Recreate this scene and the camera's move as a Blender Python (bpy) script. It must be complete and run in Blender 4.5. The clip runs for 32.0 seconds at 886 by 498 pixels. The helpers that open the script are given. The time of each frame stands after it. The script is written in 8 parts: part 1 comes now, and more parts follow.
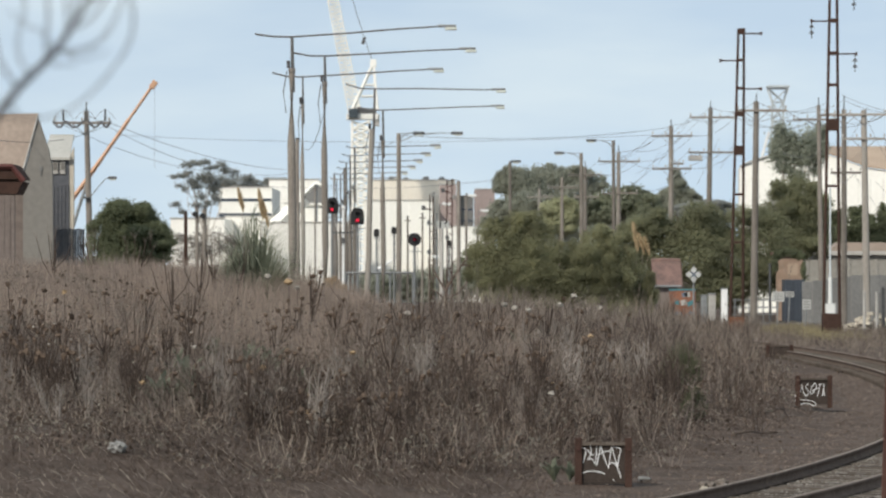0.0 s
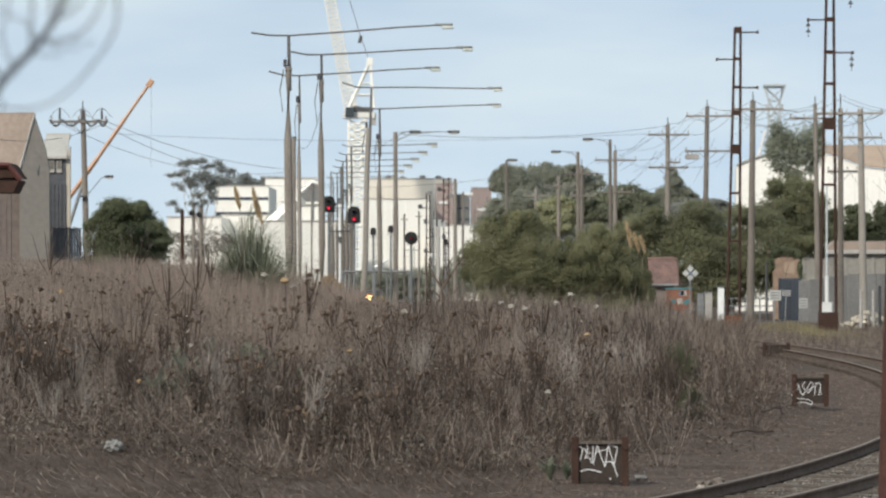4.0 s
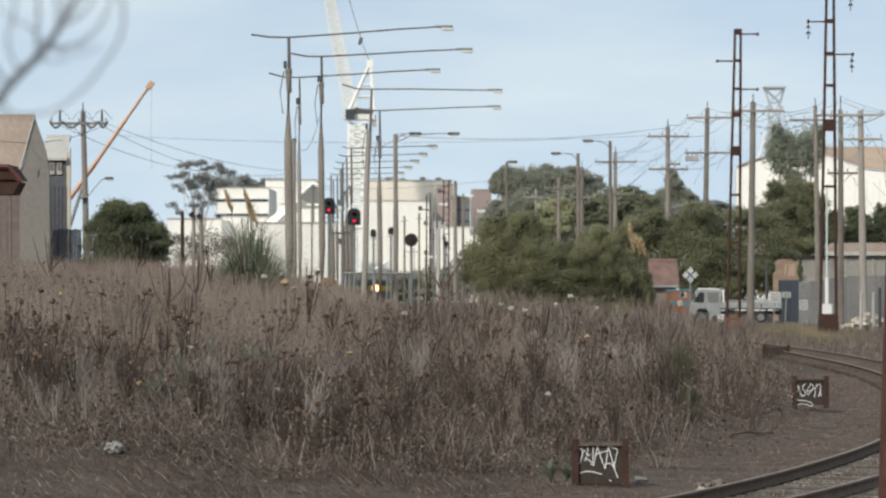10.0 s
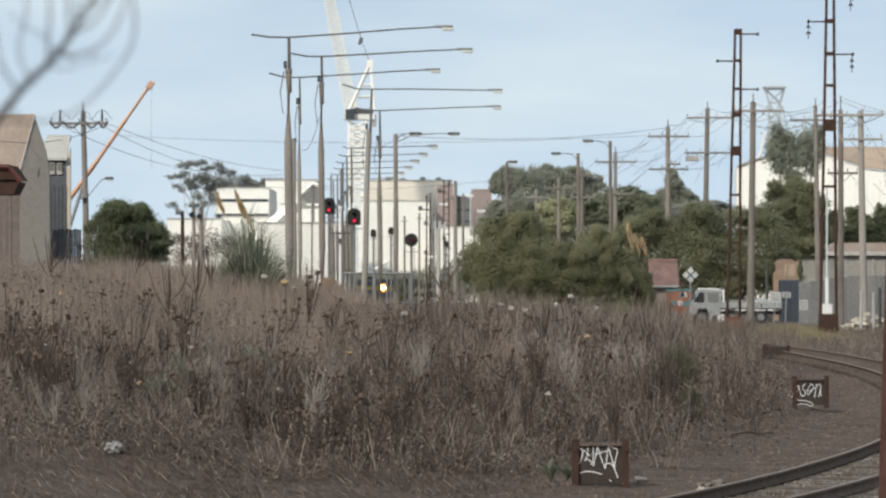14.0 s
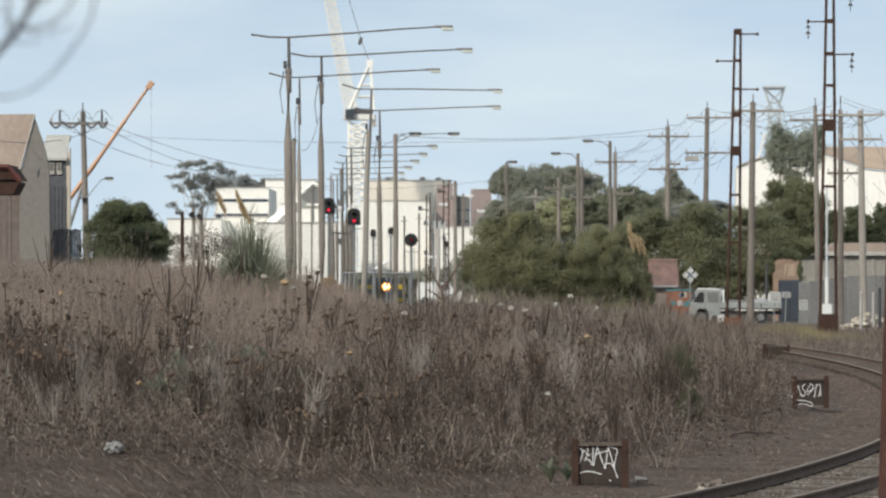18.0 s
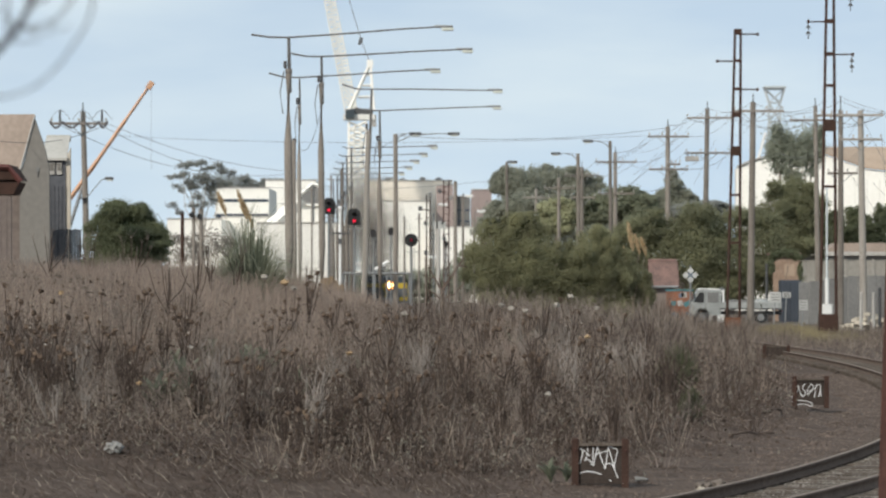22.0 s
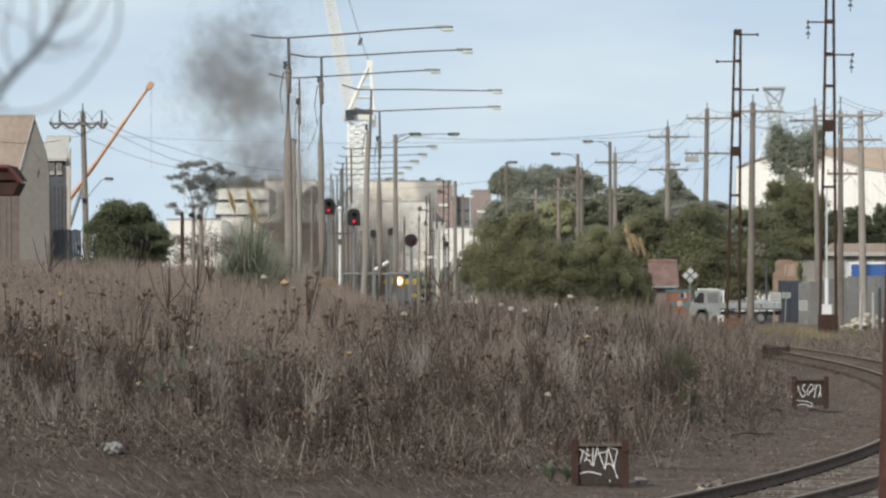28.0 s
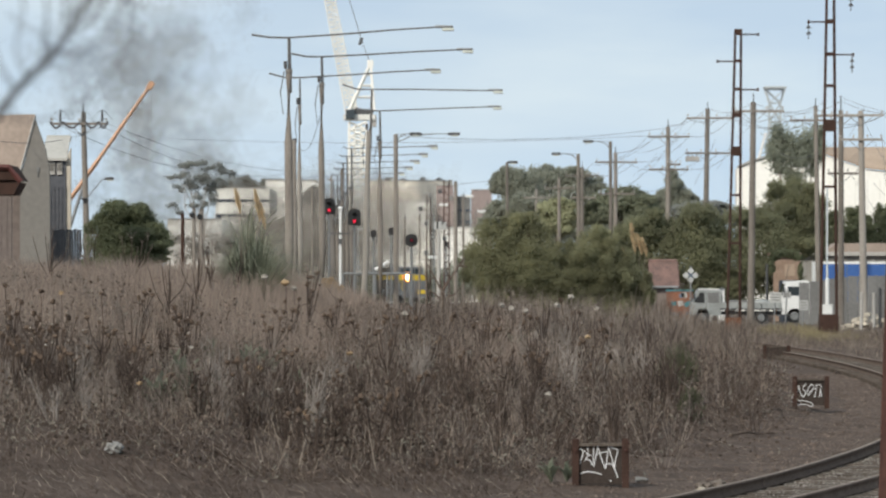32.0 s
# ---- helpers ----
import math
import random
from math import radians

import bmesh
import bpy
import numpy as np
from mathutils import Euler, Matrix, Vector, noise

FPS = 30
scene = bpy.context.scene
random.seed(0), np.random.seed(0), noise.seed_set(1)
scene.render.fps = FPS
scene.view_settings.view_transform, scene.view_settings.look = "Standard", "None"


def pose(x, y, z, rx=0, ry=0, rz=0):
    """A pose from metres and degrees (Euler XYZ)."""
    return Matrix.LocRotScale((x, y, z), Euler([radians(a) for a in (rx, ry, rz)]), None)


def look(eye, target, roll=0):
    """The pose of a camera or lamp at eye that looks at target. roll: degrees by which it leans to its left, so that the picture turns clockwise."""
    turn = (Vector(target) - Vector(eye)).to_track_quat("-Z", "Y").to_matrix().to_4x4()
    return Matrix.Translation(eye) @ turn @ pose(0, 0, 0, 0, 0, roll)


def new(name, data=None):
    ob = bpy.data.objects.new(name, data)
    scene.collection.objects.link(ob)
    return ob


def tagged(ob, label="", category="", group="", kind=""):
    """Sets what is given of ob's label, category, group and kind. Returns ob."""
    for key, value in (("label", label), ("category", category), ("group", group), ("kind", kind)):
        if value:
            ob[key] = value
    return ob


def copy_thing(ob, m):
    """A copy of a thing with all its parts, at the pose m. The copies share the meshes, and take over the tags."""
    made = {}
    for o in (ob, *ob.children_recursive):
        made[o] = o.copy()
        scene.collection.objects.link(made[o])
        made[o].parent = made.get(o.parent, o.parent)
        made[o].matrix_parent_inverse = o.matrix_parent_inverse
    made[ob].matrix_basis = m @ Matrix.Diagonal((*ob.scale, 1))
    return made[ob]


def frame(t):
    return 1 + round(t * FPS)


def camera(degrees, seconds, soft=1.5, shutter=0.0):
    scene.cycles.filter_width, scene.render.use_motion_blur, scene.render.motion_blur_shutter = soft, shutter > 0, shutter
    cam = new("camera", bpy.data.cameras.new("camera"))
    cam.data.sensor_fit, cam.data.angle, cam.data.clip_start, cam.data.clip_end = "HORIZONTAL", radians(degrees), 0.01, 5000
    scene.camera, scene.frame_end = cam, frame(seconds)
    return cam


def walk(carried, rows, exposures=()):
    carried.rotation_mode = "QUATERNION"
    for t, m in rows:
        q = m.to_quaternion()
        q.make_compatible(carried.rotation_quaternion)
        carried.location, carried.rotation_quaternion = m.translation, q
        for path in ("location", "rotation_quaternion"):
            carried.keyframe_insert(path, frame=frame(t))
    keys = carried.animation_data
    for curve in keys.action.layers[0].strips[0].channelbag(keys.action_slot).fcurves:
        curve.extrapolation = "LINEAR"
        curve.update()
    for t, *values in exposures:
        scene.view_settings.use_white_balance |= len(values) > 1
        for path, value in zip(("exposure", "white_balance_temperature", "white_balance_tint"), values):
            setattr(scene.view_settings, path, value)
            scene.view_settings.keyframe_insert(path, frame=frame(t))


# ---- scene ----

# ---------------------------------------------------------------- camera
cam = camera(12.78, 32.0, soft=2.2)
cam.data.dof.use_dof = True
cam.data.dof.focus_distance = 92.0
cam.data.dof.aperture_fstop = 3.4
# seconds, tilt above level and turn to the left in degrees: a tripod that is nudged now and then
NUDGES = [
    (0, 0.3124, 0.0458), (0.5, 0.3247, 0.0126), (1, 0.3219, 0.0069), (1.5, 0.3219, 0.0028),
    (2, 0.3289, 0.0000), (2.5, 0.3289, 0.0112), (3, 0.3192, 0.0085), (3.5, 0.3054, 0.0070),
    (5.5, 0.2622, -0.0418), (6, 0.2525, -0.0168), (6.5, 0.2566, -0.0112), (7, 0.2609, -0.0196),
    (7.5, 0.2843, -0.0126), (8, 0.3012, -0.0125), (8.5, 0.3165, -0.0069), (9, 0.3192, 0.0000),
    (9.5, 0.3192, -0.0041), (10, 0.3192, -0.0014), (10.5, 0.3179, -0.0014), (11, 0.3179, -0.0041),
    (11.5, 0.3192, -0.0031), (12, 0.3151, -0.0014), (12.5, 0.3233, -0.0027), (13, 0.3206, -0.0014),
    (13.5, 0.3192, -0.0014), (14, 0.3192, 0.0000), (14.5, 0.3179, -0.0014), (16.5, 0.3138, -0.0014),
    (17, 0.3165, 0.0000), (17.5, 0.3192, -0.0027), (18, 0.3192, -0.0027), (18.5, 0.3192, -0.0042),
    (19, 0.3234, -0.0041), (19.5, 0.3247, -0.0027), (20, 0.3221, 0.0000), (20.5, 0.3305, -0.0042),
    (21, 0.3331, -0.0027), (21.5, 0.3247, -0.0084), (22, 0.3206, -0.0014), (22.5, 0.3179, 0.0014),
    (23, 0.3082, 0.0082), (23.5, 0.3206, 0.0112), (24, 0.3303, 0.0096), (24.5, 0.3345, 0.0014),
    (25, 0.3275, 0.0000), (25.5, 0.3233, -0.0014), (27.5, 0.3262, -0.0014), (28, 0.3261, -0.0041),
    (28.5, 0.3249, 0.0014), (29, 0.3220, 0.0068), (29.5, 0.3236, -0.0068), (30, 0.3193, 0.0014),
    (30.5, 0.3290, 0.0014), (31, 0.3276, 0.0055), (31.5, 0.3262, 0.0000), (32, 0.3234, 0.0028),
]
walk(cam, [(t, pose(0, 0, 3.5, 90 + tilt, 0, turn)) for t, tilt, turn in NUDGES])

# ---------------------------------------------------------------- light
SUN_EL, SUN_AZ = 34.0, 212.0     # azimuth clockwise from +Y (the way the camera looks)
world = bpy.data.worlds.new("sky")
scene.world = world
world.use_nodes = True
wn, wl = world.node_tree.nodes, world.node_tree.links
wn.clear()
w_out = wn.new("ShaderNodeOutputWorld")
w_bg = wn.new("ShaderNodeBackground")
w_sky = wn.new("ShaderNodeTexSky")
w_sky.sky_type = 'NISHITA'
w_sky.sun_disc = False
w_sky.sun_elevation = radians(SUN_EL)
w_sky.sun_rotation = radians(SUN_AZ)
w_sky.air_density, w_sky.dust_density, w_sky.ozone_density = 1.0, 0.6, 1.5
w_co = wn.new("ShaderNodeTexCoord")
w_add = wn.new("ShaderNodeVectorMath")
w_add.operation = 'ADD'
w_add.inputs[1].default_value = (0, 0, 0.20)
wl.new(w_co.outputs["Generated"], w_add.inputs[0])
wl.new(w_add.outputs[0], w_sky.inputs["Vector"])
# thin, streaky high cloud
w_map = wn.new("ShaderNodeMapping")
w_map.inputs["Scale"].default_value = (6, 6, 26)
wl.new(w_co.outputs["Generated"], w_map.inputs["Vector"])
w_no = wn.new("ShaderNodeTexNoise")
w_no.inputs["Scale"].default_value = 1.6
w_no.inputs["Detail"].default_value = 5
w_no.inputs["Roughness"].default_value = 0.5
wl.new(w_map.outputs[0], w_no.inputs["Vector"])
w_ra = wn.new("ShaderNodeMapRange")
w_ra.inputs["From Min"].default_value = 0.35
w_ra.inputs["From Max"].default_value = 0.75
w_ra.inputs["To Min"].default_value = 0.55
w_ra.inputs["To Max"].default_value = 0.92
wl.new(w_no.outputs[0], w_ra.inputs["Value"])
w_mix = wn.new("ShaderNodeMix")
w_mix.data_type = 'RGBA'
wl.new(w_ra.outputs[0], w_mix.inputs[0])
wl.new(w_sky.outputs[0], w_mix.inputs[6])
w_mix.inputs[7].default_value = (5.7, 6.5, 6.85, 1)
wl.new(w_mix.outputs[2], w_bg.inputs["Color"])
w_bg.inputs["Strength"].default_value = 0.130
wl.new(w_bg.outputs[0], w_out.inputs["Surface"])

sun = new("sun", bpy.data.lights.new("sun", 'SUN'))
sun.data.energy = 3.3
sun.data.angle = radians(3.0)
sun.data.color = (1.0, 0.94, 0.84)
_az, _el = radians(SUN_AZ), radians(SUN_EL)
_to_sun = Vector((math.sin(_az) * math.cos(_el), math.cos(_az) * math.cos(_el), math.sin(_el)))
sun.matrix_world = look(_to_sun * 200, (0, 0, 0))
scene.view_settings.exposure = 0.0
scene.cycles.transparent_max_bounces = 160


# ---------------------------------------------------------------- materials
def mat(name, col, col2=None, rough=0.8, metal=0.0, scale=1.5, fine=18.0, bump=0.15, rand=0.12, contrast=0.5, island=0.0, spec=0.3, stretch=(1, 1, 1)):
    """Two colours mixed by noise at two scales, with fine relief; each object a little lighter or darker."""
    m = bpy.data.materials.new(name)
    m.use_nodes = True
    n, l = m.node_tree.nodes, m.node_tree.links
    b = n["Principled BSDF"]
    b.inputs["Roughness"].default_value = rough
    b.inputs["Metallic"].default_value = metal
    b.inputs["Specular IOR Level"].default_value = spec if rough < 0.85 else spec * 0.35
    if col2 is None:
        col2 = tuple(c * 0.7 for c in col)
    co = n.new("ShaderNodeTexCoord")
    mp = n.new("ShaderNodeMapping")
    mp.inputs["Scale"].default_value = stretch
    l.new(co.outputs["Object"], mp.inputs["Vector"])
    n1 = n.new("ShaderNodeTexNoise")
    n1.inputs["Scale"].default_value = scale
    n1.inputs["Detail"].default_value = 4
    n2 = n.new("ShaderNodeTexNoise")
    n2.inputs["Scale"].default_value = fine
    n2.inputs["Detail"].default_value = 3
    l.new(mp.outputs[0], n1.inputs["Vector"])
    l.new(mp.outputs[0], n2.inputs["Vector"])
    ad = n.new("ShaderNodeMath")
    ad.operation = 'ADD'
    l.new(n1.outputs[0], ad.inputs[0])
    l.new(n2.outputs[0], ad.inputs[1])
    mr = n.new("ShaderNodeMapRange")
    mr.inputs["From Min"].default_value = 1.0 - contrast * 0.5
    mr.inputs["From Max"].default_value = 1.0 + contrast * 0.5
    l.new(ad.outputs[0], mr.inputs["Value"])
    mx = n.new("ShaderNodeMix")
    mx.data_type = 'RGBA'
    mx.inputs[6].default_value = (*col, 1)
    mx.inputs[7].default_value = (*col2, 1)
    l.new(mr.outputs[0], mx.inputs[0])
    oi = n.new("ShaderNodeObjectInfo")
    src = oi.outputs["Random"]
    if island:
        ge = n.new("ShaderNodeNewGeometry")
        src = ge.outputs["Random Per Island"]
    amt = island or rand
    vr = n.new("ShaderNodeMapRange")
    vr.inputs["To Min"].default_value = 1 - amt
    vr.inputs["To Max"].default_value = 1 + amt
    l.new(src, vr.inputs["Value"])
    hs = n.new("ShaderNodeHueSaturation")
    l.new(vr.outputs[0], hs.inputs["Value"])
    l.new(mx.outputs[2], hs.inputs["Color"])
    l.new(hs.outputs[0], b.inputs["Base Color"])
    bp = n.new("ShaderNodeBump")
    bp.inputs["Strength"].default_value = bump
    bp.inputs["Distance"].default_value = 0.05
    l.new(n2.outputs[0], bp.inputs["Height"])
    l.new(bp.outputs[0], b.inputs["Normal"])
    return m


def glow(name, col, strength):
    m = bpy.data.materials.new(name)
    m.use_nodes = True
    b = m.node_tree.nodes["Principled BSDF"]
    b.inputs["Base Color"].default_value = (*[c * 0.5 for c in col], 1)
    b.inputs["Emission Color"].default_value = (*col, 1)
    b.inputs["Emission Strength"].default_value = strength
    return m


def leafy(name, dark, light, spread=0.2, through_light=0.45):
    """Leaves: a colour for each leaf between dark and light, some light passing through."""
    m = bpy.data.materials.new(name)
    m.use_nodes = True
    n, l = m.node_tree.nodes, m.node_tree.links
    b = n["Principled BSDF"]
    b.inputs["Roughness"].default_value = 0.7
    b.inputs["Specular IOR Level"].default_value = 0.2
    ge = n.new("ShaderNodeNewGeometry")
    co = n.new("ShaderNodeTexCoord")
    no = n.new("ShaderNodeTexNoise")
    no.inputs["Scale"].default_value = 0.6
    l.new(co.outputs["Object"], no.inputs["Vector"])
    ad = n.new("ShaderNodeMath")
    ad.operation = 'MULTIPLY_ADD'
    ad.inputs[1].default_value = spread
    l.new(ge.outputs["Random Per Island"], ad.inputs[0])
    l.new(no.outputs[0], ad.inputs[2])
    mr = n.new("ShaderNodeMapRange")
    mr.inputs["From Min"].default_value = 0.35
    mr.inputs["From Max"].default_value = 0.65 + spread
    l.new(ad.outputs[0], mr.inputs["Value"])
    mx = n.new("ShaderNodeMix")
    mx.data_type = 'RGBA'
    mx.inputs[6].default_value = (*dark, 1)
    mx.inputs[7].default_value = (*light, 1)
    l.new(mr.outputs[0], mx.inputs[0])
    l.new(mx.outputs[2], b.inputs["Base Color"])
    tr = n.new("ShaderNodeBsdfTranslucent")
    l.new(mx.outputs[2], tr.inputs["Color"])
    ms = n.new("ShaderNodeMixShader")
    ms.inputs[0].default_value = through_light
    l.new(b.outputs[0], ms.inputs[1])
    l.new(tr.outputs[0], ms.inputs[2])
    l.new(ms.outputs[0], n["Material Output"].inputs["Surface"])
    return m


M_SOIL = mat("dry soil and litter", (0.058, 0.043, 0.035), (0.128, 0.097, 0.080), 0.95, scale=0.9, fine=9, bump=0.9, rand=0)
M_WEED = mat("dead thistle stalks", (0.058, 0.042, 0.034), (0.128, 0.098, 0.081), 0.9, scale=0.35, fine=1.2, bump=0, island=0.3)
M_GREYWEED = mat("grey weathered stalks", (0.157, 0.127, 0.110), (0.280, 0.236, 0.205), 0.9, scale=0.35, fine=1.2, bump=0, island=0.35)
M_STRAW = mat("bleached dry grass", (0.190, 0.148, 0.121), (0.300, 0.240, 0.197), 0.9, scale=0.2, fine=0.9, bump=0, island=0.3)
M_CREST = mat("soft tan crest grass", (0.255, 0.200, 0.166), (0.362, 0.292, 0.245), 0.9, scale=0.25, fine=0.9, bump=0, island=0.2)
M_DEADLEAF = mat("crumpled brown leaves", (0.060, 0.0455, 0.037), (0.140, 0.109, 0.089), 0.9, scale=0.5, fine=3, bump=0, island=0.4)
M_GREYLEAF = mat("withered grey leaves", (0.125, 0.115, 0.095), (0.215, 0.198, 0.165), 0.9, scale=0.5, fine=3, bump=0, island=0.35)
M_PALE = mat("pale dry stems", (0.25, 0.205, 0.165), (0.36, 0.305, 0.25), 0.9, scale=0.4, fine=2, bump=0, island=0.3)
M_HEAD = mat("brown thistle heads", (0.045, 0.032, 0.025), (0.105, 0.076, 0.056), 0.9, scale=6, fine=30, island=0.4)
M_FLUFF = mat("golden seed fluff", (0.22, 0.15, 0.085), (0.33, 0.24, 0.15), 0.95, scale=8, fine=40, island=0.3)
M_WHITEHEAD = mat("bleached white seed heads", (0.21, 0.19, 0.165), (0.31, 0.285, 0.25), 0.95, scale=8, fine=40, island=0.25)
M_GREENWEED = leafy("grey green thistle leaves", (0.145, 0.158, 0.112), (0.245, 0.258, 0.190))
M_WOOD = mat("weathered pole timber", (0.155, 0.135, 0.116), (0.268, 0.238, 0.208), 0.9, scale=1.2, fine=14, bump=0.4, rand=0.22, stretch=(3, 3, 0.35))
M_PALEWOOD = mat("pale grey pole", (0.26, 0.235, 0.205), (0.36, 0.33, 0.295), 0.85, scale=1.2, fine=14, bump=0.3, rand=0.12, stretch=(3, 3, 0.35))
M_GALV = mat("galvanised steel", (0.17, 0.175, 0.175), (0.27, 0.275, 0.275), 0.55, metal=0.5, scale=3, fine=22, rand=0.1)
M_ARM = mat("dull grey arm steel", (0.095, 0.09, 0.085), (0.15, 0.145, 0.14), 0.7, metal=0.2, scale=3, fine=22)
M_PALESTEEL = mat("pale blue grey steel", (0.42, 0.45, 0.46), (0.52, 0.55, 0.56), 0.7, scale=1, fine=8)
M_DARKSTEEL = mat("dark grey steel", (0.06, 0.06, 0.062), (0.11, 0.11, 0.11), 0.6, metal=0.3, scale=3, fine=22)
M_LENS = mat("frosted lamp glass", (0.52, 0.55, 0.5), (0.62, 0.64, 0.58), 0.3, scale=5, fine=20, bump=0)
M_RUST = mat("rusty brown steel", (0.045, 0.028, 0.023), (0.085, 0.050, 0.039), 0.85, metal=0.2, scale=3, fine=24, bump=0.4, contrast=0.7)
M_PLATE = mat("dark rusted plate", (0.040, 0.032, 0.028), (0.074, 0.058, 0.049), 0.9, scale=3, fine=24, bump=0.3, contrast=0.7)
M_REDRUST = mat("red oxide painted steel", (0.050, 0.023, 0.018), (0.080, 0.037, 0.028), 0.8, metal=0.1, scale=3, fine=24, bump=0.3)
M_ORANGERUST = mat("orange rusted sheet", (0.19, 0.082, 0.045), (0.11, 0.055, 0.036), 0.85, scale=2.5, fine=20, bump=0.4)
M_RAILTOP = mat("worn rail steel", (0.205, 0.163, 0.133), (0.29, 0.238, 0.2), 0.8, metal=0.2, scale=2, fine=20)
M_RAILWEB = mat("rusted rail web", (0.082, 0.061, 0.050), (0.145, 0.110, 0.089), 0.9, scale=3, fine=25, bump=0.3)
M_SLEEPER = mat("old timber sleeper", (0.07, 0.055, 0.045), (0.12, 0.10, 0.083), 0.95, scale=4, fine=24, bump=0.5, rand=0.25)
M_BALLAST = mat("grey brown ballast", (0.115, 0.094, 0.079), (0.215, 0.183, 0.157), 0.95, scale=6, fine=24, bump=1.0, rand=0)
M_STONE = mat("ballast stone", (0.15, 0.135, 0.12), (0.285, 0.262, 0.238), 0.95, scale=3, fine=20, island=0.4)
M_ASPHALT = mat("grey asphalt", (0.095, 0.088, 0.082), (0.14, 0.132, 0.124), 0.9, scale=0.6, fine=14, rand=0)
M_CONCRETE = mat("pale concrete", (0.36, 0.34, 0.31), (0.47, 0.45, 0.42), 0.9, scale=0.7, fine=9)
M_WHITEWALL = mat("white painted sheeting", (0.87, 0.85, 0.79), (0.77, 0.745, 0.68), 0.7, scale=0.15, fine=2.5, bump=0.1, contrast=0.8)
M_CREAM = mat("cream wall", (0.62, 0.56, 0.47), (0.52, 0.46, 0.38), 0.8, scale=0.15, fine=2.2, bump=0.1)
M_GREYWALL = mat("grey fibre cement", (0.205, 0.193, 0.175), (0.168, 0.158, 0.143), 0.9, scale=0.3, fine=4, bump=0.15)
M_RENDER = mat("pale cement render", (0.335, 0.318, 0.285), (0.27, 0.255, 0.228), 0.9, scale=0.3, fine=4, bump=0.15)
M_CREAMWHITE = mat("cream painted sheeting", (0.82, 0.765, 0.67), (0.72, 0.665, 0.57), 0.75, scale=0.12, fine=2.0, bump=0.1, contrast=0.9)
M_FENCE = mat("grey sheet fence", (0.20, 0.197, 0.19), (0.15, 0.148, 0.143), 0.85, scale=0.3, fine=5, bump=0.15)
M_ROOFGREY = mat("pale weathered roofing", (0.40, 0.385, 0.35), (0.49, 0.47, 0.43), 0.7, scale=0.4, fine=5, metal=0.1)
M_ROOFBROWN = mat("brown corrugated roofing", (0.33, 0.265, 0.22), (0.25, 0.20, 0.165), 0.75, scale=0.4, fine=5)
M_ROOFTAN = mat("tan roofing", (0.44, 0.335, 0.25), (0.36, 0.27, 0.20), 0.8, scale=0.3, fine=4)
M_TILE = mat("terracotta roof tiles", (0.250, 0.155, 0.132), (0.135, 0.095, 0.085), 0.85, scale=1.4, fine=7, bump=0.4)
M_DARKWALL = mat("dark slate sheeting", (0.075, 0.078, 0.088), (0.11, 0.113, 0.125), 0.75, scale=0.5, fine=5)
M_DARKGAP = mat("dark window glass", (0.03, 0.04, 0.055), (0.06, 0.075, 0.10), 0.15, scale=0.3, fine=3, bump=0)
M_DUSTPINK = mat("dusty pink brick", (0.36, 0.29, 0.27), (0.28, 0.225, 0.21), 0.85, scale=0.2, fine=3)
M_BROWNWALL = mat("brown mottled sheeting", (0.205, 0.170, 0.152), (0.150, 0.124, 0.112), 0.9, scale=0.4, fine=4)
M_REDTRIM = mat("dull red trim", (0.125, 0.045, 0.037), (0.09, 0.034, 0.030), 0.7, scale=2, fine=12)
M_BRICK = mat("orange brick", (0.36, 0.262, 0.20), (0.24, 0.17, 0.125), 0.9, scale=2, fine=14, rand=0.2)
M_BLUEBIN = mat("slate blue sheet", (0.042, 0.051, 0.066), (0.060, 0.069, 0.084), 0.7, scale=1, fine=8)
M_BLUE = mat("blue vinyl curtain", (0.04, 0.105, 0.30), (0.055, 0.13, 0.35), 0.55, scale=0.8, fine=7)
M_WHITEPAINT = mat("white enamel", (0.78, 0.78, 0.76), (0.68, 0.68, 0.66), 0.4, scale=1, fine=9, rand=0.05)
M_TRUCK = mat("silver grey truck paint", (0.36, 0.37, 0.355), (0.24, 0.25, 0.24), 0.5, metal=0.2, scale=1, fine=9)
M_TYRE = mat("black rubber", (0.025, 0.025, 0.026), (0.05, 0.05, 0.05), 0.85, scale=4, fine=30)
M_GLASS = mat("tinted windscreen", (0.03, 0.04, 0.045), (0.05, 0.06, 0.065), 0.08, scale=1, fine=5, bump=0, spec=0.6)
M_CRANEWHITE = mat("white crane steel", (0.82, 0.81, 0.76), (0.72, 0.70, 0.64), 0.6, scale=0.3, fine=4)
# orange washed out towards peach: distance haze put into the paint colour
M_CRANEORANGE = mat("haze-paled orange crane paint", (0.64, 0.37, 0.225), (0.52, 0.31, 0.20), 0.5, scale=0.4, fine=5)
M_BRIGHT = mat("glossy white enamel on steel", (0.93, 0.92, 0.88), (0.86, 0.84, 0.79), 0.22, metal=0.35, scale=3, fine=16, bump=0.05, rand=0.03, spec=0.8)
M_SIGNALBLACK = mat("matt black signal backing", (0.018, 0.018, 0.019), (0.032, 0.032, 0.032), 0.8, scale=3, fine=16)
M_SIGNWHITE = mat("white reflective sign", (0.46, 0.46, 0.44), (0.37, 0.37, 0.35), 0.5, scale=3, fine=16)
M_SIGNBLACK = mat("black sign paint", (0.02, 0.02, 0.02), (0.03, 0.03, 0.03), 0.6, scale=3, fine=16)
M_SIGNBLUE = mat("slate blue sign plate", (0.10, 0.13, 0.17), (0.13, 0.16, 0.20), 0.6, scale=3, fine=16)
M_REDLIGHT = glow("red signal lamp", (1.0, 0.03, 0.08), 0.95)
M_DIMRED = glow("dim red signal lamp", (0.5, 0.02, 0.06), 0.2)
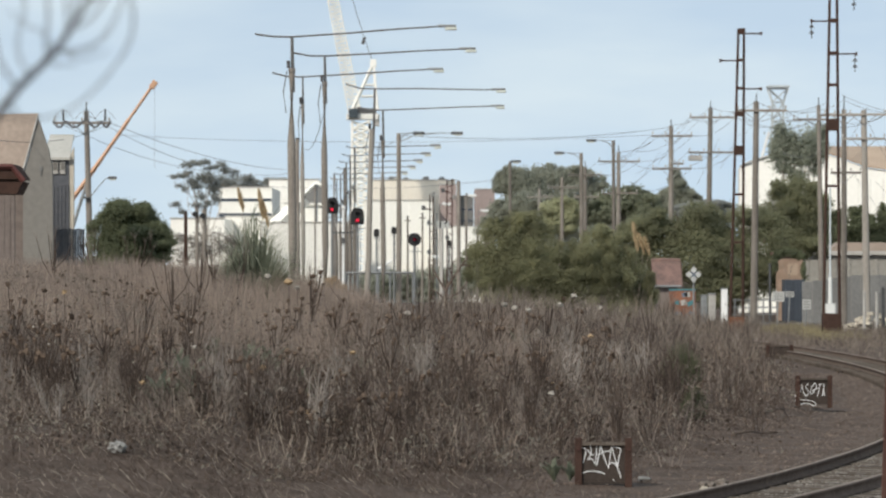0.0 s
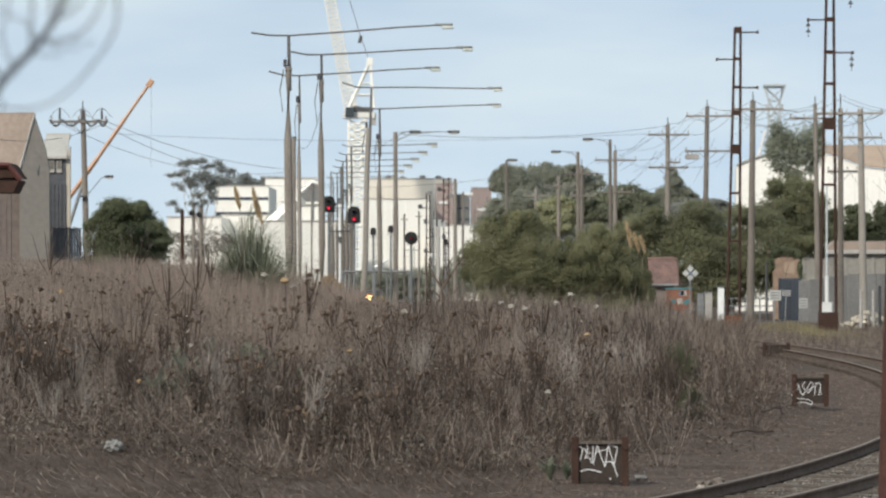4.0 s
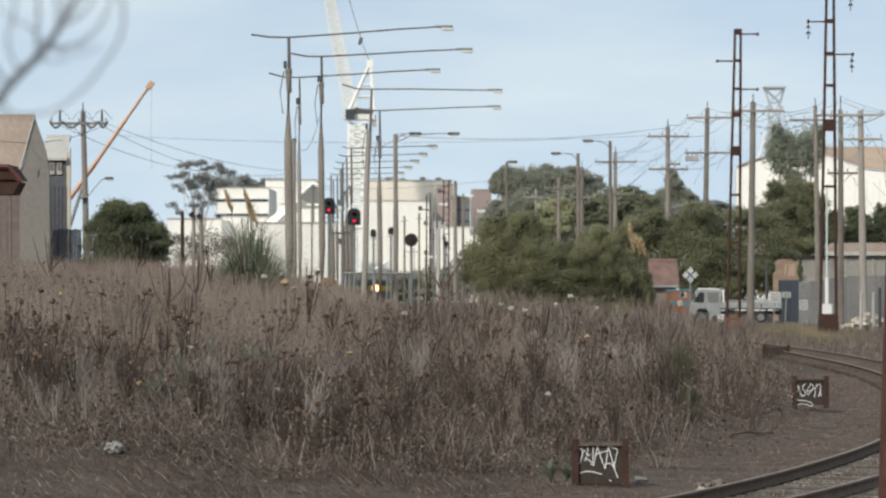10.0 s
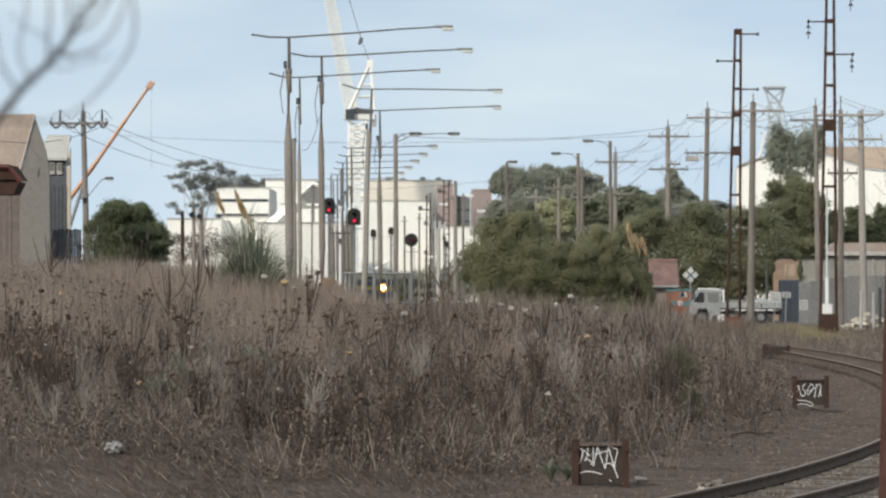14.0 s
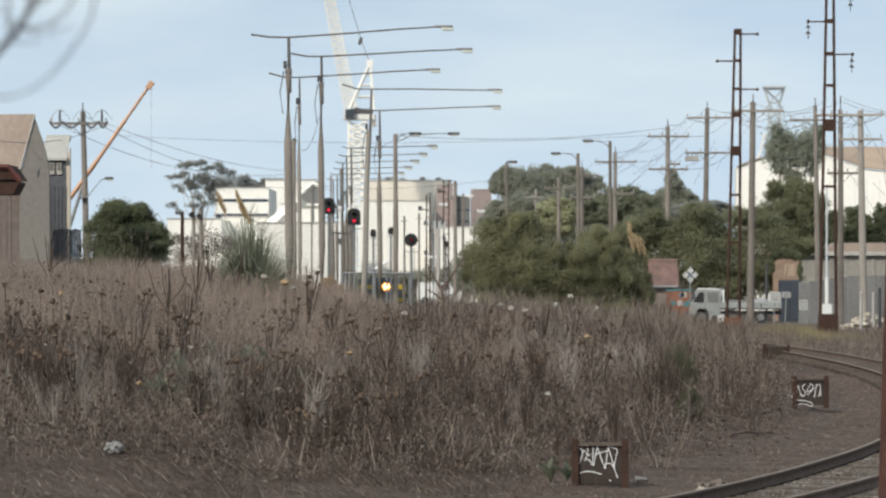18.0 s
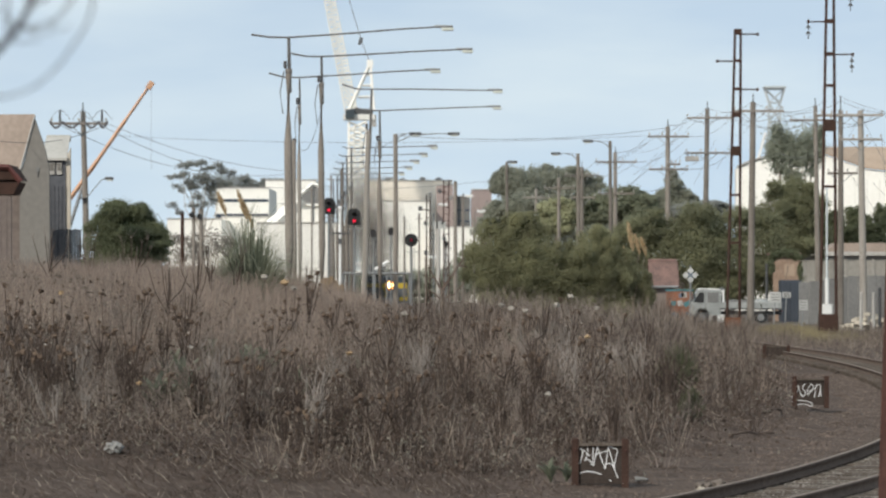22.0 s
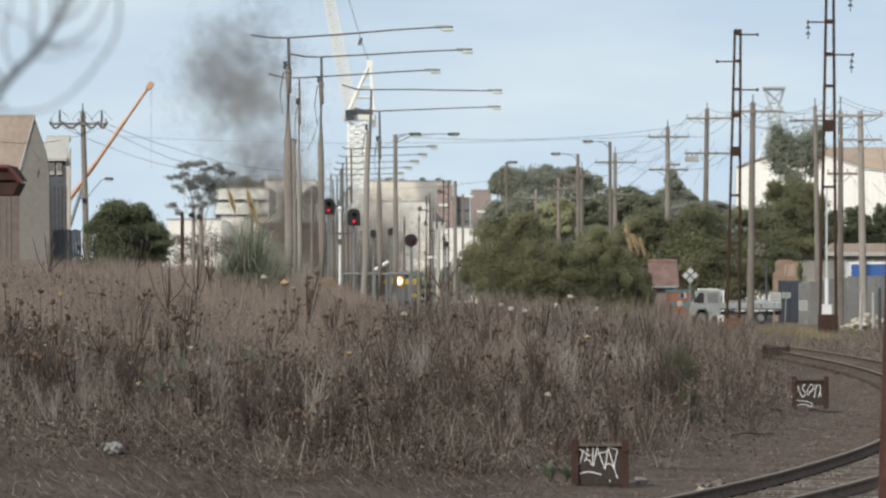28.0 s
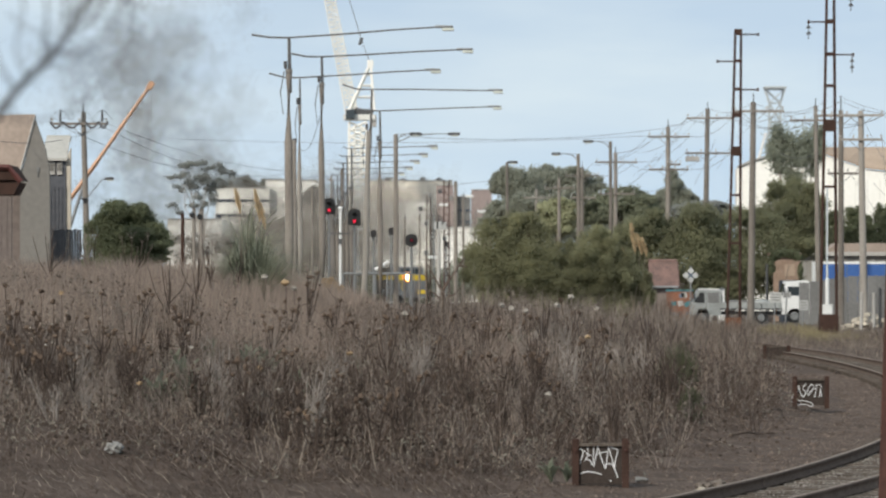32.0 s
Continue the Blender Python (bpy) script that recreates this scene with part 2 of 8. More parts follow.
M_HEADLIGHT = glow("warm headlight", (1.0, 0.60, 0.24), 11.0)
# glow colour for the glare drawn round the headlight
M_HALO = glow("orange headlight glare", (1.0, 0.36, 0.06), 1.4)
# emission for the sun's glint on the far vans
M_VANGLINT = glow("white van glint", (1.0, 0.98, 0.95), 14.0)
M_YELLOW = mat("yellow locomotive paint", (0.62, 0.44, 0.04), (0.50, 0.36, 0.04), 0.5, scale=1, fine=8)
M_LOCO = mat("grey locomotive paint", (0.11, 0.115, 0.12), (0.16, 0.165, 0.17), 0.6, scale=1, fine=8)
M_BARK = mat("grey brown bark", (0.15, 0.12, 0.095), (0.25, 0.21, 0.17), 0.95, scale=2, fine=14, bump=0.5)
M_GUMBARK = mat("pale gum bark", (0.36, 0.31, 0.26), (0.48, 0.43, 0.37), 0.85, scale=1.5, fine=10, bump=0.2)
M_TWIG = mat("bare grey twig", (0.075, 0.072, 0.072), (0.125, 0.12, 0.12), 0.9, scale=6, fine=40)
M_PAMPASLEAF = leafy("pampas blades", (0.13, 0.145, 0.095), (0.48, 0.48, 0.36), 0.8)
M_PLUME = mat("dry pampas plume", (0.42, 0.31, 0.18), (0.54, 0.42, 0.27), 0.95, scale=5, fine=40, island=0.25)
M_SPRAYWHITE = mat("white spray paint", (0.70, 0.70, 0.70), (0.60, 0.60, 0.60), 0.7, scale=5, fine=40)
M_ORANGEPAINT = mat("faded orange paint", (0.27, 0.11, 0.06), (0.15, 0.08, 0.06), 0.75, scale=0.8, fine=8)
M_PAINTTEAL = mat("teal paint", (0.06, 0.17, 0.19), (0.08, 0.20, 0.22), 0.7, scale=1, fine=8)
M_WIRE = mat("grey cable", (0.09, 0.09, 0.095), (0.13, 0.13, 0.135), 0.7, rand=0)
M_LITTER = mat("white rubbish", (0.27, 0.265, 0.25), (0.17, 0.165, 0.155), 0.6, scale=6, fine=30)
M_RUBBLE = mat("broken concrete rubble", (0.40, 0.36, 0.30), (0.55, 0.49, 0.40), 0.9, scale=3, fine=14, rand=0.25)
# through_light 0.62 lifts the shaded leaves, standing in for haze
LEAF_BUSH = leafy("olive wattle leaves", (0.143, 0.143, 0.083), (0.375, 0.367, 0.220), 0.12, 0.62)
LEAF_DARK = leafy("dark green leaves", (0.108, 0.123, 0.076), (0.221, 0.240, 0.140), 0.2, 0.62)
LEAF_CYPRESS = leafy("cypress foliage", (0.172, 0.177, 0.112), (0.343, 0.343, 0.211), 0.2, 0.62)
# gum leaf colour is lightened to stand in for distance haze
LEAF_GUM = leafy("haze-paled grey green gum leaves", (0.270, 0.280, 0.265), (0.390, 0.400, 0.370), 0.2, 0.62)
LEAF_BROOM = leafy("olive broom strands", (0.095, 0.110, 0.058), (0.20, 0.220, 0.125))
LEAF_GUMGREEN = leafy("olive gum leaves", (0.29, 0.31, 0.25), (0.43, 0.45, 0.36), 0.2, 0.62)
# far, yellow and mid leaf colours are paled to carry the distance haze
LEAF_FAR = leafy("haze-paled far olive leaves", (0.287, 0.299, 0.244), (0.402, 0.409, 0.330), 0.2, 0.62)
LEAF_YELLOW = leafy("haze-paled yellow green leaves", (0.291, 0.297, 0.174), (0.414, 0.414, 0.263))
LEAF_MID = leafy("haze-paled dull green leaves", (0.197, 0.212, 0.149), (0.331, 0.348, 0.243), 0.2, 0.62)


def smoke_material(density):
    """Thin grey haze: flakes that let most of the light through, in uneven wisps."""
    m = bpy.data.materials.new("grey smoke")
    m.use_nodes = True
    n, l = m.node_tree.nodes, m.node_tree.links
    n.clear()
    out = n.new("ShaderNodeOutputMaterial")
    tr = n.new("ShaderNodeBsdfTransparent")
    df = n.new("ShaderNodeBsdfDiffuse")
    df.inputs["Color"].default_value = (0.205, 0.18, 0.15, 1)
    ms = n.new("ShaderNodeMixShader")
    ms.inputs[0].default_value = density
    l.new(tr.outputs[0], ms.inputs[1])
    l.new(df.outputs[0], ms.inputs[2])
    l.new(ms.outputs[0], out.inputs["Surface"])
    return m


M_SMOKE = smoke_material(0.020)
M_SMOKEDARK = smoke_material(0.0175)


# ---------------------------------------------------------------- mesh helpers
def box(bm, c, s, rz=0.0, rx=0.0, ry=0.0, bevel=0.0):
    """A box of size s round c, turned by degrees, its edges broken by bevel."""
    r = bmesh.ops.create_cube(bm, size=1.0, matrix=pose(*c, rx, ry, rz) @ Matrix.Diagonal((*s, 1)))
    if bevel:
        es = list({e for v in r["verts"] for e in v.link_edges})
        bmesh.ops.bevel(bm, geom=es, offset=bevel, segments=2, affect='EDGES', profile=0.6)
    return bm


def rod(bm, a, b, r0, r1=None, n=8):
    """A tapered round bar from a to b."""
    a, b = Vector(a), Vector(b)
    d = b - a
    if d.length < 1e-6:
        return bm
    m = Matrix.Translation((a + b) / 2) @ d.to_track_quat('Z', 'Y').to_matrix().to_4x4()
    bmesh.ops.create_cone(bm, cap_ends=True, segments=n, radius1=r0, radius2=r0 if r1 is None else r1, depth=d.length, matrix=m)
    return bm


def tube(bm, pts, r0, r1=None, n=6):
    """A bent bar through the points, with its rings joined."""
    pts = [Vector(p) for p in pts]
    r1 = r0 if r1 is None else r1
    rings = []
    for i, p in enumerate(pts):
        t = (pts[min(i + 1, len(pts) - 1)] - pts[max(i - 1, 0)]).normalized()
        q = t.to_track_quat('Z', 'Y')
        r = r0 + (r1 - r0) * i / (len(pts) - 1)
        rings.append([bm.verts.new(p + q @ Vector((r * math.cos(2 * math.pi * k / n), r * math.sin(2 * math.pi * k / n), 0))) for k in range(n)])
    for a, b in zip(rings, rings[1:]):
        for k in range(n):
            bm.faces.new((a[k], a[(k + 1) % n], b[(k + 1) % n], b[k]))
    bm.faces.new(list(reversed(rings[0])))
    bm.faces.new(rings[-1])
    return bm


def prism(bm, outline, y0, y1):
    """A slab: the outline (x, z) from y0 to y1."""
    a = [bm.verts.new((x, y0, z)) for x, z in outline]
    b = [bm.verts.new((x, y1, z)) for x, z in outline]
    k = len(outline)
    bm.faces.new(a)
    bm.faces.new(list(reversed(b)))
    for i in range(k):
        bm.faces.new((a[(i + 1) % k], a[i], b[i], b[(i + 1) % k]))
    bmesh.ops.recalc_face_normals(bm, faces=bm.faces[:])
    return bm


def ball(bm, c, s, sub=2, rough=0.0, seed=0):
    """A lumpy rounded body of half sizes s round c."""
    r = bmesh.ops.create_icosphere(bm, subdivisions=sub, radius=1.0)
    for v in r["verts"]:
        k = 1 + rough * noise.noise(v.co * 2.3 + Vector((seed, 0, 0)))
        v.co = Vector((c[0] + v.co.x * s[0] * k, c[1] + v.co.y * s[1] * k, c[2] + v.co.z * s[2] * k))
    return bm


def thing(name, at, label, category, group="", kind="", rz=0.0):
    ob = new(name)
    ob.empty_display_size = 0.2
    ob.matrix_basis = pose(*at, 0, 0, rz)
    return tagged(ob, label, category, group, kind)


def part(name, bm, material, parent, label="", kind=""):
    me = bpy.data.meshes.new(name)
    bm.to_mesh(me)
    bm.free()
    me.materials.append(material)
    ob = new(name, me)
    if parent is not None:
        ob.parent = parent
    if label or kind:
        tagged(ob, label, kind=kind)
    return ob


def B():
    return bmesh.new()


def raw(name, verts, faces, material, parent=None, kind="", label=""):
    """One mesh from arrays of corners and faces."""
    me = bpy.data.meshes.new(name)
    verts = np.asarray(verts, dtype=np.float32)
    faces = np.asarray(faces, dtype=np.int32)
    me.vertices.add(len(verts))
    me.vertices.foreach_set("co", verts.ravel())
    k = faces.shape[1]
    me.loops.add(faces.size)
    me.loops.foreach_set("vertex_index", faces.ravel())
    me.polygons.add(len(faces))
    me.polygons.foreach_set("loop_start", np.arange(0, faces.size, k, dtype=np.int32))
    me.update(calc_edges=True)
    me.materials.append(material)
    ob = new(name, me)
    if parent is not None:
        ob.parent = parent
    if kind or label:
        tagged(ob, label, kind=kind)
    return ob


def stalks(base, tip, r, bend, rng):
    """Three-sided bent stalks from base to tip (arrays of points): corners and faces."""
    n = len(base)
    mid = (base + tip) / 2 + bend
    ang = rng.uniform(0, 6.28, n)
    vs = []
    for p, k in ((base, 1.0), (mid, 0.8), (tip, 0.35)):
        for j in range(3):
            a = ang + j * 2.094
            vs.append(p + np.stack([np.cos(a) * r * k, np.sin(a) * r * k, np.zeros(n)], 1))
    v = np.stack(vs, 1).reshape(-1, 3)
    f = []
    for lv in range(2):
        for j in range(3):
            f.append([lv * 3 + j, lv * 3 + (j + 1) % 3, lv * 3 + 3 + (j + 1) % 3, lv * 3 + 3 + j])
    f = np.array(f)[None] + (np.arange(n) * 9)[:, None, None]
    return v, f.reshape(-1, 4)


def twigs(base, tip, r, rng):
    """Straight three-sided twigs: corners and faces."""
    n = len(base)
    ang = rng.uniform(0, 6.28, n)
    vs = []
    for p, k in ((base, 1.0), (tip, 0.4)):
        for j in range(3):
            a = ang + j * 2.094
            vs.append(p + np.stack([np.cos(a) * r * k, np.sin(a) * r * k, np.zeros(n)], 1))
    v = np.stack(vs, 1).reshape(-1, 3)
    f = np.array([[j, (j + 1) % 3, 3 + (j + 1) % 3, 3 + j] for j in range(3)])[None] + (np.arange(n) * 6)[:, None, None]
    return v, f.reshape(-1, 4)


def leaves(centres, size, rng, droop=0.0, long=1.6, facing=None):
    """A small folded-free leaf or leaf clump (a quad) at each centre, turned at random."""
    n = len(centres)
    a = rng.normal(size=(n, 3))
    a[:, 2] -= droop
    if facing is not None:
        nn = facing / (np.linalg.norm(facing, axis=1)[:, None] + 1e-9) + rng.normal(size=(n, 3)) * 0.45
        a = np.cross(nn, a)
    a /= np.linalg.norm(a, axis=1)[:, None] + 1e-9
    b = np.cross(a, rng.normal(size=(n, 3)) if facing is None else nn)
    b /= np.linalg.norm(b, axis=1)[:, None] + 1e-9
    s = size * rng.uniform(0.6, 1.4, n)[:, None]
    a, b = a * s * long * 0.5, b * s * 0.5
    v = np.stack([centres - a, centres + b * 0.9 - a * 0.1, centres + a, centres - b * 0.9 + a * 0.1], 1).reshape(-1, 3)
    f = np.arange(n * 4).reshape(n, 4)
    return v, f


def join(pieces):
    vs, fs, o = [], [], 0
    for v, f in pieces:
        vs.append(v)
        fs.append(f + o)
        o += len(v)
    return np.concatenate(vs), np.concatenate(fs)


def crown_points(lumps, n, rng, hollow=0.55, fuzz=0.12):
    """Points in the outer shells of ellipsoids (x, y, z, rx, ry, rz), each made of smaller tufts."""
    vol = np.array([l[3] * l[4] * l[5] for l in lumps]) ** 0.67
    pick = rng.choice(len(lumps), n, p=vol / vol.sum())
    L = np.array(lumps)[pick]
    tufts = rng.normal(size=(len(lumps), 160, 3))
    tufts /= np.linalg.norm(tufts, axis=2)[:, :, None]
    tufts *= rng.uniform(hollow, 1.0, (len(lumps), 160, 1)) ** 0.7
    t = tufts[pick, rng.integers(0, 160, n)]
    off = t + rng.normal(size=(n, 3)) * fuzz
    return L[:, :3] + off * L[:, 3:], off * 0.9 + np.array(_to_sun) * 0.75


def tree(name, at, lumps, leaf_mat, bark, label, category="tree", n=3000, size=0.3, trunk=0.25, seed=1, group="", limbs=True, droop=0.2, hollow=0.55, forks=None, fuzz=0.2):
    """A tree or shrub: tapered trunk, a limb to each lump of the crown, a crown of many small leaves. lumps in the tree's own space."""
    rng = np.random.default_rng(seed)
    th = thing(name, at, label, category, group)
    top = max(l[2] for l in lumps)
    low = min(l[2] - l[5] for l in lumps)
    fork = Vector((0, 0, max(0.3, low + 0.15 * (top - low)))) if forks is None else Vector(forks)
    bm = B()
    tube(bm, [(0, 0, -0.2), fork * 0.5 + Vector((trunk * 0.3, 0, 0)), fork], trunk, trunk * 0.7, 8)
    part("trunk", bm, bark, th)
    if limbs:
        big = max(l[3] for l in lumps)
        for l in [q for q in lumps if q[3] > big * 0.5][:14]:
            c = Vector(l[:3])
            mid = fork.lerp(c, 0.5) + Vector((rng.normal() * 0.15, rng.normal() * 0.15, -0.1)) * (c - fork).length * 0.4
            bm = tube(B(), [fork, mid, c, c + Vector((l[3] * 0.4, 0, l[5] * 0.5))], trunk * 0.5, trunk * 0.08, 6)
            part("limb", bm, bark, th)
    pts, out = crown_points(lumps, n, rng, hollow, fuzz)
    v, f = leaves(pts, size, rng, droop, facing=out)
    raw("crown", v, f, leaf_mat, th)
    return th


# ---------------------------------------------------------------- ground, bank, track
RAIL_Y = [30.0, 45.0, 56.6, 60.7, 66.9, 74.8, 88.0, 104.0, 124.3, 136.2, 154.8, 175.0, 200.0, 240.0]
RAIL_X = [-6.4, -0.7, 3.42, 4.74, 6.44, 8.30, 10.6, 12.55, 13.78, 14.0, 13.75, 12.7, 10.5, 5.5]


def rail_x(y):
    """The inner rail's line, smoothed between its points."""
    y = np.asarray(y, dtype=float)
    acc = 0
    for d in (-4, -2, 0, 2, 4):
        acc = acc + np.interp(y + d, RAIL_Y, RAIL_X)
    return acc / 5


def sstep(t):
    t = np.clip(t, 0, 1)
    return t * t * (3 - 2 * t)


def gz(x, y):
    """The ground's height: a weedy bank left of the curve, level ground beyond, then a long fall."""
    x, y = np.asarray(x, dtype=float), np.asarray(y, dtype=float)
    u = rail_x(y) - x
    h = np.interp(u, [2.2, 4.0, 6.5, 11.3, 14.5, 17.5, 20, 24, 45], [0, 0.28, 0.80, 1.30, 1.42, 2.25, 2.75, 2.8, 2.9])
    h = h * sstep((y - 58) / 46) * (1 - sstep((y - 128) / 60))
    near = 0.78 * sstep((y - 54) / 14) * sstep((u - 7.5) / 5.5) * (1 - sstep((y - 84) / 30))
    h = np.maximum(h, near)
    wob = 0.10 * np.sin(x * 1.3 + y * 0.31) * np.sin(y * 0.57 - x * 0.4) + 0.05 * np.sin(x * 3.1 + 1) * np.sin(y * 2.2)
    h = h + wob * np.clip(u - 1.8, 0, 1.5) / 1.5 * (y < 200)
    return h - 0.0171 * np.clip(y - 436, 0, 120)


def build_ground():
    ys = np.concatenate([np.linspace(-400, 48, 12), np.arange(50, 190, 0.75), np.geomspace(192, 4800, 60)])
    xs = np.concatenate([-np.geomspace(2600, 26, 24), np.arange(-25, 30, 0.75), np.geomspace(31, 2600, 24)])
    gx, gy = np.meshgrid(xs, ys)
    v = np.stack([gx, gy, gz(gx, gy)], 2).reshape(-1, 3)
    w = len(xs)
    i = np.arange(len(ys) - 1)[:, None] * w + np.arange(w - 1)[None]
    f = np.stack([i, i + 1, i + w + 1, i + w], 2).reshape(-1, 4)
    g = raw("ground", v, f, M_SOIL)
    tagged(g, "bare brown soil and dead plant litter on a low bank", "ground", kind="structure")
    for p in g.data.polygons:
        p.use_smooth = True


build_ground()


def track_frame(y):
    """Middle of the track, its direction and its right side at y."""
    x0, x1 = float(rail_x(y - 0.5)), float(rail_x(y + 0.5))
    d = Vector((x1 - x0, 1.0, 0)).normalized()
    r = Vector((d.y, -d.x, 0))
    return Vector((float(rail_x(y)), y, 0)) + r * 0.835, d, r


def build_track():
    tr = thing("railway_track", (0, 0, 0), "curved broad gauge railway track with rusty rails on ballast", "railway track", kind="structure")
    ys = np.arange(34, 236, 1.0)
    profile = [(-0.07, 0), (0.07, 0), (0.07, 0.02), (0.012, 0.035), (0.012, 0.12), (0.036, 0.135), (0.036, 0.17), (-0.036, 0.17), (-0.036, 0.135), (-0.012, 0.12), (-0.012, 0.035), (-0.07, 0.02)]
    for side in (-0.835, 0.835):
        vs, fs, tops = [], [], []
        for y in ys:
            c, d, r = track_frame(y)
            for a, h in profile:
                p = c + r * (side + a)
                vs.append((p.x, p.y, 0.13 + h))
            for a in (-0.034, 0.034):
                p = c + r * (side + a)
                tops.append((p.x, p.y, 0.302))
                tops.append((p.x, p.y, 0.306))
        k = len(profile)
        n = len(ys)
        for i in range(n - 1):
            for j in range(k):
                fs.append((i * k + j, i * k + (j + 1) % k, (i + 1) * k + (j + 1) % k, (i + 1) * k + j))
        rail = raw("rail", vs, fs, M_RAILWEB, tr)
        tf = []
        for i in range(n - 1):
            a, b = i * 4, (i + 1) * 4
            tf += [(a + 1, a + 3, b + 3, b + 1), (a, a + 1, b + 1, b), (a + 3, a + 2, b + 2, b + 3)]
        raw("running_surface", tops, tf, M_RAILTOP, rail, label="worn steel top of the rail")
    # ballast bed
    vs, fs = [], []
    cross = [(-1.25, -0.12), (-1.05, 0.06), (-0.9, 0.125), (-0.72, 0.09), (-0.5, 0.10), (0, 0.105), (0.9, 0.12), (1.55, 0.09), (2.2, -0.12)]
    for y in ys:
        c, d, r = track_frame(y)
        for a, h in cross:
            p = c + r * a
            vs.append((p.x, p.y, h + 0.02 * math.sin(y * 3.7 + a * 5)))
    k = len(cross)
    for i in range(len(ys) - 1):
        for j in range(k - 1):
            fs.append((i * k + j, i * k + j + 1, (i + 1) * k + j + 1, (i + 1) * k + j))
    raw("ballast_bed", vs, fs, M_BALLAST, tr)
    # sleepers
    bm = box(B(), (0, 0, 0), (2.6, 0.24, 0.14), bevel=0.015)
    me = bpy.data.meshes.new("sleeper")
    bm.to_mesh(me)
    bm.free()
    me.materials.append(M_SLEEPER)
    y = 46.0
    rng = random.Random(4)
    while y < 190:
        c, d, r = track_frame(y)
        s = new("sleeper", me)
        s.parent = tr
        s.matrix_basis = pose(c.x, c.y, 0.060 + rng.uniform(-0.01, 0.006), 0, 0, math.degrees(math.atan2(r.y, r.x)) + rng.uniform(-1.5, 1.5))
        y += 0.72 * d.y
    # loose stones
    rs = np.random.default_rng(8)
    n = 16000
    yy = rs.uniform(52, 80, n)
    yy[11000:] = rs.uniform(80, 170, n - 11000)
    a = rs.uniform(-0.72, 2.0, n)
    rx = rail_x(yy)
    sl = (rail_x(yy + 0.5) - rail_x(yy - 0.5))
    q = 1 / np.sqrt(1 + sl * sl)
    px = rx + (0.835 + a) * q
    py = yy - (0.835 + a) * q * sl
    pz = np.where(np.abs(a) < 1.55, 0.10, 0.10 - (np.abs(a) - 1.55) * 0.5)
    s = rs.uniform(0.013, 0.034, n)
    oc = np.array([(1, 0, 0), (0, 1, 0), (-1, 0, 0), (0, -1, 0), (0, 0, 1), (0, 0, -1)], dtype=float)
    tri = np.array([(0, 1, 4), (1, 2, 4), (2, 3, 4), (3, 0, 4), (1, 0, 5), (2, 1, 5), (3, 2, 5), (0, 3, 5)])
    v = oc[None] * s[:, None, None] * rs.uniform(0.6, 1.2, (n, 6, 1)) + np.stack([px, py, pz], 1)[:, None]
    f = tri[None] + (np.arange(n) * 6)[:, None, None]
    raw("loose_ballast", v.reshape(-1, 3), f.reshape(-1, 3), M_STONE, tr, kind="stuff")


build_track()


def build_road():
    r = thing("road", (0, 0, 0), "grey asphalt road crossing the railway", "road", kind="structure")
    part("carriageway", box(B(), (20, 261, -0.02), (150, 12, 0.1)), M_ASPHALT, r)
    part("verge_strip", box(B(), (20, 253.9, -0.02), (150, 2.0, 0.12)), M_BALLAST, r, "gravel edge of the road")
    f = thing("road", (0, 0, 0), "far road crossing behind the bank", "road", kind="structure")
    part("carriageway", box(B(), (0, 432, -0.06), (300, 9, 0.12)), M_ASPHALT, f)


build_road()


# ---------------------------------------------------------------- poles
def street_lamp(at, top, arm_l, arm_r, rise_r, thick, seam, label, rise_l=0.1, lean=0.0, timber=None, deep=0.10):
    """A tall timber pole with a steel extension, a long outreach arm both ways and a lamp at its far end. at: foot; top: height; arm_l, arm_r: reach."""
    timber = timber or M_WOOD
    th = thing("street_lamp", at, label, "street lamp", "street lamps with long arms")
    part("pole", tube(B(), [(-lean, 0, -0.3), (-lean * 0.6 + 0.03, 0, seam * 0.4), (-lean * 0.4 - 0.02, 0, seam * 0.75), (-lean * 0.25, 0, seam)], thick * 0.50, thick * 0.40, 10), timber, th)
    part("pole_extension", rod(B(), (-lean * 0.25 + 0.04, 0, seam - 0.9), (0, 0, top), thick * 0.22, thick * 0.16), M_ARM, th, "thin dark steel extension")
    arm_r = arm_r - 0.17
    pts = [(-arm_l, 0, top + rise_l), (-arm_l * 0.5, 0, top - 0.02), (0, 0, top - 0.03), (arm_r * 0.35, 0, top + rise_r * 0.30), (arm_r * 0.7, 0, top + rise_r * 0.78), (arm_r - 0.45, 0, top + rise_r)]
    part("outreach_arm", tube(B(), pts, 0.042, 0.034, 6), M_ARM, th)
    head = B()
    box(head, (arm_r - 0.1, 0, top + rise_r + 0.02), (0.70, 0.26, deep), bevel=0.04)
    hd = part("lamp_head", head, M_GALV, th)
    part("lens", box(B(), (arm_r + 0.05, 0, top + rise_r - 0.025 - deep * 0.5), (0.46, 0.24, deep + 0.03), bevel=0.05), M_LENS, hd, "frosted glass bowl")
    part("strap", box(B(), (-lean * 0.25, 0, seam - 0.15), (thick * 0.66, thick * 0.66, 0.05)), M_DARKSTEEL, th)
    part("switch_box", box(B(), (-lean * 0.25 - thick * 0.36, -0.1, seam + 0.15), (0.13, 0.14, 0.28), bevel=0.02), M_DARKSTEEL, th)
    wire = [(-lean * 0.25 - thick * 0.5, -0.1, seam - 0.1), (-lean * 0.3 - thick * 0.9, -0.1, seam - 0.9), (-lean * 0.4 - thick * 0.6, -0.1, seam - 1.7)]
    part("feed_wire", tube(B(), wire, 0.02, 0.02, 4), M_WIRE, th)
    return th


